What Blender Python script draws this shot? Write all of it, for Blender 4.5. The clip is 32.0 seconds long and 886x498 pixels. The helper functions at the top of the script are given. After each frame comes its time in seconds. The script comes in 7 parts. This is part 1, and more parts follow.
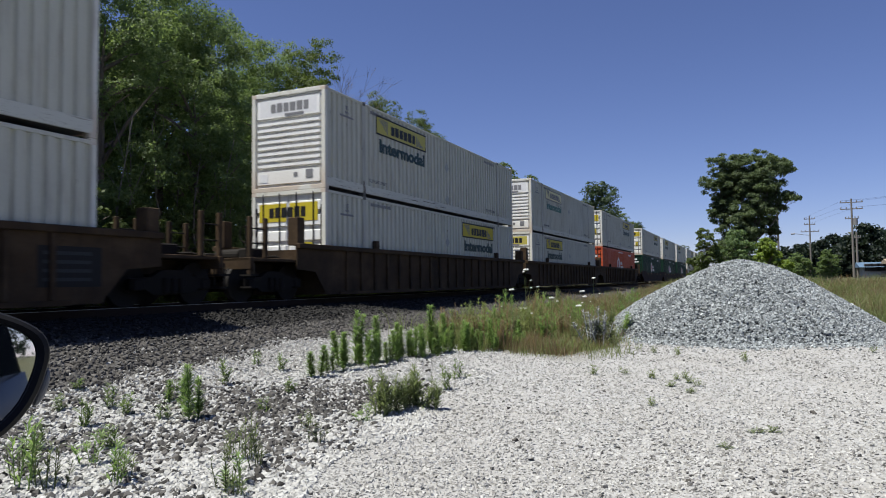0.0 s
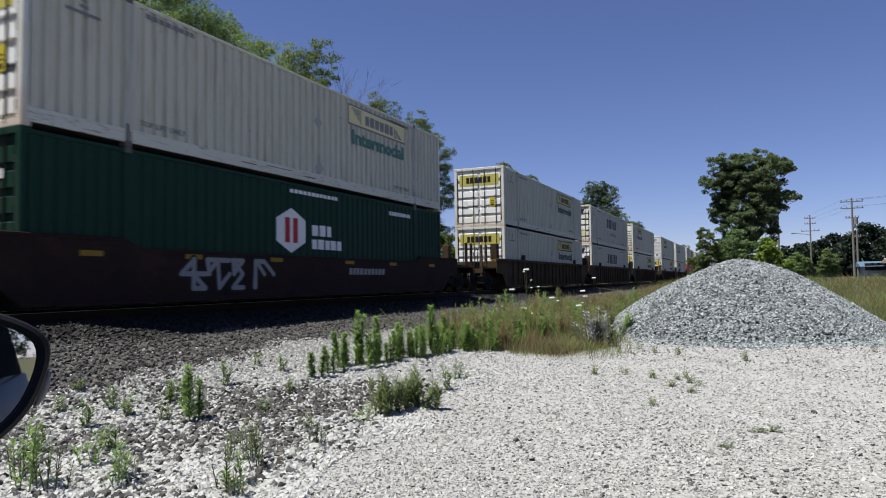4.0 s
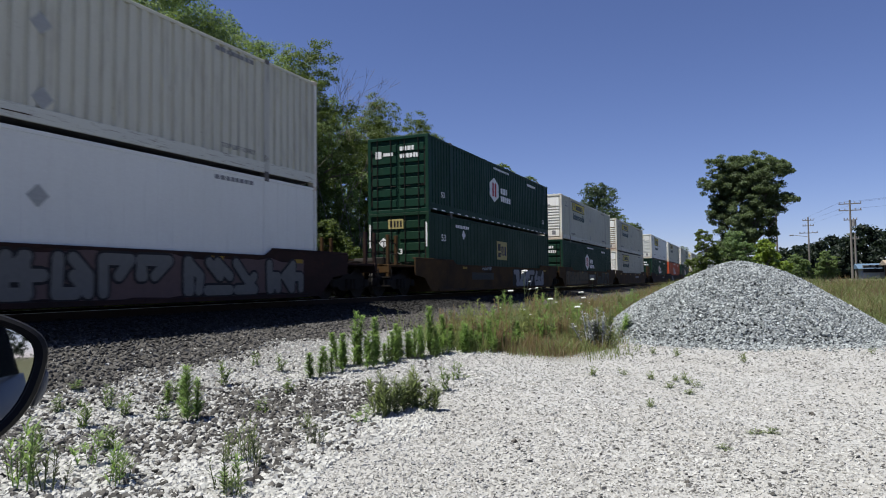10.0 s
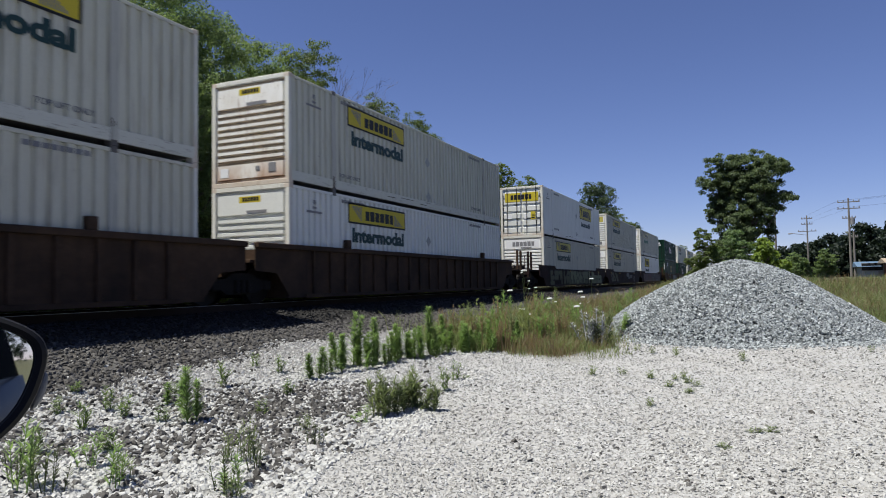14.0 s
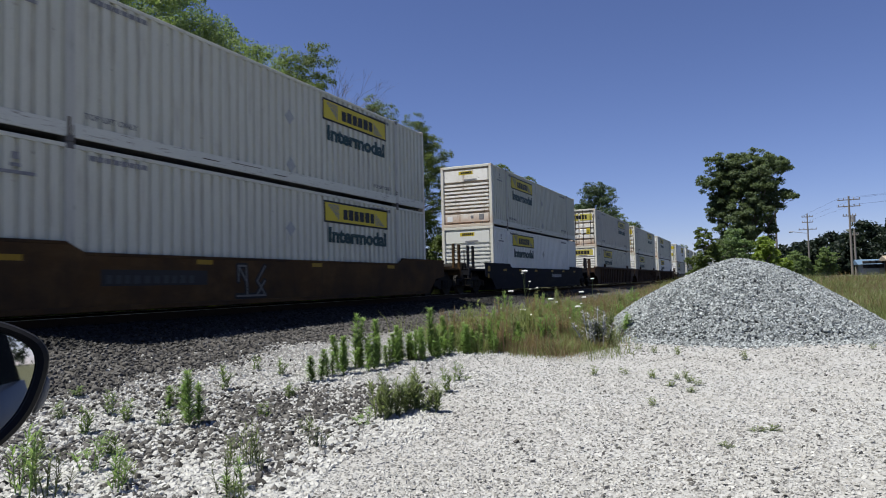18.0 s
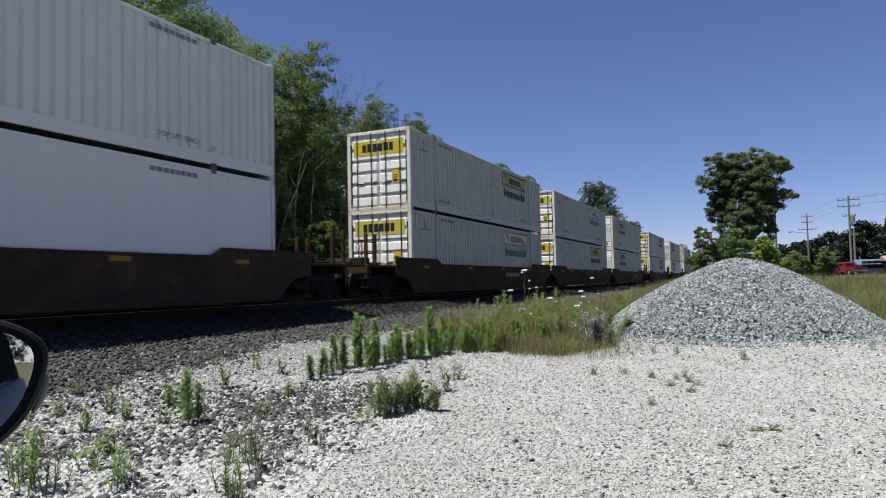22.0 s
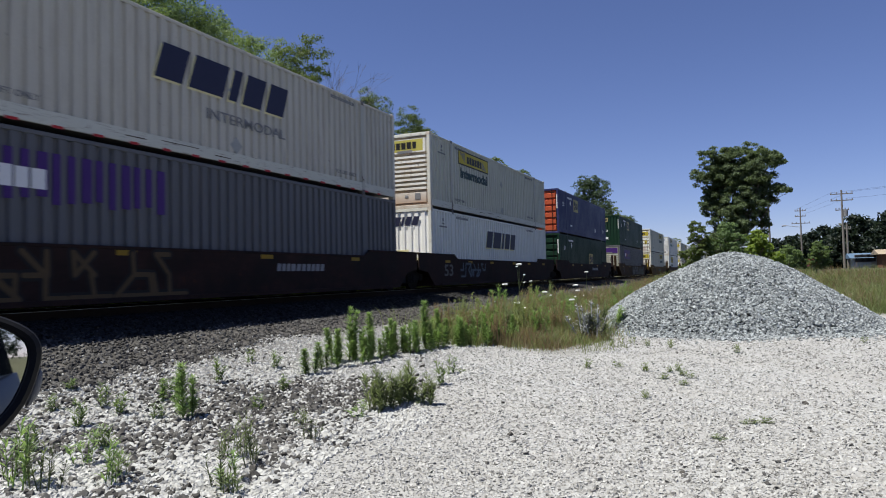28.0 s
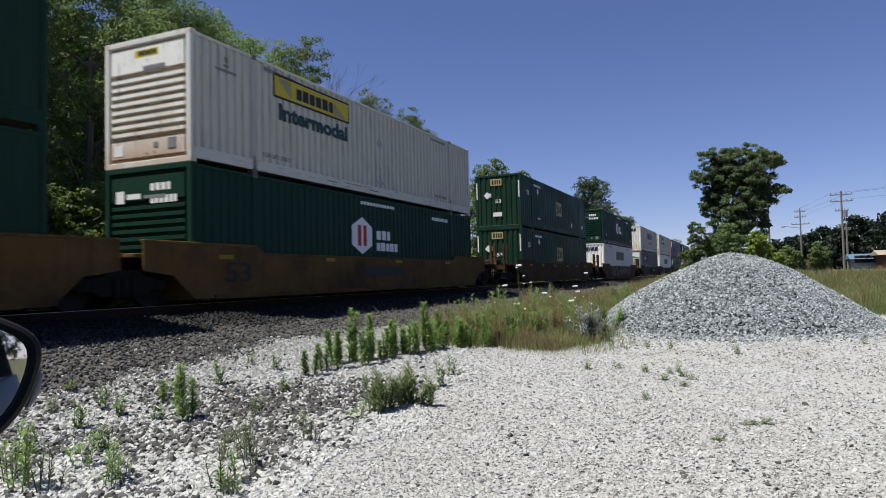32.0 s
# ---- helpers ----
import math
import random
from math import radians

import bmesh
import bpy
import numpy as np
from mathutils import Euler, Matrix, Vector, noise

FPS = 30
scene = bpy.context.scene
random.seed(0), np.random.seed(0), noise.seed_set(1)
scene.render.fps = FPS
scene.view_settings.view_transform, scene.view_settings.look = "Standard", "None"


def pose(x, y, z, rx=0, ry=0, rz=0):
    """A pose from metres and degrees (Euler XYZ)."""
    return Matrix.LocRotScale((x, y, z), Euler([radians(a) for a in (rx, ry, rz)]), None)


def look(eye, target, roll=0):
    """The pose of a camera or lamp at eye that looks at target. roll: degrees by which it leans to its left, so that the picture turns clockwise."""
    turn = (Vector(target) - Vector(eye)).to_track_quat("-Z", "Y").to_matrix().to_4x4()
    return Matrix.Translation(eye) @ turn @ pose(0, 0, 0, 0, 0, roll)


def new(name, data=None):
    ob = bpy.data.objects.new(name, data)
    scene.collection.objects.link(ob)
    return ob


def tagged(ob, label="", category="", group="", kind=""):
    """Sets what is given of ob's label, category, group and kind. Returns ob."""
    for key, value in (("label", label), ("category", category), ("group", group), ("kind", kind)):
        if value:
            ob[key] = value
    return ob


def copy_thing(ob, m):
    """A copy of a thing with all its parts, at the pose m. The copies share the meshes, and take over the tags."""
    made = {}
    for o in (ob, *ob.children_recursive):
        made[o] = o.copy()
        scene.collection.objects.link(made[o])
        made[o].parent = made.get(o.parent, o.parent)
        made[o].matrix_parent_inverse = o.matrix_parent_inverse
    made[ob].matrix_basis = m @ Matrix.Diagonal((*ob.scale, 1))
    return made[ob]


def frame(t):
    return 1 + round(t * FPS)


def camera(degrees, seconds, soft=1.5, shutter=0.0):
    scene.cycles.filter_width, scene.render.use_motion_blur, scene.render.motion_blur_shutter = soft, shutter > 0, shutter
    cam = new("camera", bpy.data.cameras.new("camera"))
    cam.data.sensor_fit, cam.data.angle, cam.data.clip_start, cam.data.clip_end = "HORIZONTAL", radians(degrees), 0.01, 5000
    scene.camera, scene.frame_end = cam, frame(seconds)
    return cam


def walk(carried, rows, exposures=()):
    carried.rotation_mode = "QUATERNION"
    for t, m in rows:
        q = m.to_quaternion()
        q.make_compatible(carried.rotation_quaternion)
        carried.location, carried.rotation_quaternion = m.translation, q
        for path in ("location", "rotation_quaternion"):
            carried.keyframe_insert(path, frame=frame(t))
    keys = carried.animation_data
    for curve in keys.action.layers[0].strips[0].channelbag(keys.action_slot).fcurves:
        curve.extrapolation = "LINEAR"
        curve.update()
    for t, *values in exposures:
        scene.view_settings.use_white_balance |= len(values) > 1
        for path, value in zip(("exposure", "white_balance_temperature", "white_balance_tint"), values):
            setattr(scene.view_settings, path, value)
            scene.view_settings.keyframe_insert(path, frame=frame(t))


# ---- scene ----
GAZE = (
    (0, 24.52, 2.73, -0.66), (0.5, 24.55, 2.73, -0.64), (1, 24.59, 2.73, -0.60), (1.5, 24.61, 2.73, -0.56),
    (2, 24.62, 2.72, -0.54), (2.5, 24.60, 2.73, -0.58), (3, 24.58, 2.73, -0.70), (3.5, 24.56, 2.74, -0.80),
    (5.5, 24.48, 2.75, -0.61), (6, 24.48, 2.76, -0.58), (6.5, 24.49, 2.77, -0.57), (7, 24.50, 2.78, -0.59),
    (7.5, 24.50, 2.78, -0.61), (8, 24.50, 2.79, -0.60), (8.5, 24.50, 2.80, -0.59), (9, 24.48, 2.81, -0.62),
    (9.5, 24.45, 2.82, -0.65), (10, 24.43, 2.83, -0.64), (10.5, 24.43, 2.84, -0.64), (11, 24.43, 2.83, -0.65),
    (11.5, 24.43, 2.83, -0.69), (12, 24.40, 2.83, -0.77), (12.5, 24.39, 2.82, -0.85), (13, 24.38, 2.82, -0.89),
    (13.5, 24.36, 2.83, -0.92), (14, 24.35, 2.83, -0.91), (14.5, 24.36, 2.83, -0.89), (16.5, 24.49, 2.91, -1.37),
    (17, 24.47, 2.92, -1.38), (17.5, 24.44, 2.93, -1.39), (18, 24.40, 2.94, -1.39), (18.5, 24.36, 2.95, -1.39),
    (19, 24.34, 2.96, -1.37), (19.5, 24.34, 2.95, -1.37), (20, 24.34, 2.94, -1.39), (20.5, 24.34, 2.93, -1.41),
    (21, 24.35, 2.91, -1.37), (21.5, 24.36, 2.89, -1.29), (22, 24.37, 2.86, -1.26), (22.5, 24.35, 2.82, -1.27),
    (23, 24.30, 2.75, -1.27), (23.5, 24.25, 2.68, -1.28), (24, 24.24, 2.63, -1.29), (24.5, 24.25, 2.61, -1.26),
    (25, 24.26, 2.60, -1.22), (25.5, 24.27, 2.60, -1.21), (27.5, 23.99, 2.36, -1.29), (28, 23.93, 2.34, -1.30),
    (28.5, 23.86, 2.32, -1.28), (29, 23.83, 2.32, -1.26), (29.5, 23.83, 2.34, -1.28), (30, 23.85, 2.37, -1.31),
    (30.5, 23.86, 2.39, -1.35), (31, 23.87, 2.41, -1.38), (31.5, 23.89, 2.43, -1.38), (32, 23.91, 2.44, -1.36),
)
cam = camera(66.66, 32.0, 1.0, 0.13)


def gaze(yaw, pitch, roll):
    """Pose of the camera in the car window: degrees left of the track, up, and leaning."""
    return pose(0, 0, 1.3, 90 + pitch, 0, yaw) @ pose(0, 0, 0, 0, 0, roll)


walk(cam, [(t, gaze(a, b, c)) for t, a, b, c in GAZE], [(0, 0.6), (32, 0.6)])

# ---- world and sun ----
SUN_TO = Vector((-0.325, -0.28, 1.0)).normalized()
world = bpy.data.worlds.new("sky")
scene.world = world
world.use_nodes = True
wn = world.node_tree
sky = wn.nodes.new("ShaderNodeTexSky")
sky.sky_type, sky.sun_disc = "NISHITA", False
sky.sun_elevation = math.asin(SUN_TO.z)
sky.sun_rotation = math.atan2(SUN_TO.x, SUN_TO.y)
sky.altitude = 1500
sky.air_density, sky.dust_density, sky.ozone_density = 1.0, 0.0, 3.5
tint = wn.nodes.new("ShaderNodeMix")
tint.data_type, tint.blend_type = "RGBA", "MULTIPLY"
tint.inputs[0].default_value = 1.0
wn.links.new(sky.outputs[0], tint.inputs[6])
tint.inputs[7].default_value = (1.005, 0.938, 1.20, 1)          # clear violet-blue summer air
wn.links.new(tint.outputs[2], wn.nodes["Background"].inputs[0])
wn.nodes["Background"].inputs[1].default_value = 0.058
sun = new("sun", bpy.data.lights.new("sun", "SUN"))
sun.data.energy, sun.data.angle, sun.data.color = 5.0, radians(0.55), (1.0, 0.975, 0.89)
sun.matrix_world = look(SUN_TO * 60, (0, 0, 0))

# ---- plan ----
TRACK_X, RAIL_Z, SPEED = -11.964, 0.85, 19.247
C_LEN, C_W, C_H = 16.15, 2.59, 2.90
WELL = 0.18                                    # container floor above the rail


# ---- materials ----
class Nodes:
    """Short hand for building a material's node tree."""

    def __init__(self, name):
        self.m = bpy.data.materials.new(name)
        self.m.use_nodes = True
        self.t = self.m.node_tree
        self.b = self.t.nodes["Principled BSDF"]

    def node(self, kind, **kw):
        n = self.t.nodes.new(kind)
        for k, v in kw.items():
            if k in n.inputs:
                n.inputs[k].default_value = v
        return n

    def link(self, a, b):
        self.t.links.new(a, b)

    def coords(self, scale=(1, 1, 1), shift=True, kind="Object"):
        c = self.node("ShaderNodeTexCoord").outputs[kind]
        m = self.node("ShaderNodeMapping")
        m.inputs["Scale"].default_value = scale
        self.link(c, m.inputs[0])
        if shift:
            r = self.node("ShaderNodeObjectInfo").outputs["Random"]
            k = self.node("ShaderNodeMath")
            k.operation = "MULTIPLY"
            self.link(r, k.inputs[0])
            k.inputs[1].default_value = 37.0
            self.link(k.outputs[0], m.inputs["Location"])
        return m.outputs[0]

    def noise(self, co, scale, detail=4, rough=0.6):
        n = self.node("ShaderNodeTexNoise")
        n.inputs["Scale"].default_value, n.inputs["Detail"].default_value = scale, detail
        n.inputs["Roughness"].default_value = rough
        self.link(co, n.inputs["Vector"])
        return n.outputs["Fac"]

    def ramp(self, fac, a, b, lo=0.0, hi=1.0):
        """Map a..b of fac to lo..hi, clamped."""
        n = self.node("ShaderNodeMapRange")
        n.inputs["From Min"].default_value, n.inputs["From Max"].default_value = a, b
        n.inputs["To Min"].default_value, n.inputs["To Max"].default_value = lo, hi
        self.link(fac, n.inputs["Value"])
        return n.outputs[0]

    def mix(self, fac, a, b, mode="MIX"):
        n = self.node("ShaderNodeMix")
        n.data_type, n.blend_type = "RGBA", mode
        ins = [i for i in n.inputs if i.type == "RGBA"]
        fa = n.inputs[0]
        for s, v in ((fa, fac), (ins[0], a), (ins[1], b)):
            if isinstance(v, (int, float)):
                s.default_value = v
            elif isinstance(v, (tuple, list)):
                s.default_value = (*v, 1)
            else:
                self.link(v, s)
        return [o for o in n.outputs if o.type == "RGBA"][0]

    def bump(self, height, strength, distance):
        n = self.node("ShaderNodeBump")
        n.inputs["Strength"].default_value, n.inputs["Distance"].default_value = strength, distance
        self.link(height, n.inputs["Height"])
        self.link(n.outputs[0], self.b.inputs["Normal"])

    def finish(self, colour, rough=0.5, metal=0.0, spec=0.5):
        s = self.b.inputs["Base Color"]
        if isinstance(colour, (tuple, list)):
            s.default_value = (*colour, 1)
        else:
            self.link(colour, s)
        if isinstance(rough, (int, float)):
            self.b.inputs["Roughness"].default_value = rough
        else:
            self.link(rough, self.b.inputs["Roughness"])
        self.b.inputs["Metallic"].default_value = metal
        self.b.inputs["Specular IOR Level"].default_value = spec
        return self.m


def painted(name, colour, dirt=(0.16, 0.12, 0.09), wear=0.35, rough=0.5, rust=0.25, spec=0.25):
    """Weathered paint on steel: fading, vertical streaks of dirt, a few spots of rust."""
    n = Nodes(name)
    co = n.coords()
    streak = n.noise(n.coords((0.9, 0.9, 0.10)), 7.0, 5, 0.65)
    blotch = n.noise(co, 0.55, 4, 0.6)
    fine = n.noise(co, 26.0, 4, 0.6)
    c = n.mix(n.ramp(blotch, 0.35, 0.7, 0.0, 0.22), colour, tuple(min(1, k * 0.8 + 0.02) for k in colour))
    c = n.mix(n.ramp(streak, 0.52, 0.8, 0.0, wear), c, dirt)
    spots = n.noise(co, 3.2, 6, 0.75)
    c = n.mix(n.ramp(spots, 0.66, 0.74, 0.0, rust), c, (0.17, 0.07, 0.03))
    drip = n.noise(n.coords((2.2, 2.2, 0.06)), 5.0, 4, 0.7)
    c = n.mix(n.ramp(drip, 0.62, 0.74, 0.0, 0.8 * wear), c, tuple(0.7 * k for k in dirt))
    chips = n.noise(n.coords((1, 1, 0.45)), 9.0, 3, 0.6)
    c = n.mix(n.ramp(chips, 0.72, 0.76, 0.0, min(1.0, 1.6 * rust)), c, (0.075, 0.045, 0.03))
    c = n.mix(n.ramp(fine, 0.3, 0.8, 0.0, 0.12), c, dirt)
    n.bump(fine, 0.12, 0.004)
    return n.finish(c, n.ramp(blotch, 0.3, 0.7, rough - 0.08, rough + 0.12), 0.0, spec)


def car_paint(name, colour, fade, grime):
    """Old paint of a rail car: faded and touched-up patches, soot, rust and pale drips."""
    n = Nodes(name)
    co = n.coords()
    patch = n.noise(n.coords((1.0, 0.55, 1.3)), 1.6, 5, 0.7)
    soot = n.noise(n.coords((1.0, 0.7, 0.7)), 0.9, 5, 0.65)
    drip = n.noise(n.coords((1.6, 1.6, 0.12)), 6.0, 5, 0.7)
    fine = n.noise(co, 22.0, 5, 0.7)
    spots = n.noise(co, 4.2, 6, 0.8)
    c = n.mix(n.ramp(patch, 0.44, 0.62, 0.0, 0.75), colour, fade)
    c = n.mix(n.ramp(soot, 0.42, 0.66, 0.0, 0.8), c, grime)
    c = n.mix(n.ramp(drip, 0.55, 0.78, 0.0, 0.65), c, grime)
    c = n.mix(n.ramp(spots, 0.60, 0.70, 0.0, 0.6), c, (0.085, 0.034, 0.014))
    c = n.mix(n.ramp(spots, 0.28, 0.36, 0.35, 0.0), c, tuple(k * 1.4 + 0.03 for k in fade))
    c = n.mix(n.ramp(fine, 0.35, 0.8, 0.0, 0.3), c, grime)
    n.bump(fine, 0.2, 0.006)
    return n.finish(c, n.ramp(patch, 0.3, 0.7, 0.65, 0.85), 0.0, 0.10)


def rusted_white(name, colour, rust, amount):
    """White paint with rust running down from seams and chips."""
    n = Nodes(name)
    co = n.coords()
    run = n.noise(n.coords((1.1, 1.1, 0.13)), 5.5, 6, 0.72)
    chips = n.noise(co, 5.0, 6, 0.8)
    broad = n.noise(n.coords((1.0, 1.0, 0.6)), 1.1, 4, 0.6)
    fine = n.noise(co, 30.0, 4, 0.6)
    c = n.mix(n.ramp(broad, 0.46, 0.72, 0.0, 0.5 * amount), colour, (0.52, 0.44, 0.31))
    c = n.mix(n.ramp(run, 0.56, 0.70, 0.0, amount), c, rust)
    c = n.mix(n.ramp(chips, 0.60, 0.68, 0.0, amount), c, tuple(k * 0.55 for k in rust))
    z = n.node("ShaderNodeSeparateXYZ")
    n.link(n.node("ShaderNodeTexCoord").outputs["Object"], z.inputs[0])
    foot = n.node("ShaderNodeMath")                      # rust creeping up from the sill
    foot.operation = "MULTIPLY"
    n.link(n.ramp(z.outputs[2], 0.85, 0.15, 0.0, amount), foot.inputs[0])
    n.link(n.ramp(broad, 0.32, 0.46), foot.inputs[1])
    c = n.mix(foot.outputs[0], c, tuple(min(0.5, 1.6 * k + 0.04) for k in rust))
    c = n.mix(n.ramp(fine, 0.4, 0.8, 0.0, 0.15), c, (0.2, 0.16, 0.12))
    n.bump(chips, 0.15, 0.006)
    return n.finish(c, 0.6, 0.0, 0.2)


def plain(name, colour, rough=0.6, metal=0.0, var=0.25, scale=9.0):
    n = Nodes(name)
    co = n.coords()
    a = n.noise(co, scale, 5, 0.65)
    c = n.mix(n.ramp(a, 0.3, 0.75, 0.0, var), colour, tuple(k * 0.45 for k in colour))
    n.bump(a, 0.15, 0.005)
    return n.finish(c, rough, metal, 0.5 if metal else 0.22)


def stone_mat(name, light, dark, rough=0.85, wide=0.5):
    """Loose stones: each piece its own shade between two."""
    n = Nodes(name)
    r = n.node("ShaderNodeNewGeometry").outputs["Random Per Island"]
    co = n.coords(shift=False)
    a = n.noise(co, 60.0, 3, 0.6)
    c = n.mix(n.ramp(r, 0.5 - wide, 0.5 + wide), dark, light)
    c = n.mix(n.ramp(a, 0.3, 0.8, 0.0, 0.3), c, tuple(k * 0.6 for k in dark))
    return n.finish(c, rough, 0.0, 0.3)


def leaf_mat(name, light, dark, trans=0.35):
    n = Nodes(name)
    r = n.node("ShaderNodeNewGeometry").outputs["Random Per Island"]
    o = n.noise(n.coords(shift=True), 0.35, 2)
    c = n.mix(r, dark, light)
    c = n.mix(n.ramp(o, 0.35, 0.65, 0.0, 0.45), c, tuple(k * 0.7 for k in dark))
    n.finish(c, 0.55, 0.0, 0.3)
    t = n.node("ShaderNodeBsdfTranslucent")
    n.link(n.mix(0.45, c, (light[0] * 1.35, light[1] * 1.4, light[2] * 0.75)), t.inputs[0])
    m = n.node("ShaderNodeMixShader")
    m.inputs[0].default_value = trans
    n.link(n.b.outputs[0], m.inputs[1])
    n.link(t.outputs[0], m.inputs[2])
    n.link(m.outputs[0], n.t.nodes["Material Output"].inputs[0])
    return n.m


WHITE_NEW = painted("white_paint_clean", (0.72, 0.73, 0.69), wear=0.08, rust=0.02, rough=0.42)
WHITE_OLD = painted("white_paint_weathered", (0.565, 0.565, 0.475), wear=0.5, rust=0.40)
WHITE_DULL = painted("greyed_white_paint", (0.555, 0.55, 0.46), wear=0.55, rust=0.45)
CREAM = painted("cream_paint_weathered", (0.54, 0.52, 0.45), wear=0.38, rust=0.45)
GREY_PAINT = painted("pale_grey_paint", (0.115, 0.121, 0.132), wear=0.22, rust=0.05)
GREEN = painted("dark_green_paint", (0.0045, 0.033, 0.020), wear=0.25, rust=0.10, dirt=(0.05, 0.07, 0.05), spec=0.12)
GREEN_E = painted("forest_green_paint", (0.006, 0.032, 0.0175), wear=0.30, rust=0.15, dirt=(0.06, 0.07, 0.05), spec=0.12)
ORANGE = painted("orange_red_paint", (0.50, 0.085, 0.030), wear=0.30, rust=0.2)
BLUE = painted("deep_blue_paint", (0.016, 0.024, 0.105), wear=0.2, rust=0.05)
# end and post whites lighter than the side paint: sunlight put into the colour
SUNLIT_RUST_WHITE = rusted_white("sunlit_rust_stained_paint", (0.86, 0.85, 0.80), (0.22, 0.105, 0.040), 0.8)
SUNLIT_WORN_END = rusted_white("sunlit_scuffed_white_paint", (0.90, 0.90, 0.87), (0.34, 0.22, 0.12), 0.22)
RIM_WHITE = rusted_white("sunlit_weathered_post", (0.68, 0.675, 0.61), (0.26, 0.16, 0.09), 0.45)
# recesses painted darker: rust, grime and the shade under the pressed ledges
SEAM = {SUNLIT_RUST_WHITE: rusted_white("rusty_shaded_recess", (0.42, 0.34, 0.25), (0.13, 0.062, 0.026), 0.9), SUNLIT_WORN_END: rusted_white("shaded_worn_recess", (0.66, 0.645, 0.60), (0.22, 0.15, 0.09), 0.5)}
DARK_FRAME = painted("dark_steel_frame", (0.10, 0.095, 0.09), wear=0.4, rust=0.5)
CAR_BROWN = car_paint("brown_car_paint", (0.060, 0.037, 0.024), (0.090, 0.056, 0.036), (0.020, 0.016, 0.014))
CAR_KHAKI = car_paint("khaki_brown_car_paint", (0.068, 0.044, 0.025), (0.098, 0.068, 0.042), (0.024, 0.018, 0.014))
CAR_TAN = car_paint("tan_car_paint", (0.070, 0.038, 0.014), (0.098, 0.058, 0.025), (0.026, 0.019, 0.014))
CAR_YELLOW = car_paint("yellow_brown_car_paint", (0.125, 0.072, 0.020), (0.150, 0.092, 0.034), (0.038, 0.027, 0.016))
CAR_MAROON = car_paint("maroon_car_paint", (0.028, 0.015, 0.0135), (0.048, 0.026, 0.022), (0.015, 0.013, 0.012))
CAR_BLUE = car_paint("navy_car_paint", (0.008, 0.0095, 0.016), (0.016, 0.0175, 0.025), (0.012, 0.012, 0.013))
STEEL = plain("grimy_steel", (0.012, 0.010, 0.0085), 0.85, 0.0)
WHEEL = plain("wheel_steel", (0.014, 0.012, 0.011), 0.7, 0.0)
POST_GRIME = painted("grimy_white_post", (0.47, 0.465, 0.41), wear=0.75, rust=0.6, dirt=(0.07, 0.06, 0.05))


def scuffed_rail(name, colour):
    """Bottom rail scraped by lifting gear: long scratches of rust and soot."""
    n = Nodes(name)
    scrape = n.noise(n.coords((1.0, 0.9, 9.0)), 2.2, 6, 0.75)
    spots = n.noise(n.coords((1.0, 1.0, 1.0)), 7.0, 5, 0.75)
    c = n.mix(n.ramp(scrape, 0.56, 0.66, 0.0, 0.7), colour, (0.12, 0.085, 0.06))
    c = n.mix(n.ramp(spots, 0.60, 0.70, 0.0, 0.6), c, (0.15, 0.085, 0.05))
    n.bump(scrape, 0.1, 0.004)
    return n.finish(c, 0.6, 0.0, 0.2)


RAIL_WHITE = scuffed_rail("scraped_white_rail", (0.56, 0.565, 0.50))
RAIL_STEEL = plain("polished_rail", (0.33, 0.35, 0.39), 0.36, 0.9, 0.1)
RAIL_RUST = plain("rusty_rail_web", (0.035, 0.023, 0.017), 0.9)
TIE = plain("creosoted_timber", (0.085, 0.068, 0.055), 0.9)
YELLOW = painted("yellow_vinyl", (0.56, 0.45, 0.030), wear=0.12, rust=0.03)
YELLOW_OLD = painted("faded_yellow_vinyl", (0.52, 0.46, 0.10), wear=0.3, rust=0.15)
BLACK = plain("black_vinyl", (0.018, 0.018, 0.020), 0.5, 0.0, 0.2)
INK = plain("dark_teal_vinyl", (0.022, 0.052, 0.052), 0.5, 0.0, 0.2)
INK_GREEN = plain("green_vinyl", (0.07, 0.18, 0.145), 0.5, 0.0, 0.2)
NAVY = plain("navy_vinyl", (0.024, 0.026, 0.058), 0.5, 0.0, 0.2)
PURPLE = plain("purple_vinyl", (0.060, 0.022, 0.155), 0.5, 0.0, 0.15)
RED = plain("red_vinyl", (0.42, 0.03, 0.035), 0.5, 0.0, 0.2)
FLAG_ORANGE = plain("orange_vinyl", (0.70, 0.16, 0.02), 0.5, 0.0, 0.15)
WHITE_INK = plain("white_vinyl", (0.78, 0.78, 0.78), 0.5, 0.0, 0.15)
GREY_INK_DARK = plain("worn_dark_stencil", (0.045, 0.05, 0.052), 0.7, 0.0, 0.6, 20.0)
GREY_INK = plain("grey_stencil", (0.22, 0.22, 0.23), 0.6, 0.0, 0.3)
CREAM_INK = plain("pale_yellow_vinyl", (0.72, 0.66, 0.36), 0.5, 0.0, 0.15)
REFLECT = plain("yellow_reflector", (0.27, 0.165, 0.012), 0.5, 0.0, 0.2)
GRAF = [plain("spray_paint_" + k, c, 0.6, 0.0, 0.35) for k, c in
        (("silver", (0.135, 0.135, 0.13)), ("pale_green", (0.155, 0.18, 0.105)), ("pink", (0.115, 0.062, 0.062)), ("white", (0.28, 0.28, 0.29)), ("beige", (0.105, 0.082, 0.052)), ("blue_grey", (0.10, 0.13, 0.17)), ("soot", (0.016, 0.015, 0.015)), ("dull_green", (0.078, 0.088, 0.05)), ("mauve", (0.10, 0.066, 0.064)), ("ochre", (0.095, 0.062, 0.03)))]
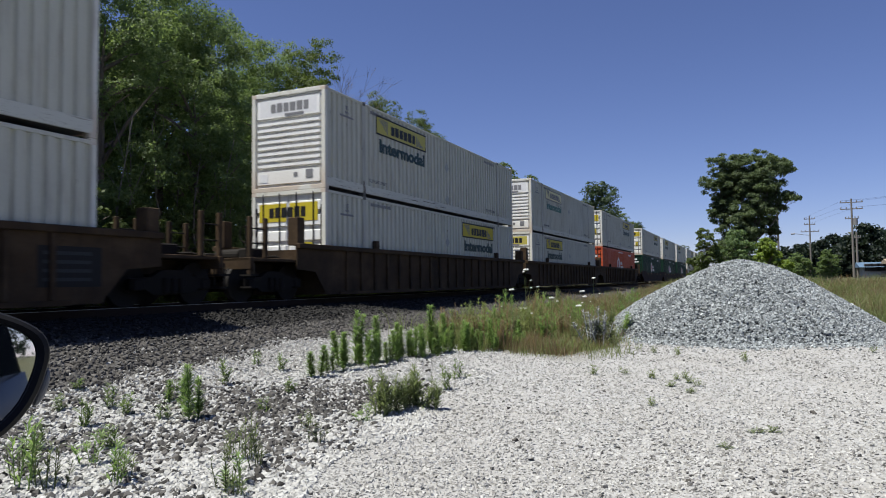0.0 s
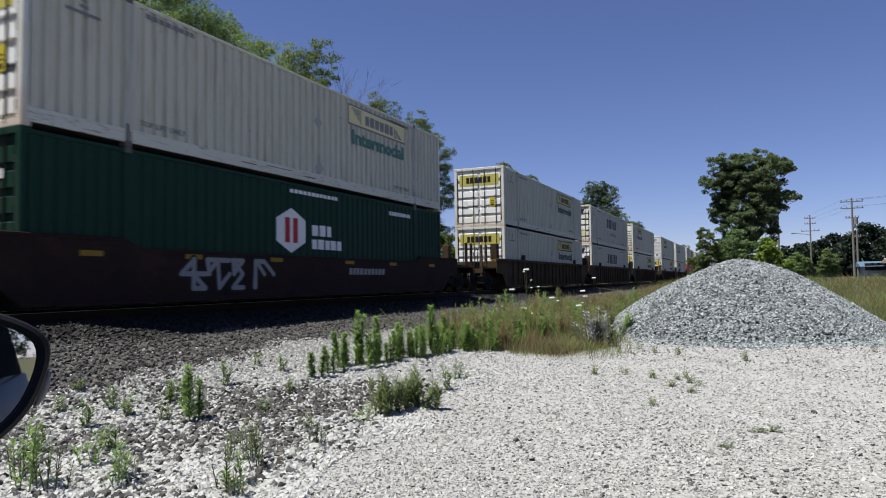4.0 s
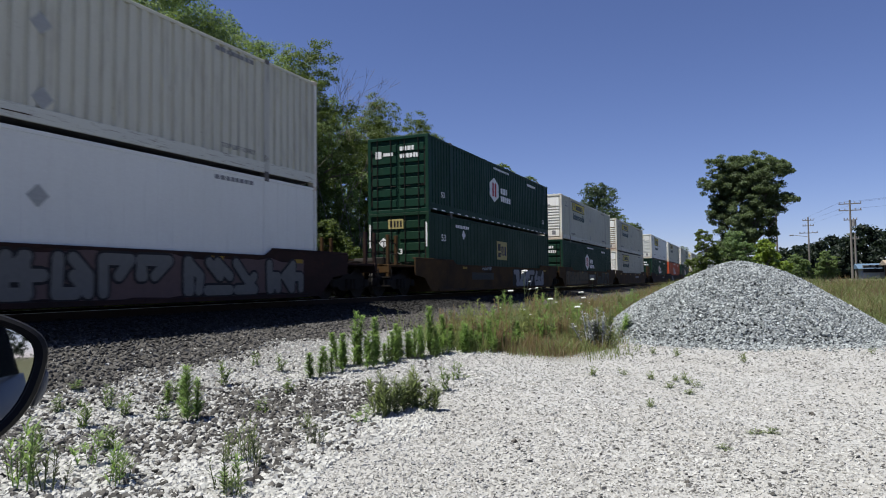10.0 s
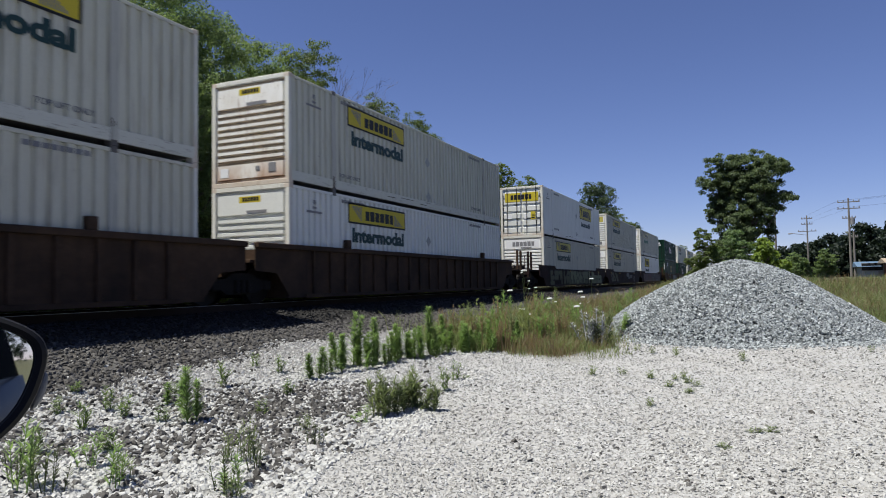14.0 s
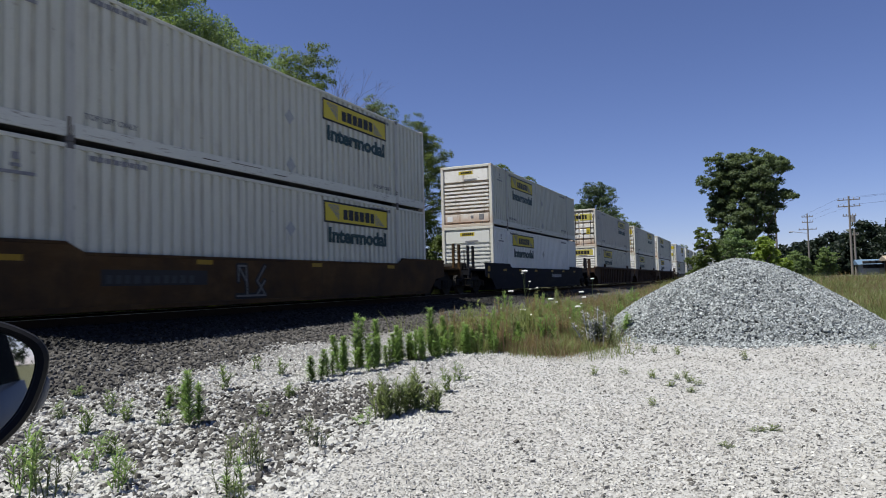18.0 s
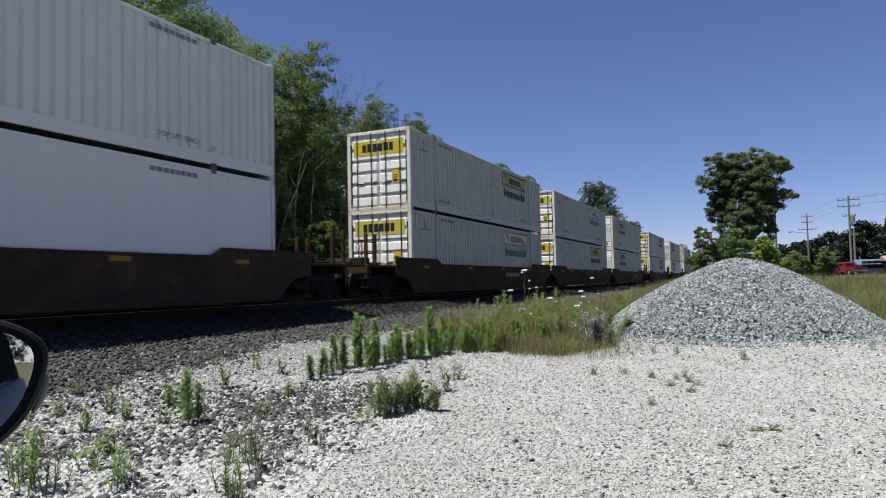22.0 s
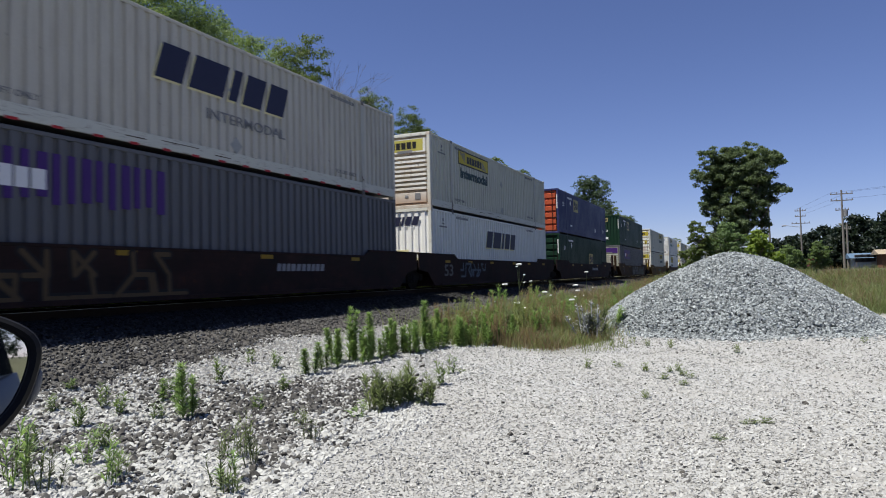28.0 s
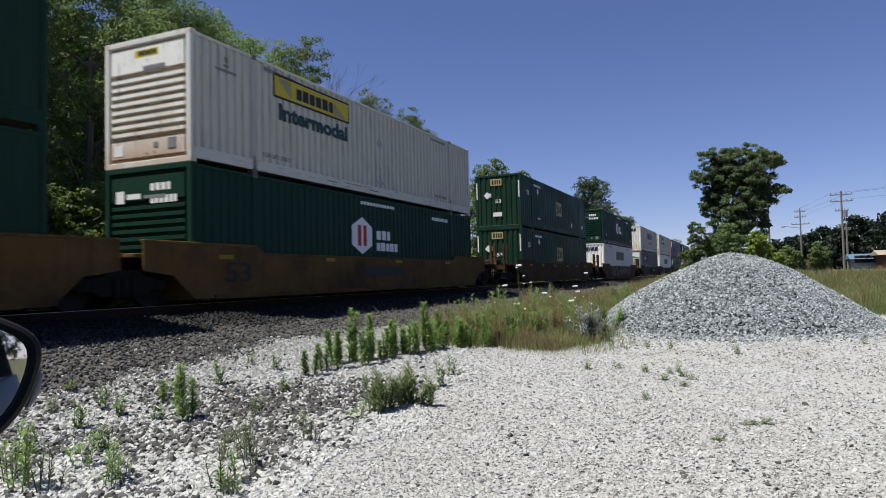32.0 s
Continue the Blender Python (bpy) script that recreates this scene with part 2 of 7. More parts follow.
BARK = plain("grey_bark", (0.16, 0.135, 0.11), 0.95, 0.0, 0.5, 14.0)
LEAVES = leaf_mat("broad_leaves", (0.211, 0.282, 0.113), (0.087, 0.135, 0.053), 0.5)
LEAVES_B = leaf_mat("fresh_leaves", (0.133, 0.177, 0.05), (0.059, 0.088, 0.025), 0.45)
LEAVES_D = leaf_mat("dark_leaves", (0.211, 0.295, 0.133), (0.085, 0.138, 0.062), 0.5)
LEAVES_K = leaf_mat("deep_green_leaves", (0.075, 0.115, 0.052), (0.034, 0.056, 0.027), 0.35)
LEAVES_C = leaf_mat("cottonwood_leaves", (0.150, 0.195, 0.095), (0.066, 0.098, 0.046), 0.42)
LEAVES_Y = leaf_mat("yellow_green_leaves", (0.299, 0.39, 0.072), (0.098, 0.156, 0.029), 0.4)
BARK_PALE = plain("pale_bark", (0.20, 0.185, 0.16), 0.95, 0.0, 0.4, 14.0)
POLE_WOOD = plain("weathered_pole_wood", (0.18, 0.165, 0.15), 0.9)
LEAVES_W = leaf_mat("far_wood_leaves", (0.026, 0.04, 0.026), (0.015, 0.026, 0.018), 0.3)


# ---- mesh helpers ----
def part(name, bm, material, parent, label=""):
    """Link a bmesh, or a ready mesh, as one object under a thing."""
    if isinstance(bm, bmesh.types.BMesh):
        me = bpy.data.meshes.new(name)
        bm.to_mesh(me)
        bm.free()
    else:
        me = bm
    if not me.materials:
        me.materials.append(material)
    ob = new(name, me)
    ob.parent = parent
    if label:
        tagged(ob, label)
    return ob


def box(bm, x0, x1, y0, y1, z0, z1, bevel=0.0):
    r = bmesh.ops.create_cube(bm, size=1.0)
    for v in r["verts"]:
        v.co = Vector((x0 + (v.co.x + 0.5) * (x1 - x0), y0 + (v.co.y + 0.5) * (y1 - y0), z0 + (v.co.z + 0.5) * (z1 - z0)))
    if bevel:
        edges = list({e for v in r["verts"] for e in v.link_edges})
        bmesh.ops.bevel(bm, geom=edges, offset=bevel, segments=1, affect="EDGES")
    return bm


def boxes(*specs, bevel=0.0):
    bm = bmesh.new()
    for s in specs:
        box(bm, *s, bevel=bevel)
    return bm


def prism(outline, x0, x1):
    """A plate: an outline in (y, z), between two x."""
    bm = bmesh.new()
    a = [bm.verts.new((x0, y, z)) for y, z in outline]
    b = [bm.verts.new((x1, y, z)) for y, z in outline]
    n = len(a)
    bm.faces.new(a)
    bm.faces.new(list(reversed(b)))
    for i in range(n):
        bm.faces.new((a[i], b[i], b[(i + 1) % n], a[(i + 1) % n]))
    bmesh.ops.recalc_face_normals(bm, faces=bm.faces)
    return bm


def tube(bm, a, b, r0, r1=None, sides=8):
    a, b = Vector(a), Vector(b)
    d = b - a
    q = d.to_track_quat("Z", "Y").to_matrix().to_4x4()
    bmesh.ops.create_cone(bm, cap_ends=True, segments=sides, radius1=r0, radius2=r0 if r1 is None else r1, depth=d.length,
                          matrix=Matrix.Translation((a + b) / 2) @ q)
    return bm


def raw_mesh(name, verts, faces, material, smooth=False):
    me = bpy.data.meshes.new(name)
    verts, faces = np.asarray(verts, np.float32), np.asarray(faces, np.int32)
    k = faces.shape[1]
    me.vertices.add(len(verts))
    me.vertices.foreach_set("co", verts.ravel())
    me.loops.add(faces.size)
    me.loops.foreach_set("vertex_index", faces.ravel())
    me.polygons.add(len(faces))
    me.polygons.foreach_set("loop_start", np.arange(0, faces.size, k, dtype=np.int32))
    me.polygons.foreach_set("use_smooth", np.full(len(faces), smooth))
    me.update(calc_edges=True)
    me.materials.append(material)
    return me


TEXTS = {}
SIDE = Matrix(((0, 0, 1, 0), (1, 0, 0, 0), (0, 1, 0, 0), (0, 0, 0, 1)))      # writing on the +x side
END = Matrix(((1, 0, 0, 0), (0, 0, -1, 0), (0, 1, 0, 0), (0, 0, 0, 1)))      # writing on the -y end


def letters(text, width, height, face, material, depth=0.004, bold=0.012):
    """A mesh of the word, fitted to width and height, its lower left corner at the origin."""
    key = (text, width, height, id(face), material.name, bold)
    if key not in TEXTS:
        cu = bpy.data.curves.new("writing", "FONT")
        cu.body, cu.extrude, cu.resolution_u, cu.offset = text, depth, 3, bold
        ob = new("writing", cu)
        me = bpy.data.meshes.new_from_object(ob.evaluated_get(bpy.context.evaluated_depsgraph_get()))
        bpy.data.objects.remove(ob)
        co = np.empty(len(me.vertices) * 3)
        me.vertices.foreach_get("co", co)
        co = co.reshape(-1, 3)
        lo, hi = co.min(0), co.max(0)
        co[:, 0] = (co[:, 0] - lo[0]) * width / (hi[0] - lo[0])
        co[:, 1] = (co[:, 1] - lo[1]) * height / (hi[1] - lo[1])
        me.vertices.foreach_set("co", co.ravel())
        me.transform(face)
        me.materials.clear()
        me.materials.append(material)
        TEXTS[key] = me
    return TEXTS[key]


def write(parent, text, x, y, z, width, height, face, material, bold=0.012):
    ob = part("lettering", letters(text, width, height, face, material, bold=bold), material, parent)
    ob.location = (x, y, z)
    return ob
# ---- ground ----
def smooth(a, b, x):
    t = np.clip((x - a) / (b - a), 0, 1)
    return t * t * (3 - 2 * t)


def wave(x, y, s, seed=0.0):
    """Cheap smooth noise, about -1 to 1."""
    return (np.sin(x * s + 1.7 * np.sin(y * s * 0.73 + seed) + seed * 2.1) + np.sin(y * s * 1.13 + 1.9 * np.sin(x * s * 0.61 + seed * 1.3) - seed)
            + 0.6 * np.sin((x + y) * s * 1.9 + seed * 3.3)) / 2.6


def height(x, y):
    """Ground level: the lot, the ballast bank of the track, the rise of the land far off and in the wood."""
    x, y = np.asarray(x, float), np.asarray(y, float)
    d = x - TRACK_X
    bank = np.interp(d, [-9, -6, -3.6, -1.85, 1.85, 3.4, 4.9, 7.2, 9.0], [0.95, 0.35, 0.25, 0.68, 0.68, 0.44, 0.18, 0.03, 0.0])
    far = 1.1 * smooth(26, 70, y) * smooth(3.0, 7.0, d)
    rough = 0.018 * wave(x, y, 2.3) + 0.03 * wave(x, y, 0.7, 2.0)
    rough = rough * np.where(np.abs(d) < 2.2, 0.35, 1.0)
    return np.maximum(bank, far) + rough + 0.6 * smooth(-9, -16, d)


def lot_edge(y):
    """How far the coarse stone reaches on to the lot."""
    return np.interp(y, [2.5, 3.4, 4.5, 5.6, 6.6, 8.7, 11.0, 14.0], [-2.6, -2.87, -3.15, -3.37, -3.45, -3.9, -4.4, -5.4])


def ballast_share(x, y):
    """1 where dark track ballast lies, 0 where the pale limestone does."""
    rag = 0.22 * wave(x, y, 1.9, 5.0) + 0.12 * wave(x, y, 5.3, 1.0)
    bank = np.interp(y, [3.0, 5.0, 6.4, 8.0, 8.6, 10.3, 11.5, 13.3, 20.0], [-6.7, -6.9, -7.1, -7.15, -7.3, -7.65, -7.5, -7.2, -7.0])
    near_bank = 1 - smooth(-0.35, 0.4, x - bank + rag)
    spill = 0.52 * (1 - smooth(0.75, 1.15, np.hypot((x + 4.45 - 0.12 * (y - 6.1)) / 0.95, (y - 6.15) / 1.65) + rag))
    mixed = (1 - smooth(-0.3, 0.5, x - lot_edge(y) + rag)) * np.interp(y, [3.0, 5.8, 6.8, 8.0], [0.20, 0.30, 0.14, 0.05]) * (1 + 0.9 * wave(x, y, 2.4, 3.0))
    return np.clip(np.maximum.reduce([near_bank, spill, mixed]), 0, 1)


def grass_share(x, y):
    a = smooth(-6.9, -5.6, x + 0.4 * wave(x, y, 1.6, 5.0)) * (1 - smooth(-3.0, -2.0, x + 0.35 * wave(x, y, 1.8, 6.0))) * smooth(9.9, 12.4, y + 0.9 * wave(x, y, 1.7, 2.0) + 0.5 * (x + 3.5) * (x < -3.5))
    b = smooth(20.0, 22.5, y) * smooth(-7.2, -6.4, x)
    c = smooth(3.5, 5.5, x) * smooth(13.0, 19.0, y + 0.3 * x)
    w = 1 - smooth(-18.5, -16.5, x)
    behind = 1 - smooth(-14.0, -9.0, y + 0 * x)
    return np.clip(np.maximum.reduce([a, b, c, w, behind * smooth(-8, -7, x)]), 0, 1)


def lines(spans):
    out = [np.arange(a, b, s) for a, b, s in spans] + [[spans[-1][1]]]
    return np.concatenate(out)


gx = lines([(-1500, -300, 200), (-300, -60, 30), (-60, -20, 4), (-20, -13, 0.7), (-13, 6, 0.11), (6, 14, 0.5), (14, 60, 4), (60, 300, 30), (300, 1500, 200)])
gy = lines([(-1500, -300, 200), (-300, -40, 30), (-40, -4, 3), (-4, 2, 0.5), (2, 24, 0.11), (24, 60, 0.6), (60, 300, 10), (300, 2400, 150)])
GX, GY = np.meshgrid(gx, gy)
GZ = height(GX, GY)
nx, ny = len(gx), len(gy)
idx = np.arange(nx * ny).reshape(ny, nx)
quads = np.stack([idx[:-1, :-1], idx[:-1, 1:], idx[1:, 1:], idx[1:, :-1]], -1).reshape(-1, 4)


def ground_mat():
    n = Nodes("limestone_ballast_and_turf")
    co = n.coords(shift=False)
    vor = n.node("ShaderNodeTexVoronoi")
    vor.inputs["Scale"].default_value = 34.0
    n.link(co, vor.inputs["Vector"])
    big = n.node("ShaderNodeTexVoronoi")
    big.inputs["Scale"].default_value = 15.0
    n.link(co, big.inputs["Vector"])
    fine = n.noise(co, 120.0, 4, 0.7)
    broad = n.noise(co, 0.6, 4, 0.6)
    bw = n.node("ShaderNodeSeparateColor")
    n.link(vor.outputs["Color"], bw.inputs[0])
    bw2 = n.node("ShaderNodeSeparateColor")
    n.link(big.outputs["Color"], bw2.inputs[0])
    lime = n.mix(n.ramp(bw.outputs[0], 0.0, 1.0), (0.272, 0.272, 0.268), (0.408, 0.410, 0.405))
    lime = n.mix(n.ramp(fine, 0.35, 0.75, 0.0, 0.45), lime, (0.22, 0.212, 0.20))
    lime = n.mix(n.ramp(broad, 0.42, 0.62, 0.0, 0.6), lime, (0.30, 0.292, 0.275))
    rock = n.mix(n.ramp(bw2.outputs[1], 0.0, 1.0), (0.026, 0.024, 0.022), (0.105, 0.097, 0.090))
    rock = n.mix(n.ramp(fine, 0.35, 0.75, 0.0, 0.4), rock, (0.03, 0.028, 0.026))
    turf = n.mix(n.ramp(broad, 0.3, 0.7), (0.080, 0.076, 0.040), (0.048, 0.056, 0.025))
    turf = n.mix(n.ramp(fine, 0.4, 0.8, 0.0, 0.4), turf, (0.13, 0.11, 0.065))
    at = n.node("ShaderNodeAttribute")
    at.attribute_name = "cover"
    sp = n.node("ShaderNodeSeparateColor")
    n.link(at.outputs["Color"], sp.inputs[0])
    # lime between coarse stones darkened; the gaps' shade is put into its colour
    lime = n.mix(sp.outputs[2], lime, (0.135, 0.13, 0.125))
    # near-black by the track: grime plus the train's shadow painted into the ground
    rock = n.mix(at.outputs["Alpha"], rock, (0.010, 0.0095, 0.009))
    c = n.mix(sp.outputs[0], lime, rock)
    c = n.mix(sp.outputs[1], c, turf)
    n.bump(vor.outputs["Distance"], 0.55, 0.02)
    return n.finish(c, 0.9, 0.0, 0.25)


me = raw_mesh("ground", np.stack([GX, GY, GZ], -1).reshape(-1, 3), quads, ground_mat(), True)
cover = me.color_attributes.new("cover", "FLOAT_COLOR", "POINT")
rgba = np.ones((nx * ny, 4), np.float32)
# blue channel: where the painted gap shade lies
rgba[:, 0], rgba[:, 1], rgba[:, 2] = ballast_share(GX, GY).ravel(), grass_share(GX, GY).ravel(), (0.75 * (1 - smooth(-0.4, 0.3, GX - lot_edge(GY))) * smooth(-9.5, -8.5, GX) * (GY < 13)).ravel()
rgba[:, 3] = 0.92 * (1 - smooth(2.9, 3.6, np.abs(GX - TRACK_X) + 0.2 * wave(GX, GY, 1.3))).ravel()      # oil, soot and the train's shade put into the colour along the track
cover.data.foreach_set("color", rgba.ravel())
tagged(new("ground", me), "white limestone lot beside dark ballast and grass", "ground", kind="structure")


# ---- track ----
def build_track():
    track = tagged(new("railway_track"), "single railway track of steel rails on timber ties", "track", kind="structure")
    track.location = (TRACK_X, 0, RAIL_Z)
    for x in (-0.755, 0.755):
        bm = boxes((x - 0.036, x + 0.036, -900, 900, -0.007, 0.0))
        part("rail_head", bm, RAIL_STEEL, track, "polished rail head")
        part("rail_web", boxes((x - 0.036, x + 0.036, -900, 900, -0.042, -0.007), (x - 0.012, x + 0.012, -900, 900, -0.15, -0.042), (x - 0.075, x + 0.075, -900, 900, -0.172, -0.15)), RAIL_RUST, track)
    bm = boxes((-1.3, 1.3, -0.11, 0.11, -0.35, -0.173), bevel=0.012)
    tie = bpy.data.meshes.new("tie")
    bm.to_mesh(tie)
    bm.free()
    tie.materials.append(TIE)
    for i in range(150):
        t = new("tie", tie)
        t.parent = track
        t.location = (random.uniform(-0.03, 0.03), -14 + i * 0.52 + random.uniform(-0.02, 0.02), random.uniform(-0.012, 0.0))
        t.rotation_euler = (0, 0, random.uniform(-0.015, 0.015))


build_track()


# ---- containers ----
MESH = {}


def shared(key, make, material):
    """One mesh per key, so that alike parts share their data."""
    if key not in MESH:
        made = make()
        me = bpy.data.meshes.new(key[0])
        made.to_mesh(me)
        made.free()
        for m in material if isinstance(material, tuple) else (material,):
            me.materials.append(m)
        MESH[key] = me
    return MESH[key]


def rib_wall(y0, y1, z0, z1, pitch, deep, flat):
    """A sheet with upright trapezoid ribs on the +x side."""
    bm = bmesh.new()
    prof, y, n = [], y0, max(1, round((y1 - y0) / pitch))
    p = (y1 - y0) / n
    for i in range(n):
        a = y0 + i * p
        prof += [(a, 0), (a + p * flat, 0), (a + p * (flat + 0.10), -deep), (a + p * 0.90, -deep)]
    prof.append((y1, 0))
    low = [bm.verts.new((x, y, z0)) for y, x in prof]
    top = [bm.verts.new((x, y, z1)) for y, x in prof]
    for i in range(len(prof) - 1):
        bm.faces.new((low[i], low[i + 1], top[i + 1], top[i]))
    return bm


def side_wall(key, sign):
    def make():
        bm = bmesh.new()
        for a, b in ((0.14, 1.98), (2.16, 13.96), (14.14, 16.01)):
            t = rib_wall(a, b, 0.34, 2.79, *{"ribbed": (0.28, 0.062, 0.50), "shallow": (0.28, 0.030, 0.55), "smooth": (0.40, 0.014, 0.82)}[key])
            me = bpy.data.meshes.new("t")
            t.to_mesh(me)
            t.free()
            bm.from_mesh(me)
            bpy.data.meshes.remove(me)
        for v in bm.verts:
            v.co.x = sign * (1.283 + v.co.x)
        if sign < 0:
            bmesh.ops.reverse_faces(bm, faces=bm.faces)
        return bm
    return make


def press(x0, x1, z0, z1, panels, back, front):
    """A sheet on the -y end, pressed into horizontal panels, as one skin."""
    prof = [(z0, back)]
    for a, b in panels:
        prof += [(a, back), (a + 0.02, front), (b - 0.02, front), (b, back)]
    prof.append((z1, back))
    bm = bmesh.new()
    e = 0.035
    cols = [[bm.verts.new((x, max(y, back - (back - front) * k), z)) for z, y in prof] for x, k in ((x0, 0), (x0 + e, 0), (x0 + 2 * e, 1), (x1 - 2 * e, 1), (x1 - e, 0), (x1, 0))]
    for p, q in zip(cols, cols[1:]):
        for i in range(len(prof) - 1):
            f = bm.faces.new((p[i], q[i], q[i + 1], p[i + 1]))
            # slot 1 marks the recess faces for SEAM's shaded paint
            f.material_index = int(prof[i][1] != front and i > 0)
    return bm


def casting():
    return boxes((-0.09, 0.09, -0.085, 0.085, -0.062, 0.062), bevel=0.012)


def hinges():
    """Four hinge blades on one strap."""
    o = [(0.03, 0.28), (0.02, 0.28)]
    for z in (0.3, 0.95, 1.6, 2.3):
        o += [(0.02, z), (0.0, z), (0.0, z + 0.13), (0.02, z + 0.13)]
    return prism(o + [(0.02, 2.45), (0.03, 2.45)], -0.03, 0.03)


def container_shell(paint, wall, trail, end_paint, name, label):
    """Body of a 53-foot container. trail: 'doors' or 'nose', the end that faces back along the train."""
    c = tagged(new(name), label, "container", "containers on the train")
    # corner posts and sills of white boxes: paint with sunlight in it
    rim = RIM_WHITE if paint in (WHITE_OLD, WHITE_DULL, CREAM, WHITE_NEW) else paint
    post = POST_GRIME if paint in (WHITE_OLD, WHITE_DULL, CREAM) else paint
    low = RAIL_WHITE if paint in (WHITE_OLD, WHITE_DULL, CREAM) else paint
    for s in (-1, 1):
        part("side_wall", shared(("side_wall", wall, s, paint.name), side_wall(wall, s), paint), paint, c)
        part("bottom_rail", shared(("bottom_rail", s, low.name), lambda: boxes((s * 1.295 - 0.05 * (s > 0), s * 1.295 + 0.05 * (s < 0), 0.09, 16.06, 0.085, 0.342), bevel=0.008), low), low, c)
        part("top_rail", shared(("top_rail", s, paint.name), lambda: boxes((s * 1.295 - 0.05 * (s > 0), s * 1.295 + 0.05 * (s < 0), 0.09, 16.06, 2.788, 2.865), bevel=0.008), paint), paint, c)
        for y in (0.0, 16.03):
            part("corner_post", shared(("corner_post", s, y, paint.name), lambda: boxes((s * 1.295 - 0.14 * (s > 0), s * 1.295 + 0.14 * (s < 0), y, y + 0.12, 0.10, 2.80), bevel=0.012), rim), rim, c)
        for y in (2.07, 14.05):
            part("lift_post", shared(("lift_post", s, y, paint.name), lambda: boxes((s * 1.297 - 0.04 * (s > 0), s * 1.297 + 0.04 * (s < 0), y - 0.095, y + 0.095, 0.10, 2.80), bevel=0.006), post), post, c)
            for z in (0.062, 2.838):
                o = part("lift_casting", shared(("lift_casting",), casting, DARK_FRAME), DARK_FRAME, c)
                o.location = (s * 1.215, y, z)
        for y in (0.084, 16.066):
            for z in (0.062, 2.838):
                o = part("corner_casting", shared(("corner_casting", paint.name), casting, rim), rim, c)
                o.location = (s * 1.207, y, z)
    part("roof", shared(("roof", paint.name), lambda: boxes((-1.25, 1.25, 0.1, 16.05, 2.80, 2.852)), paint), paint, c)
    part("floor", shared(("floor",), lambda: boxes((-1.24, 1.24, 0.1, 16.05, 0.10, 0.16)), DARK_FRAME), DARK_FRAME, c)
    far_end = shared(("end_wall", end_paint.name), lambda: boxes((-1.16, 1.16, 16.06, 16.12, 0.10, 2.80)), end_paint)
    part("end_wall", far_end, end_paint, c)
    part("end_sill", shared(("end_sill", paint.name), lambda: boxes((-1.16, 1.16, 0.0, 0.10, 0.0, 0.13), bevel=0.01), rim), rim, c)
    part("end_header", shared(("end_header", paint.name), lambda: boxes((-1.16, 1.16, 0.0, 0.10, 2.78, 2.90), bevel=0.01), rim), rim, c)
    if trail == "doors":
        def leaf():
            return press(-0.575, 0.575, 0.13, 2.78, [(0.20 + 0.42 * k, 0.50 + 0.42 * k) for k in range(6)], 0.062, 0.020)
        for x in (-0.585, 0.585):
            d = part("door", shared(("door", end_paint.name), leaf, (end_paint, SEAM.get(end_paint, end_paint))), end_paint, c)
            d.location = (x, 0, 0)
            for k in (-0.29, 0.29):
                o = part("lock_rod", shared(("lock_rod",), lambda: tube(tube(bmesh.new(), (0, 0, 0.06), (0, 0, 2.84), 0.018), (0, 0.0, 1.0), (0.24, -0.005, 1.0), 0.014), STEEL), STEEL, d, "galvanised locking rod")
                o.location = (k, 0.005, 0)
            o = part("hinge", shared(("hinge",), hinges, STEEL), STEEL, d)
            o.location = (0.55 if x > 0 else -0.55, 0.01, 0)
    elif trail == "louvres":
        def wall_():
            return press(-1.16, 1.16, 0.13, 2.78, [(0.20, 0.62)] + [(0.70 + i * 0.175, 0.82 + i * 0.175) for i in range(8)] + [(2.13, 2.70)], 0.090, 0.012)
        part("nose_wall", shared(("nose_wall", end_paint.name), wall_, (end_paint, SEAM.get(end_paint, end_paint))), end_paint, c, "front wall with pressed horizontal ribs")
        part("vent_box", shared(("vent_box",), lambda: boxes((0.62, 0.86, 0.0, 0.03, 0.33, 0.58), bevel=0.008), GREY_INK), GREY_INK, c)
        part("vent", shared(("vent",), lambda: boxes((0.20, 0.34, 0.0, 0.03, 0.40, 0.52), bevel=0.008), GREY_INK), GREY_INK, c)
        part("placard", shared(("placard",), lambda: boxes((-1.0, -0.72, 0.005, 0.022, 0.28, 0.52)), WHITE_INK), WHITE_INK, c)
        part("document_holder", shared(("document_holder",), lambda: boxes((-0.1, 0.55, 0.003, 0.018, 2.18, 2.25)), GREY_INK), GREY_INK, c)
    else:                                                        # upright ribs
        def wall_():
            bm = rib_wall(-1.16, 1.16, 0.13, 2.78, 0.29, 0.035, 0.5)
            for v in bm.verts:
                v.co = Vector((v.co.y, 0.02 - v.co.x, v.co.z))
            return bm
        part("nose_wall", shared(("nose_wall_upright", end_paint.name), wall_, end_paint), end_paint, c)
    return c


def bars(key, rects, face, lean=0.0, thick=0.004):
    """Flat bars (u0, u1, v0, v1) on a side or an end, as one mesh."""
    def make():
        bm = bmesh.new()
        for u0, u1, v0, v1 in rects:
            box(bm, u0, u1, v0, v1, 0.0, thick)
        if lean:
            for v in bm.verts:
                v.co.x += lean * v.co.y
        bmesh.ops.transform(bm, matrix=face, verts=bm.verts)
        return bm
    return make


def stencil(c, name, rects, face, material, x, y, z, key, lean=0.0, label="", thick=0.004):
    o = part(name, shared((name, key, material.name), bars(key, rects, face, lean, thick), material), material, c, label)
    o.location = (x, y, z)
    return o


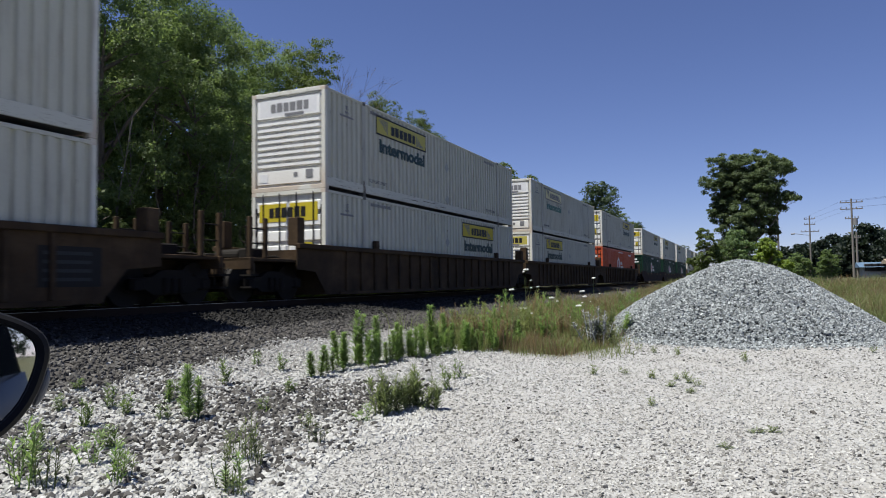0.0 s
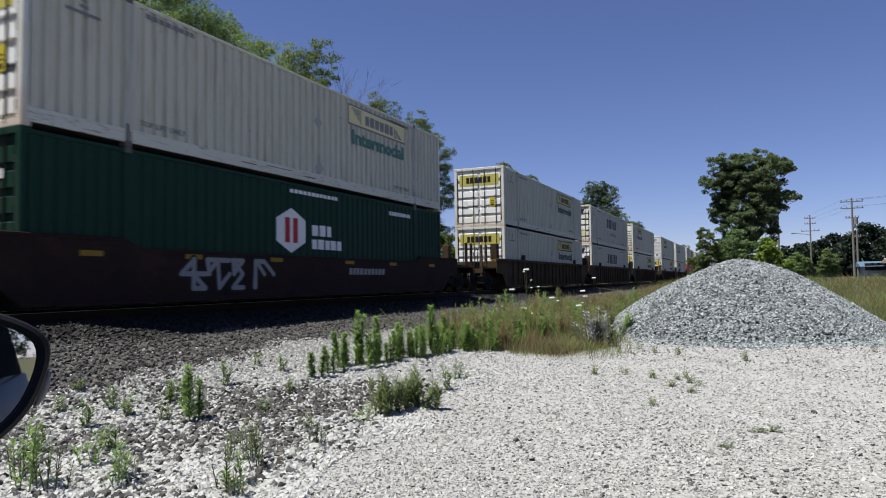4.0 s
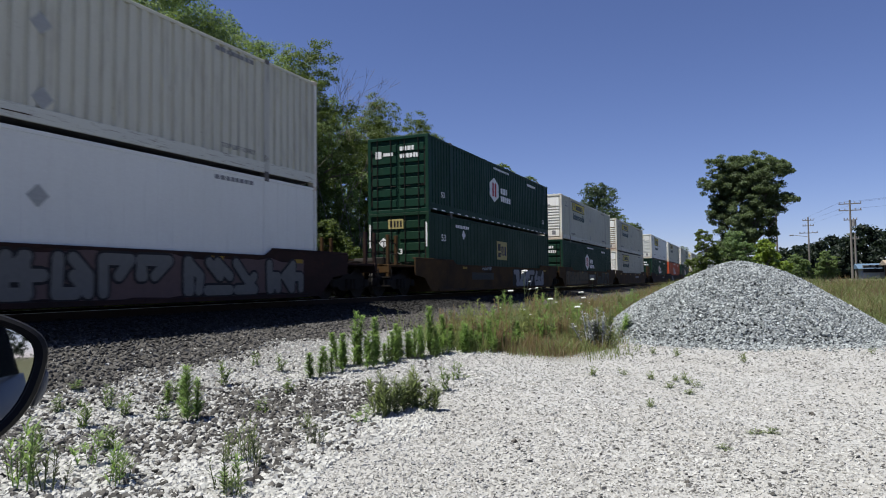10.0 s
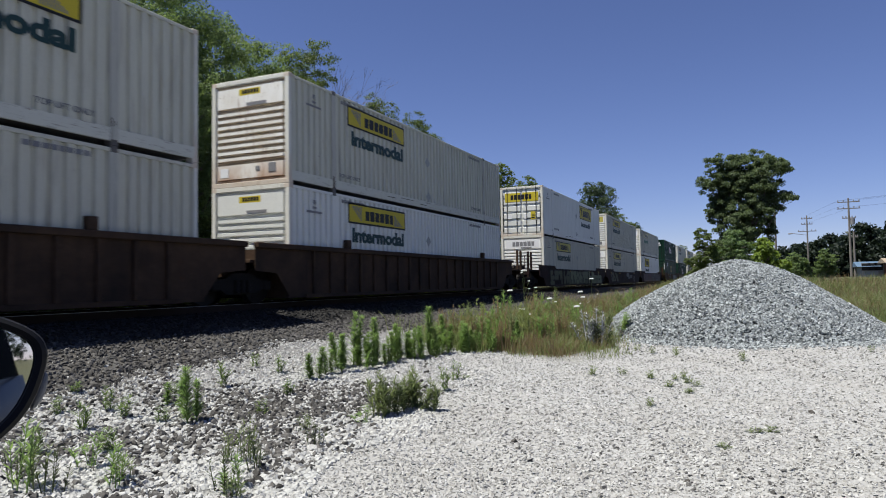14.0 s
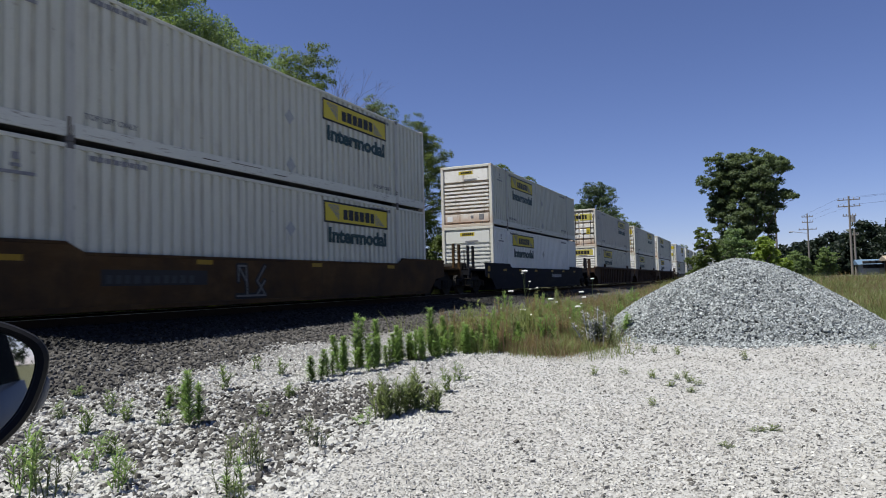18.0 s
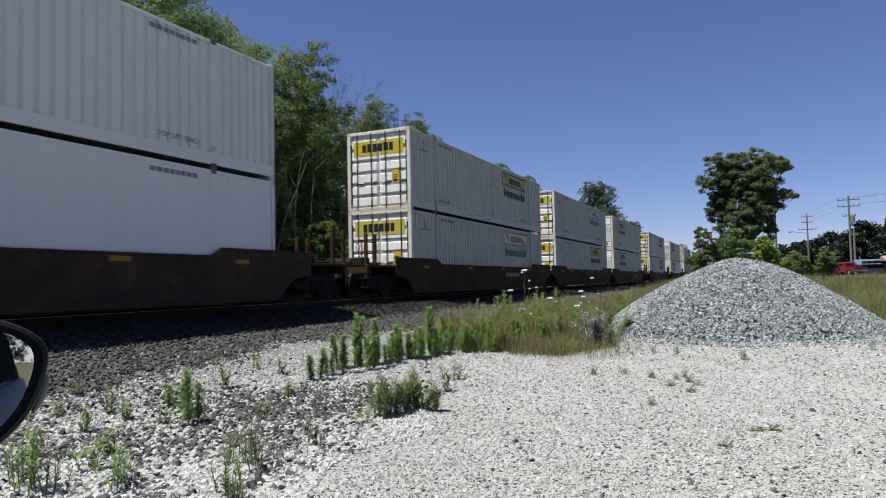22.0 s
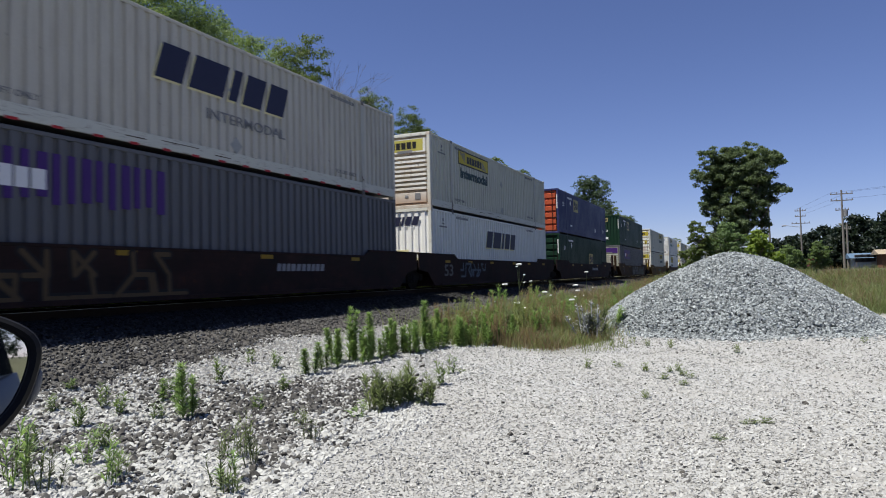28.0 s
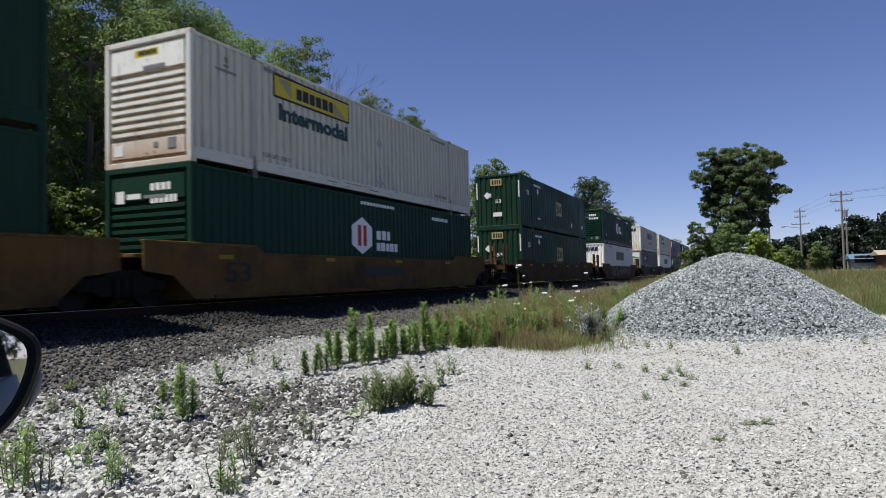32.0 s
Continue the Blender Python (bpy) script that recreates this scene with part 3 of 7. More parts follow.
def word_bars(n, w, h, gap=0.25, seed=1):
    """Bars of uneven width for writing that is not lettered."""
    rnd = random.Random(seed)
    ws = [rnd.uniform(0.82, 1.18) for _ in range(n)]
    k = w / (sum(ws) * (1 + gap))
    out, u = [], 0.0
    for a in ws:
        out.append((u, u + a * k, 0.0, h * rnd.uniform(0.94, 1.0)))
        u += a * k * (1 + gap)
    return out


SX = 1.290           # where lettering lies on the side


def panel_logo(c, y, w, z0, z1, back, ink, rim, fresh):
    """The yellow carrier plate: rim, field, dark bars and a wedge at either end."""
    if rim:
        stencil(c, "logo_rim", [(0, w, 0, z1 - z0)], SIDE, rim, SX, y, z0, ("rim", w, z1 - z0))
        r = 0.055
    else:
        r = 0.0
    stencil(c, "logo_panel", [(r, w - r, r, z1 - z0 - r)], SIDE, back, SX, y, z0, ("panel", w, z1 - z0, r), thick=0.009)
    h = z1 - z0
    t = word_bars(6, w * 0.50, h * 0.50, 0.22, 3)
    stencil(c, "logo_band", t, SIDE, ink, SX, y + w * 0.27, z0 + h * 0.22, ("bars", w, h, ink.name), thick=0.013)
    t = [(w * (0.06 + 0.022 * i), w * (0.073 + 0.022 * i), h * (0.72 - 0.09 * i), h * 0.86) for i in range(7)]
    t += [(w * (0.78 + 0.022 * i), w * (0.793 + 0.022 * i), h * 0.14, h * (0.72 - 0.08 * i)) for i in range(7)]
    if fresh:
        t += [(w * 0.22, w * 0.78, h * 0.84, h * 0.87), (w * 0.22, w * 0.78, h * 0.10, h * 0.13)]
    stencil(c, "logo_wedge", t, SIDE, GREY_INK if not fresh else BLACK, SX, y, z0, ("wedge", w, h, fresh), thick=0.012)


STRAW_INK = plain("straw_vinyl", (0.44, 0.37, 0.15), 0.6, 0.0, 0.3)
PALE_INK = plain("worn_grey_plate", (0.36, 0.37, 0.36), 0.6, 0.0, 0.35, 20.0)
SCUFF = plain("rusty_scuff", (0.075, 0.052, 0.038), 0.85, 0.0, 0.5, 30.0)


def diamond():
    bm = bmesh.new()
    d = 0.20
    lo = [bm.verts.new((0, a, b)) for a, b in ((-d, 0), (0, -d), (d, 0), (0, d))]
    hi = [bm.verts.new((0.005, v.co.y, v.co.z)) for v in lo]
    bm.faces.new(hi)
    for i in range(4):
        bm.faces.new((lo[i], lo[(i + 1) % 4], hi[(i + 1) % 4], hi[i]))
    return bm


def flat_diamond():
    """A diamond plate for an end wall."""
    bm = diamond()
    for v in bm.verts:
        v.co = Vector((v.co.y, -v.co.x, v.co.z))
    bmesh.ops.recalc_face_normals(bm, faces=bm.faces)
    return bm


def small_marks(c, trail, ink=GREY_INK):
    """Stencilled marks near the lift posts."""
    ya, yb = 2.35, 12.5
    write(c, "TOP LIFT ONLY", SX, ya, 0.46, 1.15, 0.11, SIDE, ink)
    write(c, "TOP LIFT ONLY", SX, yb, 0.46, 1.15, 0.11, SIDE, ink)
    stencil(c, "marking", word_bars(8, 1.3, 0.10, 0.3, 5), SIDE, ink, SX, 2.45, 2.62, "m1")
    stencil(c, "marking", word_bars(8, 1.3, 0.10, 0.3, 6), SIDE, ink, SX, 12.3, 2.62, "m2")
    for y, z in ((8.25, 1.78), (8.3, 0.52)):
        o = part("placard_holder", shared(("placard_holder",), diamond, PALE_INK), PALE_INK, c, "grey diamond placard holder")
        o.location = (SX, y, z)
    stencil(c, "scuff", [(0, 0.5, 0, 0.02), (0.9, 1.9, 0.05, 0.065), (2.4, 2.9, -0.02, 0.0)], SIDE, SCUFF, SX + 0.006, 5.2, 0.20, "sc1")
    stencil(c, "scuff", [(0, 0.02, 0, 0.16), (0.08, 0.095, 0.02, 0.11)], SIDE, SCUFF, SX + 0.009, 13.99, 0.36, "sc2")
    stencil(c, "scuff", [(0, 0.05, 0, 0.34), (0.09, 0.11, 0, 0.2)], SIDE, SCUFF, SX + 0.009, 2.02, 0.10, "sc3")
    stencil(c, "marking", [(0.3, 0.42, 0.24, 0.36), (0, 0.7, 0, 0.06), (0.27, 0.45, 0.12, 0.18)], SIDE, ink, SX, 0.75, 2.2, "m3")


def jb_container(paint, trail, style, end_paint=None, label=""):
    """White intermodal container with a carrier plate near its nose. style: old, new, faded, low or none."""
    wall = "smooth" if style == "new" else "ribbed"
    # weathered sides get an end paint with the sunshine in its colour
    end_paint = end_paint or (SUNLIT_WORN_END if paint in (WHITE_OLD, WHITE_DULL) else paint)
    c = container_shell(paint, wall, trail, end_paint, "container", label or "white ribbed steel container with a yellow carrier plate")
    nose_first = trail != "doors"
    y = 2.80 if nose_first else 9.75
    if style == "new":
        panel_logo(c, 2.95 if nose_first else 9.3, 3.75, 1.68, 2.64, YELLOW, BLACK, BLACK, True)
        write(c, "Intermodal", SX, 3.5 if nose_first else 9.82, 1.15, 2.8, 0.36, SIDE, INK, 0.044)
    elif style != "none":
        back, ink = {"old": (YELLOW, BLACK), "faded": (CREAM_INK, GREY_INK), "dull": (YELLOW_OLD, BLACK), "low": (YELLOW, BLACK)}[style]
        panel_logo(c, y, 3.6, 2.06, 2.68, back, ink, BLACK if style != "faded" else GREY_INK, False)
        write(c, "Intermodal", SX, y + 0.22, 1.50, 3.27, 0.44, SIDE, INK_GREEN if style == "faded" else INK, 0.044)
    small_marks(c, trail)
    if trail == "doors":
        band = YELLOW_OLD if style in ("dull", "faded") or paint is CREAM else YELLOW
        stencil(c, "door_plate", [(-1.02, -0.06, 0, 0.52), (0.06, 1.02, 0, 0.52)], END, band, 0, 0.018, 2.02, "band", thick=0.006)
        stencil(c, "door_band", word_bars(6, 1.3, 0.30, 0.22, 3), END, BLACK, -0.66, 0.012, 2.14, "dbars", thick=0.004)
        stencil(c, "door_notice", [(0.55, 0.83, 0, 0.46)], END, YELLOW, 0, 0.018, 0.95, "notice", thick=0.006)
        stencil(c, "door_notice", [(0.12, 0.34, 0, 0.3)], END, WHITE_INK, 0, 0.018, 1.0, "notice2", thick=0.006)
        stencil(c, "door_notice", [(-0.86, -0.6, 0.02, 0.26)], END, WHITE_INK, 0, 0.018, 1.0, "notice3", thick=0.006)
        stencil(c, "notice_band", [(0.60, 0.78, 0.05, 0.14), (0.60, 0.78, 0.19, 0.22), (0.60, 0.78, 0.27, 0.30)], END, BLACK, 0, 0.012, 0.95, "nbars", thick=0.003)
    else:
        if style in ("old", "new", "none"):
            stencil(c, "nose_plate", [(-0.36, 0.36, 0, 0.17)], END, YELLOW, 0, 0.016, 2.46, "npl", thick=0.005)
            stencil(c, "nose_band", word_bars(6, 0.56, 0.105, 0.25, 3), END, BLACK, -0.25, 0.011, 2.50, "nb", thick=0.004)
        else:
            stencil(c, "nose_plate", [(-1.0, 1.0, 0, 0.46)], END, YELLOW_OLD if style == "low" else WHITE_INK, 0, 0.016, 2.2, "npl2", thick=0.005)
            stencil(c, "nose_band", word_bars(6, 1.35, 0.27, 0.22, 3), END, BLACK if style == "low" else GREY_INK, -0.6, 0.011, 2.30, "nb2", thick=0.004)
    return c


def sw_container(paint, trail, sub, label):
    """White container with a large slanted navy word."""
    c = container_shell(paint, "ribbed", trail, SUNLIT_RUST_WHITE if sub else SUNLIT_WORN_END, "container", label)
    g = [(0.0, 0.74, 0.0, 0.76), (0.92, 1.96, 0, 0.76), (2.14, 2.42, 0, 0.76), (2.60, 3.28, 0, 0.76), (3.46, 4.15, 0, 0.76)]
    y = 5.9
    stencil(c, "logo_shadow", g, SIDE, CREAM_INK, SX, y - 0.06, 1.50, "swg", lean=0.32)
    stencil(c, "logo_shape", g, SIDE, NAVY, SX, y, 1.55, "swg2", lean=0.32, thick=0.010)
    if sub:
        write(c, "INTERMODAL", SX, 7.35, 0.98, 2.8, 0.24, SIDE, GREY_INK)
    small_marks(c, trail)
    stencil(c, "red_dash", [(i * 0.8, i * 0.8 + 0.22, 0, 0.05) for i in range(19)], SIDE, RED, SX + 0.008, 0.5, 0.06, "dash")
    g2 = [(u0 * 0.36, u1 * 0.36, v0 * 0.45, v1 * 0.45) for u0, u1, v0, v1 in g]
    stencil(c, "end_logo", g2, END, NAVY, -0.8, 0.012, 2.25, "swe", lean=0.32, thick=0.004)
    stencil(c, "end_notice", [(-0.3, 0.3, 0, 0.22), (0.5, 0.85, -0.5, -0.1)], END, CREAM_INK, 0, 0.015, 1.1, "swn", thick=0.004)
    return c


def hexagon(w, h):
    bm = bmesh.new()
    pts = [(0, h * 0.25), (w / 2, 0), (w, h * 0.25), (w, h * 0.75), (w / 2, h), (0, h * 0.75)]
    lo = [bm.verts.new((x, y, 0)) for x, y in pts]
    hi = [bm.verts.new((x, y, 0.004)) for x, y in pts]
    bm.faces.new(hi)
    for i in range(6):
        bm.faces.new((lo[i], lo[(i + 1) % 6], hi[(i + 1) % 6], hi[i]))
    bmesh.ops.transform(bm, matrix=SIDE, verts=bm.verts)
    return bm


def hub_container(paint, trail, label, dashes=True):
    """Green or orange container with a white six-sided badge."""
    c = container_shell(paint, "shallow", trail, paint, "container", label)
    o = part("badge", shared(("badge",), lambda: hexagon(1.2, 1.15), WHITE_INK), WHITE_INK, c, "white six-sided badge")
    o.location = (SX, 6.45, 1.05)
    stencil(c, "badge_shape", [(0.34, 0.53, 0.28, 0.92), (0.67, 0.86, 0.28, 0.92)], SIDE, RED, SX + 0.004, 6.45, 1.03, "hb", thick=0.006)
    stencil(c, "logo_band", [(u0, u1, v0 + 0.36, v1 + 0.36) for u0, u1, v0, v1 in word_bars(3, 0.95, 0.30, 0.3, 2)] + word_bars(5, 1.45, 0.27, 0.25, 8), SIDE, WHITE_INK, SX, 7.95, 1.18, "hl")
    if dashes:
        stencil(c, "white_dash", [(i * 0.78, i * 0.78 + 0.34, 0, 0.05) for i in range(20)], SIDE, WHITE_INK, SX + 0.008, 0.35, 0.10, "wd")
    write(c, "53", SX, 1.1, 0.62, 0.34, 0.22, SIDE, WHITE_INK)
    write(c, "53", SX, 14.9, 0.62, 0.34, 0.22, SIDE, WHITE_INK)
    stencil(c, "marking", word_bars(9, 1.5, 0.13, 0.3, 9), SIDE, WHITE_INK, SX, 12.2, 2.45, "h1")
    stencil(c, "marking", word_bars(12, 2.2, 0.10, 0.3, 11), SIDE, WHITE_INK, SX, 7.0, 2.60, "h2")
    stencil(c, "end_marking", word_bars(4, 0.62, 0.17, 0.3, 12), END, WHITE_INK, 0.1, 0.012, 2.34, "h3", thick=0.004)
    stencil(c, "end_marking", word_bars(6, 0.80, 0.17, 0.3, 13), END, WHITE_INK, 0.1, 0.012, 2.06, "h4", thick=0.004)
    stencil(c, "end_badge", [(-0.95, -0.70, 0, 0.28), (-0.62, -0.2, 0.08, 0.2)], END, WHITE_INK, 0, 0.012, 2.1, "h5", thick=0.004)
    return c


def emp_container(paint, trail, label, y=7.4, z=1.15, end=None):
    """Container with a square cream plate."""
    c = container_shell(paint, "smooth", trail, end or paint, "container", label)
    stencil(c, "logo_panel", [(0, 1.42, 0, 0.86)], SIDE, STRAW_INK, SX, y, z, "ep")
    stencil(c, "logo_band", [(0.14, 0.50, 0.12, 0.33), (0.14, 0.5, 0.42, 0.74)], SIDE, BLACK, SX + 0.003, y, z, "eb", thick=0.006)
    stencil(c, "logo_band", [(0.60, 0.68, 0.2, 0.64), (0.75, 0.83, 0.2, 0.64), (0.90, 0.98, 0.2, 0.64), (1.06, 1.28, 0.2, 0.64)], SIDE, NAVY, SX + 0.003, y, z, "ec", thick=0.006)
    write(c, "53", SX, 1.1, 1.85, 0.42, 0.26, SIDE, WHITE_INK)
    write(c, "53", SX, 14.7, 0.7, 0.36, 0.22, SIDE, WHITE_INK)
    stencil(c, "marking", word_bars(8, 1.4, 0.13, 0.3, 21), SIDE, WHITE_INK, SX, 2.5, 2.45, "e1")
    stencil(c, "marking", word_bars(4, 0.5, 0.12, 0.3, 22), SIDE, WHITE_INK, SX, 3.2, 0.6, "e2")
    stencil(c, "end_plate", [(-0.42, 0.22, 0, 0.36)], END, STRAW_INK, 0, 0.008, 2.30, "e3", thick=0.004)
    stencil(c, "end_band", [(-0.34, -0.24, 0.06, 0.30), (-0.18, -0.10, 0.06, 0.30), (-0.05, 0.03, 0.06, 0.30), (0.08, 0.16, 0.06, 0.30)], END, BLACK, 0, 0.003, 2.30, "e4", thick=0.004)
    write(c, "53", -0.16, 0.006, 1.34, 0.34, 0.2, END, WHITE_INK)
    stencil(c, "end_notice", [(-0.3, 0.2, 0, 0.22), (-0.62, -0.4, 0.5 + 0.55, 0.72 + 0.55)], END, WHITE_INK, 0, 0.008, 0.62, "e5", thick=0.004)
    for y_, z_ in ((3.3, 2.2), (11.6, 0.75)):
        part("placard", shared(("white_placard",), diamond, WHITE_INK), WHITE_INK, c, "white diamond placard").location = (SX, y_, z_)
    o = part("placard", shared(("end_placard",), flat_diamond, WHITE_INK), WHITE_INK, c, "white diamond placard")
    o.location = (-0.62, -0.002, 1.78)
    stencil(c, "edge_strip", [(-1.24, -1.18, 0, 0.9), (1.16, 1.22, 0, 0.9)], END, WHITE_INK, 0, -0.001, 1.6, "e6", thick=0.004)
    return c


def fx_container(trail, label, worn=False):
    """Grey container with a purple plate."""
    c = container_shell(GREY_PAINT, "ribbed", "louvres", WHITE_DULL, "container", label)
    if worn:                                          # only strips of the plate are left, between the ribs
        for i in range(13):
            stencil(c, "logo_strip", [(0, 0.15 + 0.05 * (i % 3 == 0), 0.04 * (i % 4), 0.88)], SIDE, PURPLE, SX, 2.6 + 0.28 * i, 1.64, ("fs", i % 12))
        stencil(c, "logo_band", word_bars(3, 0.85, 0.36, 0.2, 31), SIDE, WHITE_INK, SX + 0.003, 2.80, 1.88, "f1", thick=0.006)
        stencil(c, "end_plate", [(-1.05, 1.05, 0, 0.5)], END, WHITE_INK, 0, 0.014, 2.16, "f6", thick=0.004)
        stencil(c, "end_band", word_bars(2, 0.3, 0.2, 0.2, 34), END, GREY_INK, -0.4, 0.009, 2.30, "f7", thick=0.004)
        return c
    stencil(c, "logo_panel", [(0, 3.65, 0, 0.88)], SIDE, PURPLE, SX, 2.55, 1.64, "fp")
    stencil(c, "logo_band", word_bars(3, 0.85, 0.36, 0.2, 31), SIDE, WHITE_INK, SX + 0.003, 2.80, 1.88, "f1", thick=0.006)
    stencil(c, "logo_band", word_bars(2, 0.50, 0.30, 0.2, 32), SIDE, RED, SX + 0.003, 3.72, 1.88, "f2", thick=0.006)
    stencil(c, "logo_band", word_bars(10, 1.5, 0.26, 0.3, 33), SIDE, GREY_PAINT, SX + 0.003, 4.5, 1.88, "f3", thick=0.006)
    stencil(c, "end_plate", [(-1.05, 1.05, 0, 0.5)], END, PURPLE, 0, 0.014, 2.16, "f4", thick=0.004)
    stencil(c, "end_band", word_bars(4, 0.7, 0.2, 0.2, 34), END, WHITE_INK, -0.95, 0.009, 2.30, "f5", thick=0.004)
    return c
# ---- well cars ----
def curve_foot(y0, z0, y1, z1, n=6):
    return [(y0 + (y1 - y0) * math.sin(math.pi / 2 * i / n), z0 + (z1 - z0) * (1 - math.cos(math.pi / 2 * i / n))) for i in range(n + 1)]


def smooth_side(s):
    o = [(-1.35, 0.72), (-1.35, 1.32), (1.95, 1.32), (2.3, 1.14), (13.85, 1.14), (14.2, 1.32), (17.5, 1.32), (17.5, 0.72), (16.75, 0.62), (16.5, 0.40), (16.15, 0.12), (0.0, 0.12), (-0.35, 0.40), (-0.6, 0.62)]
    return lambda: prism(o, s * 1.36, s * 1.40)


def ribbed_side(s):
    o = [(-1.4, 0.80), (-1.4, 1.42), (17.55, 1.42), (17.55, 0.80), (16.75, 0.74), (16.45, 0.40), (16.2, 0.12), (-0.05, 0.12), (-0.3, 0.40), (-0.6, 0.74)]
    return lambda: prism(o, s * 1.34, s * 1.37)


def truck_frame(s):
    def make():
        o = [(-1.05, 0.36), (-1.05, 0.56), (-0.55, 0.60), (-0.3, 0.74), (0.3, 0.74), (0.55, 0.60), (1.05, 0.56), (1.05, 0.36), (0.72, 0.36), (0.5, 0.24), (-0.5, 0.24), (-0.72, 0.36)]
        bm = prism(o, s * 0.98, s * 1.12)
        for y in (-0.89, 0.89):
            box(bm, s * 1.05 - 0.11, s * 1.05 + 0.11, y - 0.13, y + 0.13, 0.32, 0.56, bevel=0.03)
        for y in (-0.2, 0.0, 0.2):
            tube(bm, (s * 1.13, y, 0.27), (s * 1.13, y, 0.58), 0.075, sides=10)
        return bm
    return make


def wheelset():
    bm = bmesh.new()
    for s in (-1, 1):
        x = s * 0.755
        tube(bm, (x - 0.06, 0, 0), (x + 0.05, 0, 0), 0.457, sides=28)
        tube(bm, (x - s * 0.06, 0, 0), (x - s * 0.085, 0, 0), 0.485, sides=28)
        tube(bm, (x + s * 0.05, 0, 0), (x + s * 0.075, 0, 0), 0.19, 0.14, sides=16)
    tube(bm, (-1.06, 0, 0), (1.06, 0, 0), 0.085, sides=12)
    box(bm, 0.80, 0.815, -0.03, 0.03, 0.20, 0.40)
    return bm


SPIN = []      # (wheelset, place of its axle in its truck, where it stands along the car)


def add_truck(car, y):
    t = part("truck", shared(("truck",), lambda: boxes((-1.0, 1.0, -0.19, 0.19, 0.34, 0.66), (-0.2, 0.2, -0.3, 0.3, 0.6, 0.78), bevel=0.03), STEEL), STEEL, car, "grimy cast-steel truck")
    t.location = (0, y, 0)
    for s in (-1, 1):
        part("side_frame", shared(("side_frame", s), truck_frame(s), STEEL), STEEL, t)
    for k in (-0.89, 0.89):
        w = part("wheelset", shared(("wheelset",), wheelset, WHEEL), WHEEL, t, "steel wheels on an axle")
        w.location = (0, k, 0.457)
        SPIN.append((w, k, y))


def add_platform(car, s, paint, coupler):
    """End of a well: deck, hand rails, steps, brake gear. s: -1 at the trailing end, +1 at the leading one."""
    e = 0.0 if s < 0 else C_LEN

    def at(a, b):
        return sorted((e + s * a, e + s * b))

    reach = 3.15 if coupler else 1.50
    y0, y1 = at(0.12, reach)
    part("end_deck", shared(("end_deck", s, coupler, paint.name), lambda: boxes((-1.30, 1.30, y0, y1, 0.98, 1.06), (-0.42, 0.42, y0, y1, 0.62, 0.98), bevel=0.012), paint), paint, car)
    if not coupler:
        return
    a0, a1 = at(reach - 0.12, reach)
    part("end_beam", shared(("end_beam", s, paint.name), lambda: boxes((-1.36, 1.36, a0, a1, 0.78, 1.06), bevel=0.012), paint), paint, car)
    c0, c1 = at(reach, 3.62)
    part("coupler", shared(("coupler", s), lambda: boxes((-0.11, 0.11, c0, c1, 0.70, 0.92), (-0.2, 0.2, *at(3.35, 3.62), 0.66, 0.96), bevel=0.03), STEEL), STEEL, car)
    for x in (-1.28, 1.28):
        y = e + s * (reach - 0.06)
        def rail():
            bm = bmesh.new()
            box(bm, x - 0.05, x + 0.05, y - 0.05, y + 0.05, 0.62, 2.02, bevel=0.008)
            box(bm, x - 0.05, x + 0.05, y - s * 0.55 - 0.05, y - s * 0.55 + 0.05, 1.06, 2.02, bevel=0.008)
            return bm
        part("stanchion", shared(("stanchion", s, x, paint.name), rail, paint), paint, car, "upright end post")
        part("step", shared(("step", s, x), lambda: boxes((x - 0.16, x + 0.16, y - 0.14, y + 0.14, 0.34, 0.38), (x - 0.16, x + 0.16, y - 0.14, y + 0.14, 0.62, 0.66), (x - 0.15, x - 0.13, y - 0.02, y + 0.02, 0.34, 0.9), (x + 0.13, x + 0.15, y - 0.02, y + 0.02, 0.34, 0.9)), STEEL), STEEL, car)
        part("grab_rail", shared(("grab_rail", s, x), lambda: tube(tube(bmesh.new(), (x, y, 1.75), (x, y - s * 0.55, 1.75), 0.016), (x, y, 1.4), (x, y - s * 0.55, 1.4), 0.016), STEEL), STEEL, car)
    y = e + s * 2.2
    def gear():
        bm = tube(bmesh.new(), (-0.5, y, 1.16), (0.25, y, 1.16), 0.16, sides=14)
        box(bm, 0.35, 0.75, y - 0.25, y + 0.25, 1.06, 1.32, bevel=0.03)
        box(bm, -1.0, -0.7, y - 0.2, y + 0.2, 1.06, 1.24, bevel=0.03)
        tube(bm, (-1.1, y - 0.4, 1.10), (1.1, y + 0.3, 1.12), 0.022)
        tube(bm, (-0.9, y + 0.45, 1.12), (1.1, y + 0.4, 1.10), 0.02)
        return bm
    part("brake_gear", shared(("brake_gear", s), gear, STEEL), STEEL, car)
    y = e + s * (reach - 0.2)
    def wheel():
        bm = bmesh.new()
        for i in range(16):
            a, b = math.tau * i / 16, math.tau * (i + 1) / 16
            tube(bm, (1.05 + 0.2 * math.cos(a), y, 1.62 + 0.2 * math.sin(a)), (1.05 + 0.2 * math.cos(b), y, 1.62 + 0.2 * math.sin(b)), 0.014, sides=6)
        tube(bm, (1.05, y, 1.06), (1.05, y, 1.82), 0.02)
        return bm
    if s < 0:
        part("brake_wheel", shared(("brake_wheel", s), wheel, STEEL), STEEL, car)


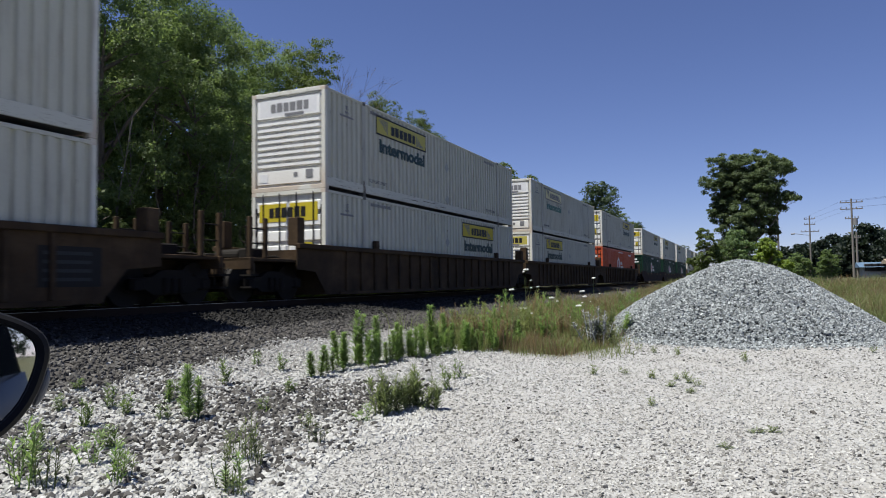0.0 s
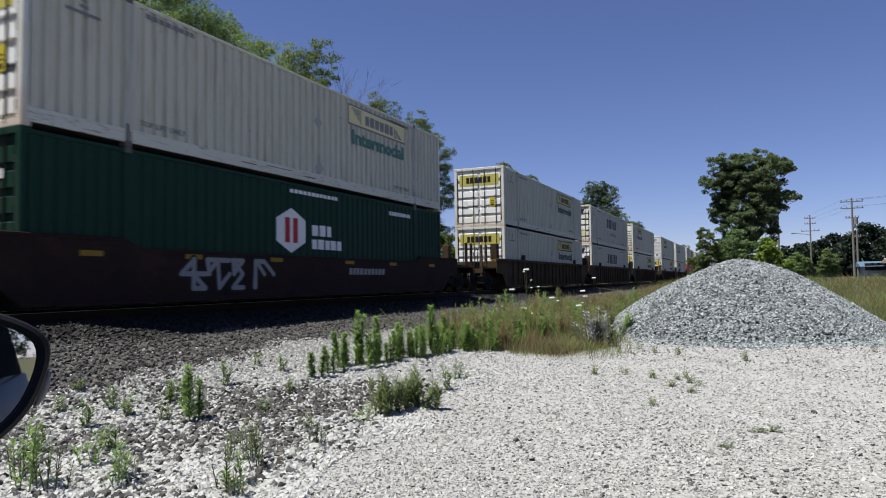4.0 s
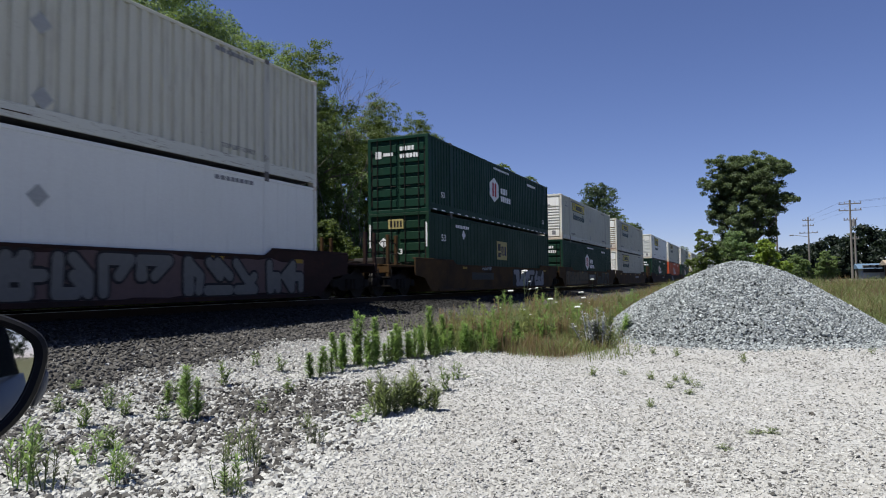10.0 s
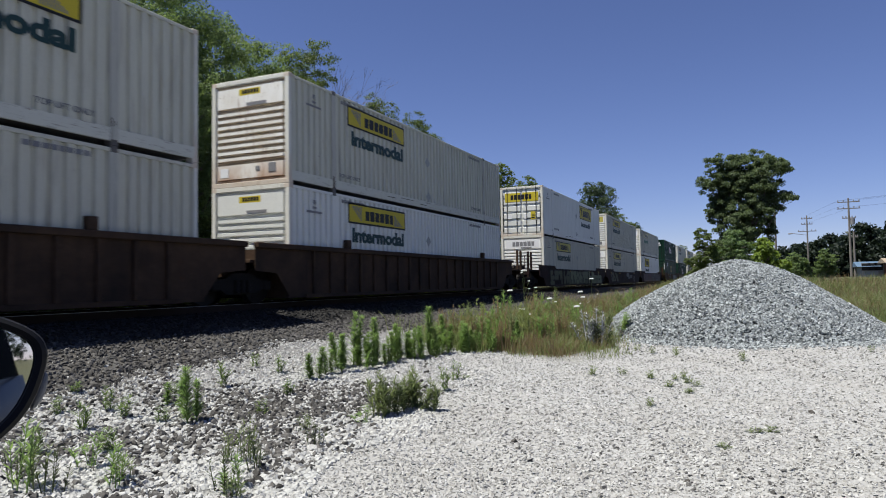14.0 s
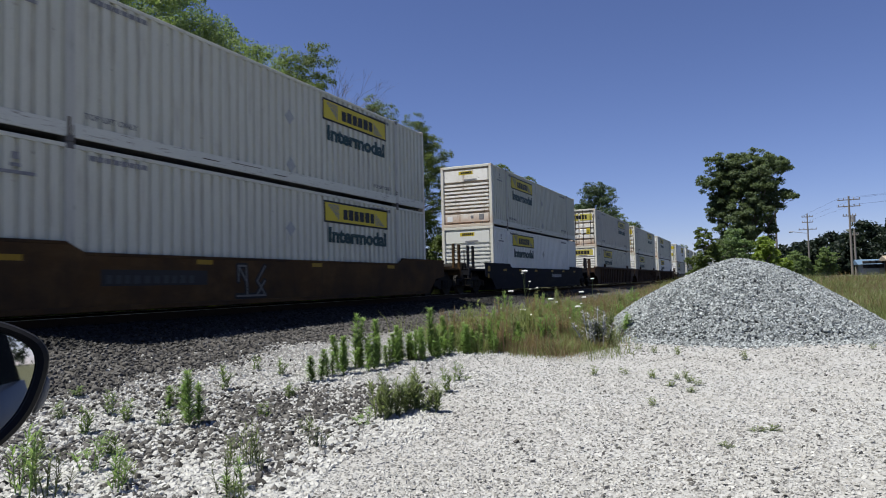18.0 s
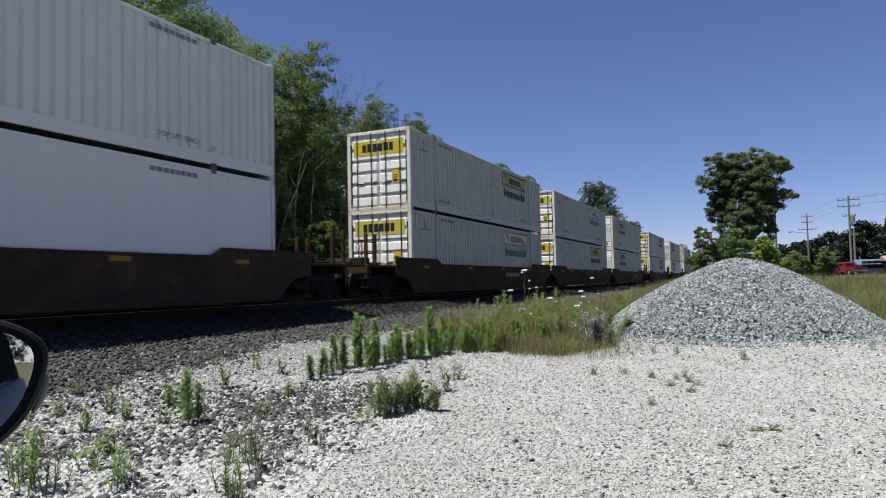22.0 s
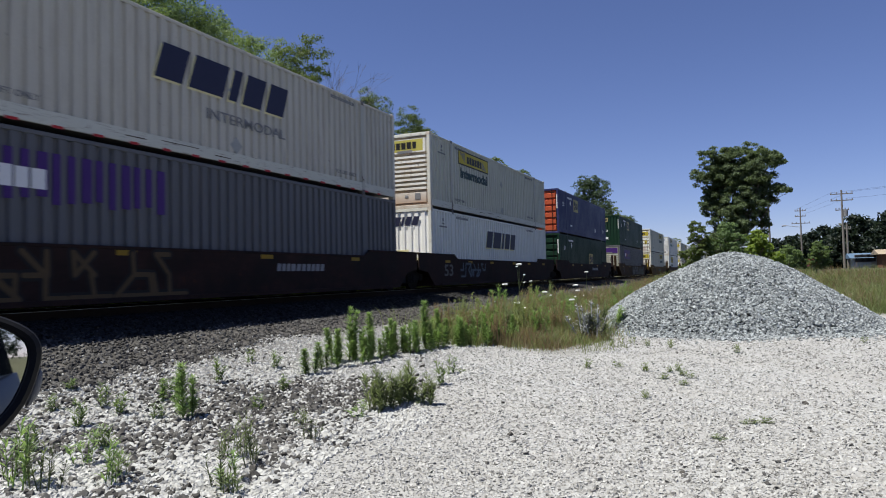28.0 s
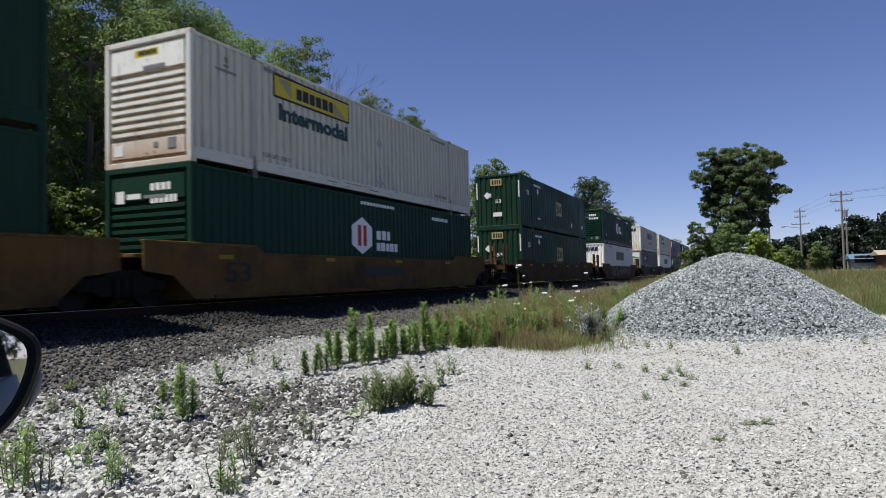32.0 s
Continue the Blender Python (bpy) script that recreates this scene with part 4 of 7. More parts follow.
def stroke(bm, p, q, half, x):
    """A round-ended bar from p to q, both (y, z), as one flat face at x."""
    d = Vector(q) - Vector(p)
    a0 = math.atan2(d.y, d.x)
    pts = [(p[0] + half * math.cos(a0 + math.pi / 2 + math.pi * i / 5), p[1] + half * math.sin(a0 + math.pi / 2 + math.pi * i / 5)) for i in range(6)]
    pts += [(q[0] + half * math.cos(a0 - math.pi / 2 + math.pi * i / 5), q[1] + half * math.sin(a0 - math.pi / 2 + math.pi * i / 5)) for i in range(6)]
    f = bm.faces.new([bm.verts.new((x, y, z)) for y, z in pts])
    f.normal_update()
    if f.normal.x < 0:
        f.normal_flip()


def graffiti(car, seed, y0, y1, z0, z1, x, fill, line, fat=0.13, ground=None):
    """Sprayed swirling strokes over a dark outline."""
    h = z1 - z0
    n = max(1, round((y1 - y0) / (0.95 * h)))
    step = (y1 - y0) / n
    half = fat * h
    rnd = random.Random(seed)
    paths = []
    for i in range(n):
        for _ in range(2):
            at, path = (rnd.randrange(3), rnd.randrange(3)), []
            for _ in range(4):
                path.append((y0 + step * i + half * 1.4 + (step - 2.2 * half) * at[0] / 2 + rnd.uniform(-0.05, 0.05) * h, z0 + half * 1.4 + (h - 2.8 * half) * at[1] / 2))
                at = rnd.choice([(u, v) for u in range(3) for v in range(3) if 1 <= abs(u - at[0]) + abs(v - at[1]) <= 2])
            paths.append(path)
    if ground is not None:
        bm = bmesh.new()
        k, top, low = 0, [], []
        for i in range(2 * n + 1):
            y = y0 - 0.1 + (y1 - y0 + 0.2) * i / (2 * n)
            top.append(bm.verts.new((x - 0.002, y, z1 + rnd.uniform(-0.12, 0.02) * h)))
            low.append(bm.verts.new((x - 0.002, y, z0 + rnd.uniform(-0.02, 0.12) * h)))
        for i in range(2 * n):
            bm.faces.new((low[i], low[i + 1], top[i + 1], top[i]))
        part("graffiti_ground", bm, GRAF[ground], car)
    for lay, grow, m, lift in (("graffiti_outline", 0.045 * h + 0.012, line, 0.0), ("graffiti", 0.0, fill, 0.014)):
        bm, k = bmesh.new(), 0
        for path in paths:
            for p, q in zip(path, path[1:]):
                stroke(bm, p, q, half + grow, x + lift + 0.00018 * k)
                k += 1
        part(lay, bm, GRAF[m], car, "spray-painted swirls" if grow == 0 else "")


# stack: stretches along the car, foot and top, paint of the strokes and of their outline
SPRAYED = {
    12: [(3.2, 6.2, 0.3, 1.05, 3, 6, 0.07)], 13: [(2.6, 5.2, 0.25, 1.05, 3, 5, 0.09)],
    16: [(0.4, 6.6, 0.18, 1.10, 4, 6, 0.13, 9), (9.8, 14.4, 0.22, 1.06, 6, 7, 0.12)], 17: [(9.3, 14.5, 0.18, 1.08, 3, 6, 0.13, 6), (5.0, 6.2, 0.96, 1.12, 3, 6, 0.1)],
    18: [(1.2, 7.3, 0.16, 1.08, 2, 5, 0.17, 8), (7.5, 15.3, 0.18, 1.09, 0, 6, 0.12, 8), (4.2, 5.6, 0.3, 0.9, 7, 6, 0.2)],
    19: [(1.1, 4.2, 0.3, 1.05, 7, 6, 0.08), (8.7, 10.3, 0.5, 1.06, 0, 5, 0.12), (12.7, 13.7, 0.24, 0.8, 0, 6, 0.06)],
    20: [(0.8, 5.4, 0.16, 1.08, 7, 6, 0.12), (5.4, 10.9, 0.16, 1.10, 1, 6, 0.14, 7)],
    25: [(5.8, 7.1, 0.25, 1.0, 0, 6, 0.03)], 26: [(11.2, 15.6, 0.45, 1.05, 0, 6, 0.03)],
    31: [(6.8, 11.0, 0.16, 1.08, 0, 6, 0.10, 6), (11.2, 15.4, 0.18, 1.05, 7, 5, 0.13)], 33: [(2.5, 5.4, 0.4, 1.0, 5, 6, 0.05)],
    34: [(0.4, 6.6, 0.16, 1.08, 9, 6, 0.05)], 35: [(3.0, 7.0, 0.16, 1.10, 7, 2, 0.12), (7.1, 13.4, 0.18, 1.08, 7, 2, 0.15)],
}


def well_car(kind, paint, pos, marks, tag, seed):
    """pos: 'first', 'middle', 'last' or 'single', counted from the trailing end of its car."""
    car = tagged(new("well_car"), tag, "rail car", "cars of the train")
    out = 1.40 if kind == "smooth" else 1.37
    for s in (-1, 1):
        part("side_plate", shared(("side_plate", kind, s, paint.name), (smooth_side if kind == "smooth" else ribbed_side)(s), paint), paint, car)
        if kind == "smooth":
            part("top_chord", shared(("top_chord", s, paint.name), lambda: boxes(*[(min(s * 1.30, s * 1.41), max(s * 1.30, s * 1.41), a, b, z - 0.05, z + 0.012) for a, b, z in ((-1.35, 1.96, 1.32), (2.3, 13.85, 1.14), (14.2, 17.5, 1.32))], bevel=0.01), paint), paint, car)
        else:
            part("top_chord", shared(("top_chord_box", s, paint.name), lambda: boxes((min(s * 1.31, s * 1.47), max(s * 1.31, s * 1.47), -1.4, 17.55, 1.34, 1.47), (min(s * 1.31, s * 1.45), max(s * 1.31, s * 1.45), 2.5, 2.72, 1.47, 1.72), (min(s * 1.31, s * 1.45), max(s * 1.31, s * 1.45), 13.4, 13.62, 1.47, 1.72), bevel=0.012), paint), paint, car)
            if paint is CAR_KHAKI:
                part("end_post", shared(("end_post", s, paint.name), lambda: boxes((min(s * 1.05, s * 1.38), max(s * 1.05, s * 1.38), -1.38, -1.08, 1.42, 2.15), bevel=0.015), paint), paint, car)
                part("end_post", shared(("end_post_b", s, paint.name), lambda: boxes((min(s * 1.05, s * 1.38), max(s * 1.05, s * 1.38), 17.2, 17.5, 1.42, 1.95), bevel=0.015), paint), paint, car)
            rib = shared(("rib", s, paint.name), lambda: boxes((min(s * 1.37, s * 1.44), max(s * 1.37, s * 1.44), -0.045, 0.045, 0.20, 1.34), bevel=0.008), paint)
            for i in range(19):
                part("rib", rib, paint, car).location = (0, 0.9 + i * 0.797, 0)
        part("bottom_chord", shared(("bottom_chord", s, kind, paint.name), lambda: boxes((min(s * 1.22, s * (out + 0.045)), max(s * 1.22, s * (out + 0.045)), 0.55, 15.6, 0.10, 0.20), bevel=0.01), paint), paint, car)
    cross = shared(("cross_member", paint.name), lambda: boxes((-1.35, 1.35, -0.15, 0.15, 0.10, 0.175)), paint)
    for i in range(7):
        part("cross_member", cross, paint, car).location = (0, 1.0 + i * 2.36, 0)
    for s in (-1, 1):
        e = 0.0 if s < 0 else C_LEN
        part("bulkhead", shared(("bulkhead", s, kind, paint.name), lambda: boxes((-1.36, 1.36, min(e + s * 0.06, e + s * 0.12), max(e + s * 0.06, e + s * 0.12), 0.12, 1.06 if kind == "smooth" else 1.38)), paint), paint, car)
    add_platform(car, -1, paint, pos in ("first", "single"))
    add_platform(car, 1, paint, pos in ("last", "single"))
    add_truck(car, -1.95 if pos in ("first", "single") else -1.575)
    if pos in ("last", "single"):
        add_truck(car, C_LEN + 1.95)
    if kind == "smooth":
        for y in ((1.0, 3.4, 6.1, 9.4, 12.0, 14.9), (0.7, 4.9, 9.0, 13.1), (2.9, 5.6, 11.3, 14.6))[seed % 3]:
            stencil(car, "reflector", [(0, 0.46, 0, 0.1)], SIDE, REFLECT, out, y, 0.98, "refl")
    if "plate" in marks:
        stencil(car, "number_plate", [(0, 2.6, 0, 0.30)], SIDE, BLACK, out, {17: 3.9, 25: 2.6}.get(seed, 7.0), 0.55, "npl")
        stencil(car, "number_band", word_bars(10, 2.2, 0.16, 0.6, 41), SIDE, GREY_INK_DARK, out + 0.004, {17: 4.0, 25: 2.7}.get(seed, 7.1), 0.59, "nbr")
    if "number" in marks:
        stencil(car, "number_band", word_bars(10, 2.1, 0.19, 0.35, 41), SIDE, GRAF[3], out, 9.6, 0.68, "nbr2", lean=0.15)
    if "initials" in marks:
        stencil(car, "lettering_band", word_bars(3, 1.7, 0.28, 0.3, 43), SIDE, GRAF[3] if seed == 16 else GRAF[0], out + 0.005, 7.2 if seed == 16 else 10.4, 0.58, "ini", lean=0.2)
    if "sign" in marks:
        stencil(car, "sign_plate", [(0, 2.6, 0, 0.40)], SIDE, BLACK, out, 6.85, 0.52, "sgn")
    if "53" in marks:
        write(car, "53", out + 0.002, 0.9, 0.46, 0.85, 0.46, SIDE, GRAF[0] if paint not in (CAR_YELLOW, CAR_TAN) else BLACK)
    if "dataplate" in marks:
        stencil(car, "data_plate", [(0, 1.1, 0, 0.8)], SIDE, GRAF[6], out, 0.55, 0.35, "dpl")
        stencil(car, "data_band", [(0.1, 0.95, 0.1 + 0.16 * i, 0.17 + 0.16 * i) for i in range(4)], SIDE, GREY_INK_DARK, out + 0.004, 0.55, 0.35, "dpb")
    if "dataplate" in marks:
        stencil(car, "data_plate", [(0, 1.2, 0, 0.7)], SIDE, GRAF[6], out, 15.0, 0.42, "dpl2")
        stencil(car, "data_band", [(0.1, 1.0, 0.1 + 0.15 * i, 0.16 + 0.15 * i) for i in range(4)], SIDE, GREY_INK_DARK, out + 0.004, 15.0, 0.42, "dpb2")
    if "end_patch" in marks:
        stencil(car, "yellow_patch", [(0.08, 0.36, 0, 0.24), (0.08, 0.22, -0.3, -0.1)], SIDE, REFLECT, out, -1.15, 0.95, "epy")
    for k, (y0, y1, z0, z1, fill, line, fat, *ground) in enumerate(SPRAYED.get(seed, ())):
        graffiti(car, seed * 7 + k, y0, y1, z0, z1, out + 0.004, fill, line, fat, *ground)
    if "word" in marks:
        write(car, "Hints", out + 0.022, 11.1, 0.17, 4.7, 0.90, SIDE, GRAF[1], 0.055)
    return car


# ---- the train ----
# stack: where its trailing end stands at the start, upper and lower container, well car
def stock():
    A = "white ribbed steel container with a yellow carrier plate"
    G = "weathered greyish-white ribbed container with a yellow carrier plate"
    D = "white container, rust-stained end wall, yellow carrier plate"
    N = "clean white smooth-sided container with a black-rimmed yellow plate"
    F = "white ribbed container with a faded carrier plate"
    H = "dark green ribbed container with a white six-sided badge"
    jb = jb_container
    kinds = {
        "old_nose": lambda: jb(WHITE_OLD, "louvres", "old", label=A), "old_doors": lambda: jb(WHITE_OLD, "doors", "old", label=A),
        "dull_nose": lambda: jb(WHITE_DULL, "louvres", "dull", label=G), "dull_doors": lambda: jb(WHITE_DULL, "doors", "dull", label=G),
        "rust_nose": lambda: jb(WHITE_OLD, "louvres", "old", SUNLIT_RUST_WHITE, D), "rust_doors": lambda: jb(WHITE_OLD, "doors", "old", SUNLIT_RUST_WHITE, D),
        "cream_nose": lambda: jb(CREAM, "louvres", "low", SUNLIT_RUST_WHITE, "cream-white weathered container with a rust-streaked end"),
        "cream_doors": lambda: jb(CREAM, "doors", "dull", SUNLIT_RUST_WHITE, "cream-white weathered container with rust-streaked doors"),
        "new_nose": lambda: jb(WHITE_NEW, "louvres", "new", label=N), "new_doors": lambda: jb(WHITE_NEW, "doors", "new", label=N),
        "clean_nose": lambda: jb(WHITE_NEW, "louvres", "old", label="clean white ribbed container with a bright yellow plate"),
        "rust_low": lambda: jb(WHITE_OLD, "louvres", "low", SUNLIT_RUST_WHITE, D), "low_nose": lambda: jb(WHITE_OLD, "louvres", "low", label=G),
        "faded_nose": lambda: jb(WHITE_DULL, "louvres", "faded", label=F), "faded_clean": lambda: jb(WHITE_NEW, "louvres", "faded", SUNLIT_WORN_END, F), "faded_doors": lambda: jb(WHITE_DULL, "doors", "faded", label=F),
        "sw_doors": lambda: sw_container(CREAM, "doors", True, "white ribbed container with a slanted navy word"),
        "sw_low_doors": lambda: sw_container(CREAM, "doors", False, "white ribbed container with a slanted navy word"),
        "sw_nose": lambda: sw_container(CREAM, "upright", True, "cream ribbed container with a slanted navy word, rusty end"),
        "sw_low_nose": lambda: sw_container(WHITE_NEW, "upright", False, "white ribbed container with a slanted navy word"),
        "hub_doors": lambda: hub_container(GREEN, "doors", H), "hub_nose": lambda: hub_container(GREEN, "louvres", H),
        "hub_orange": lambda: hub_container(ORANGE, "doors", "orange-red ribbed container with a white six-sided badge", False),
        "emp": lambda: emp_container(GREEN_E, "upright", "forest green smooth-sided container with a square cream plate"),
        "emp_doors": lambda: emp_container(GREEN_E, "doors", "forest green smooth-sided container with a square cream plate", 9.0, 0.9),
        "emp_mid": lambda: emp_container(GREEN_E, "doors", "forest green smooth-sided container with a square cream plate", 7.3, 1.30),
        "emp_far": lambda: emp_container(GREEN_E, "upright", "forest green smooth-sided container with a square cream plate", 4.66, 1.69),
        "emp_blue": lambda: emp_container(BLUE, "doors", "deep blue smooth-sided container with orange end and straw-coloured plate", 4.2, 1.7, ORANGE),
        "fx": lambda: fx_container("louvres", "pale grey ribbed container with a purple plate"),
        "fx_worn": lambda: fx_container("louvres", "pale grey ribbed container with peeling purple strips", True),
    }
    B, T, Y, M, V, K = CAR_BROWN, CAR_TAN, CAR_YELLOW, CAR_MAROON, CAR_BLUE, CAR_KHAKI
    rb, sm = "ribbed", "smooth"
    rows = [
        (171.2, "old_doors", "old_doors", rb, K, "middle", ""), (151.9, "old_nose", "hub_doors", sm, M, "first", ""),
        (132.6, "old_doors", "dull_nose", rb, K, "last", ""), (113.4, "old_nose", "hub_doors", sm, M, "middle", "number"), (94.8, "old_nose", "hub_doors", sm, M, "middle", ""),
        (75.8, "old_doors", "hub_doors", sm, M, "first", ""), (54.0, "old_doors", "hub_orange", rb, K, "last", ""),
        (35.0, "faded_nose", "low_nose", rb, K, "middle", ""), (15.58, "dull_nose", "old_doors", rb, K, "first", ""),
        (-7.75, "rust_nose", "old_doors", rb, K, "last", "dataplate"), (-27.2, "sw_doors", "sw_low_doors", rb, K, "middle", "dataplate"), (-46.5, "dull_doors", "dull_doors", rb, K, "first", ""),
        (-70.0, "faded_doors", "hub_doors", sm, M, "last", "number tag_near"), (-89.4, "old_nose", "hub_orange", sm, M, "middle", "tag_near"), (-108.1, "new_nose", "hub_doors", sm, M, "first", "number"),
        (-131.5, "rust_nose", "dull_nose", sm, T, "last", "number"), (-150.75, "old_nose", "hub_doors", sm, T, "middle", "initials sign"), (-170.2, "hub_doors", "emp_mid", sm, T, "first", "plate tag"),
        (-193.4, "faded_nose", "new_nose", sm, M, "last", "graffiti 53"), (-212.6, "low_nose", "dull_nose", sm, M, "middle", "initials 53"), (-231.8, "new_doors", "dull_nose", sm, M, "first", "word"),
        (-255.4, "rust_nose", "clean_nose", rb, B, "last", ""), (-274.7, "rust_doors", "dull_nose", rb, B, "middle", ""), (-294.2, "cream_doors", "low_nose", rb, B, "first", ""),
        (-317.3, "rust_nose", "clean_nose", sm, V, "single", "number end_patch"), (-340.6, "rust_doors", "old_doors", sm, T, "single", "plate tag"),
        (-363.9, "old_nose", "old_nose", sm, T, "last", "initials"), (-383.2, "faded_doors", "old_doors", sm, T, "middle", ""), (-402.5, "old_doors", "faded_doors", sm, T, "first", "number"),
        (-426.1, "faded_clean", "new_nose", sm, B, "single", ""), (-449.2, "rust_doors", "rust_doors", sm, Y, "single", "plate"),
        (-473.0, "emp_far", "fx", sm, T, "single", "graffiti 53"),
        (-496.4, "emp_blue", "emp_doors", sm, M, "last", "number"), (-515.9, "rust_low", "sw_low_nose", sm, M, "middle", "53 tag_near"), (-534.9, "sw_nose", "fx_worn", sm, M, "first", "number graffiti"),
        (-558.1, "hub_nose", "sw_low_nose", sm, T, "single", "graffiti"), (-581.4, "emp", "emp", sm, T, "single", ""),
        (-605.0, "rust_nose", "hub_nose", sm, Y, "last", "53 plate"), (-624.4, "emp", "emp_doors", sm, Y, "first", ""), (-647.8, "old_nose", "hub_doors", sm, M, "last", ""),
    ]
    made, moving = {}, []
    for i, (y, upper, lower, kind, paint, pos, marks) in enumerate(rows):
        tag = {"ribbed": ("khaki-brown" if paint is CAR_KHAKI else "red-brown") + " well car with ribbed steel sides", "smooth": {CAR_KHAKI: "khaki-brown", CAR_BROWN: "brown", CAR_TAN: "tan-brown", CAR_YELLOW: "yellow-brown", CAR_MAROON: "dark maroon", CAR_BLUE: "navy blue"}[paint] + " well car with smooth steel sides"}[kind]
        if i in SPRAYED:
            tag += ", sprayed with graffiti"
        mark = len(SPIN)
        moving.append((well_car(kind, paint, pos, marks.split(), tag, i), y, RAIL_Z))
        SPIN[mark:] = [(w, k, y + at) for w, k, at in SPIN[mark:]]
        for name, z in ((lower, WELL), (upper, WELL + C_H)):
            if name in made:
                c = copy_thing(made[name], Matrix())
            else:
                c = made[name] = kinds[name]()
            moving.append((c, y, RAIL_Z + z))
    return moving


TRAIN = stock()
# ---- trees ----
def leaf_cloud(rnd, centres, radii, per, size):
    """Quads strewn through clumps: vertices and faces."""
    n = len(centres) * per
    c = np.repeat(centres, per, 0) + rnd.normal(0, 1, (n, 3)) * np.repeat(radii, per)[:, None] * np.array((0.5, 0.5, 0.4))
    return leaf_quads(rnd, c, rnd.normal(0, 1, (n, 3)) + np.array((0, 0, 0.8)), size)


def leaf_quads(rnd, c, facing, size):
    """One pointed leaf at each place, turned to face the given way."""
    n = len(c)
    w = facing / np.linalg.norm(facing, axis=1)[:, None]
    u = np.cross(w, rnd.normal(0, 1, (n, 3)))
    u /= np.linalg.norm(u, axis=1)[:, None]
    v = np.cross(w, u)
    s = size * rnd.uniform(0.6, 1.3, (n, 1))
    a, b = u * s, v * s * 0.62
    verts = np.stack([c - a, c - b * 0.9 + a * 0.1, c + a, c + b], 1).reshape(-1, 3)
    return verts, np.arange(4 * n).reshape(n, 4)


def unit(v):
    return v / np.linalg.norm(v, axis=-1)[..., None]


def sprays(rnd, cen, big, n, spray, flare=0.0, deep=0.45, loose=0.6):
    """Leaf places and the ways they face, in sprays that stand out of each lobe of a crown."""
    share = big ** 2 / (big ** 2).sum()
    count = max(len(cen) * 4, round(3.4 * (big ** 2).sum() / spray ** 2))
    lobe = rnd.choice(len(cen), count, p=share)
    out = unit(rnd.normal(0, 1, (count, 3)) + np.array((0, 0, 0.35)))
    at = cen[lobe] + out * big[lobe][:, None] * rnd.uniform(deep, 1.05, (count, 1)) * np.array((1, 1, 0.85))
    at[:, 2] += flare * big[lobe] * (rnd.uniform(0, 1, count) < 0.12)
    wide = spray * rnd.uniform(0.55, 1.35, count)
    k = rnd.choice(count, n, p=wide ** 2 / (wide ** 2).sum())
    d = unit(rnd.normal(0, 1, (n, 3)) + out[k] * 0.5 + np.array((0, 0, 0.35)))
    r = wide[k][:, None] * rnd.uniform(0, 1, (n, 1)) ** 0.45
    place = at[k] + d * r * np.array((1.0, 1.0, 0.62))
    return place, d * 0.75 + out[k] * 0.35 + np.array((0, 0, 0.45)) + rnd.normal(0, loose, (n, 3))


def tree(name, seed, tall, wide, leaves, clumps, per, leaf, low=0.25, lean=0.0, label="", group="trees of the wood", shape=1.0, spray=None):
    """Trunk with limbs, and a crown of leafy sprays on lobes round the limb ends."""
    rnd = np.random.default_rng(seed)
    t = tagged(new(name), label or "leafy green deciduous tree", "tree", group)
    bm = bmesh.new()
    top = tall * 0.72
    bend = np.array((lean, rnd.uniform(-0.3, 0.3)))
    spine = [Vector((bend[0] * (k / 5) ** 2 + rnd.uniform(-0.1, 0.1) * (k > 0), bend[1] * (k / 5) ** 2, top * k / 5)) for k in range(6)]
    r = 0.016 * tall + 0.05
    for k in range(5):
        tube(bm, spine[k] - Vector((0, 0, 0.15 if k == 0 else 0)), spine[k + 1], r * (1 - k / 5.6), r * (1 - (k + 1) / 5.6), 8)
    for k in range(16):
        z = rnd.uniform(low, 0.95)
        a = rnd.uniform(0, math.tau)
        start = spine[0].lerp(spine[-1], z) if z < 0.99 else spine[-1]
        reach = wide * (0.45 + 0.6 * math.sin(math.pi * min(1, 0.25 + z * 0.75))) * rnd.uniform(0.5, 0.95)
        end = start + Vector((math.cos(a) * reach, math.sin(a) * reach, reach * rnd.uniform(0.25, 0.8)))
        mid = start.lerp(end, 0.5) + Vector((0, 0, reach * 0.08))
        tube(bm, start, mid, r * 0.30, r * 0.2, 6)
        tube(bm, mid, end, r * 0.2, r * 0.06, 6)
    part("trunk", bm, BARK, t)
    # lobes of foliage round the limbs
    u = (np.arange(clumps) + rnd.uniform(0, 1, clumps)) / clumps
    th = np.arange(clumps) * 2.4 + rnd.uniform(-0.6, 0.6, clumps)
    prof = np.sin(np.pi * np.clip(0.17 + 0.73 * u ** shape, 0, 1)) ** 0.8
    big = wide * rnd.uniform(0.26, 0.44, clumps) * (0.65 + 0.35 * prof)
    rad = np.maximum(wide * prof * rnd.uniform(0.55, 1.0, clumps) - big * 0.6, 0)
    h = tall * (low + (1 - low) * u) - big * 0.5
    cen = np.stack([np.cos(th) * rad + lean * u * u, np.sin(th) * rad, h], 1)
    c, w = sprays(rnd, cen, big, per, spray or max(0.16, 0.115 * wide), 0.35)
    v, f = leaf_quads(rnd, c, w, leaf)
    part("crown", raw_mesh("crown", v, f, leaves), leaves, t)
    return t


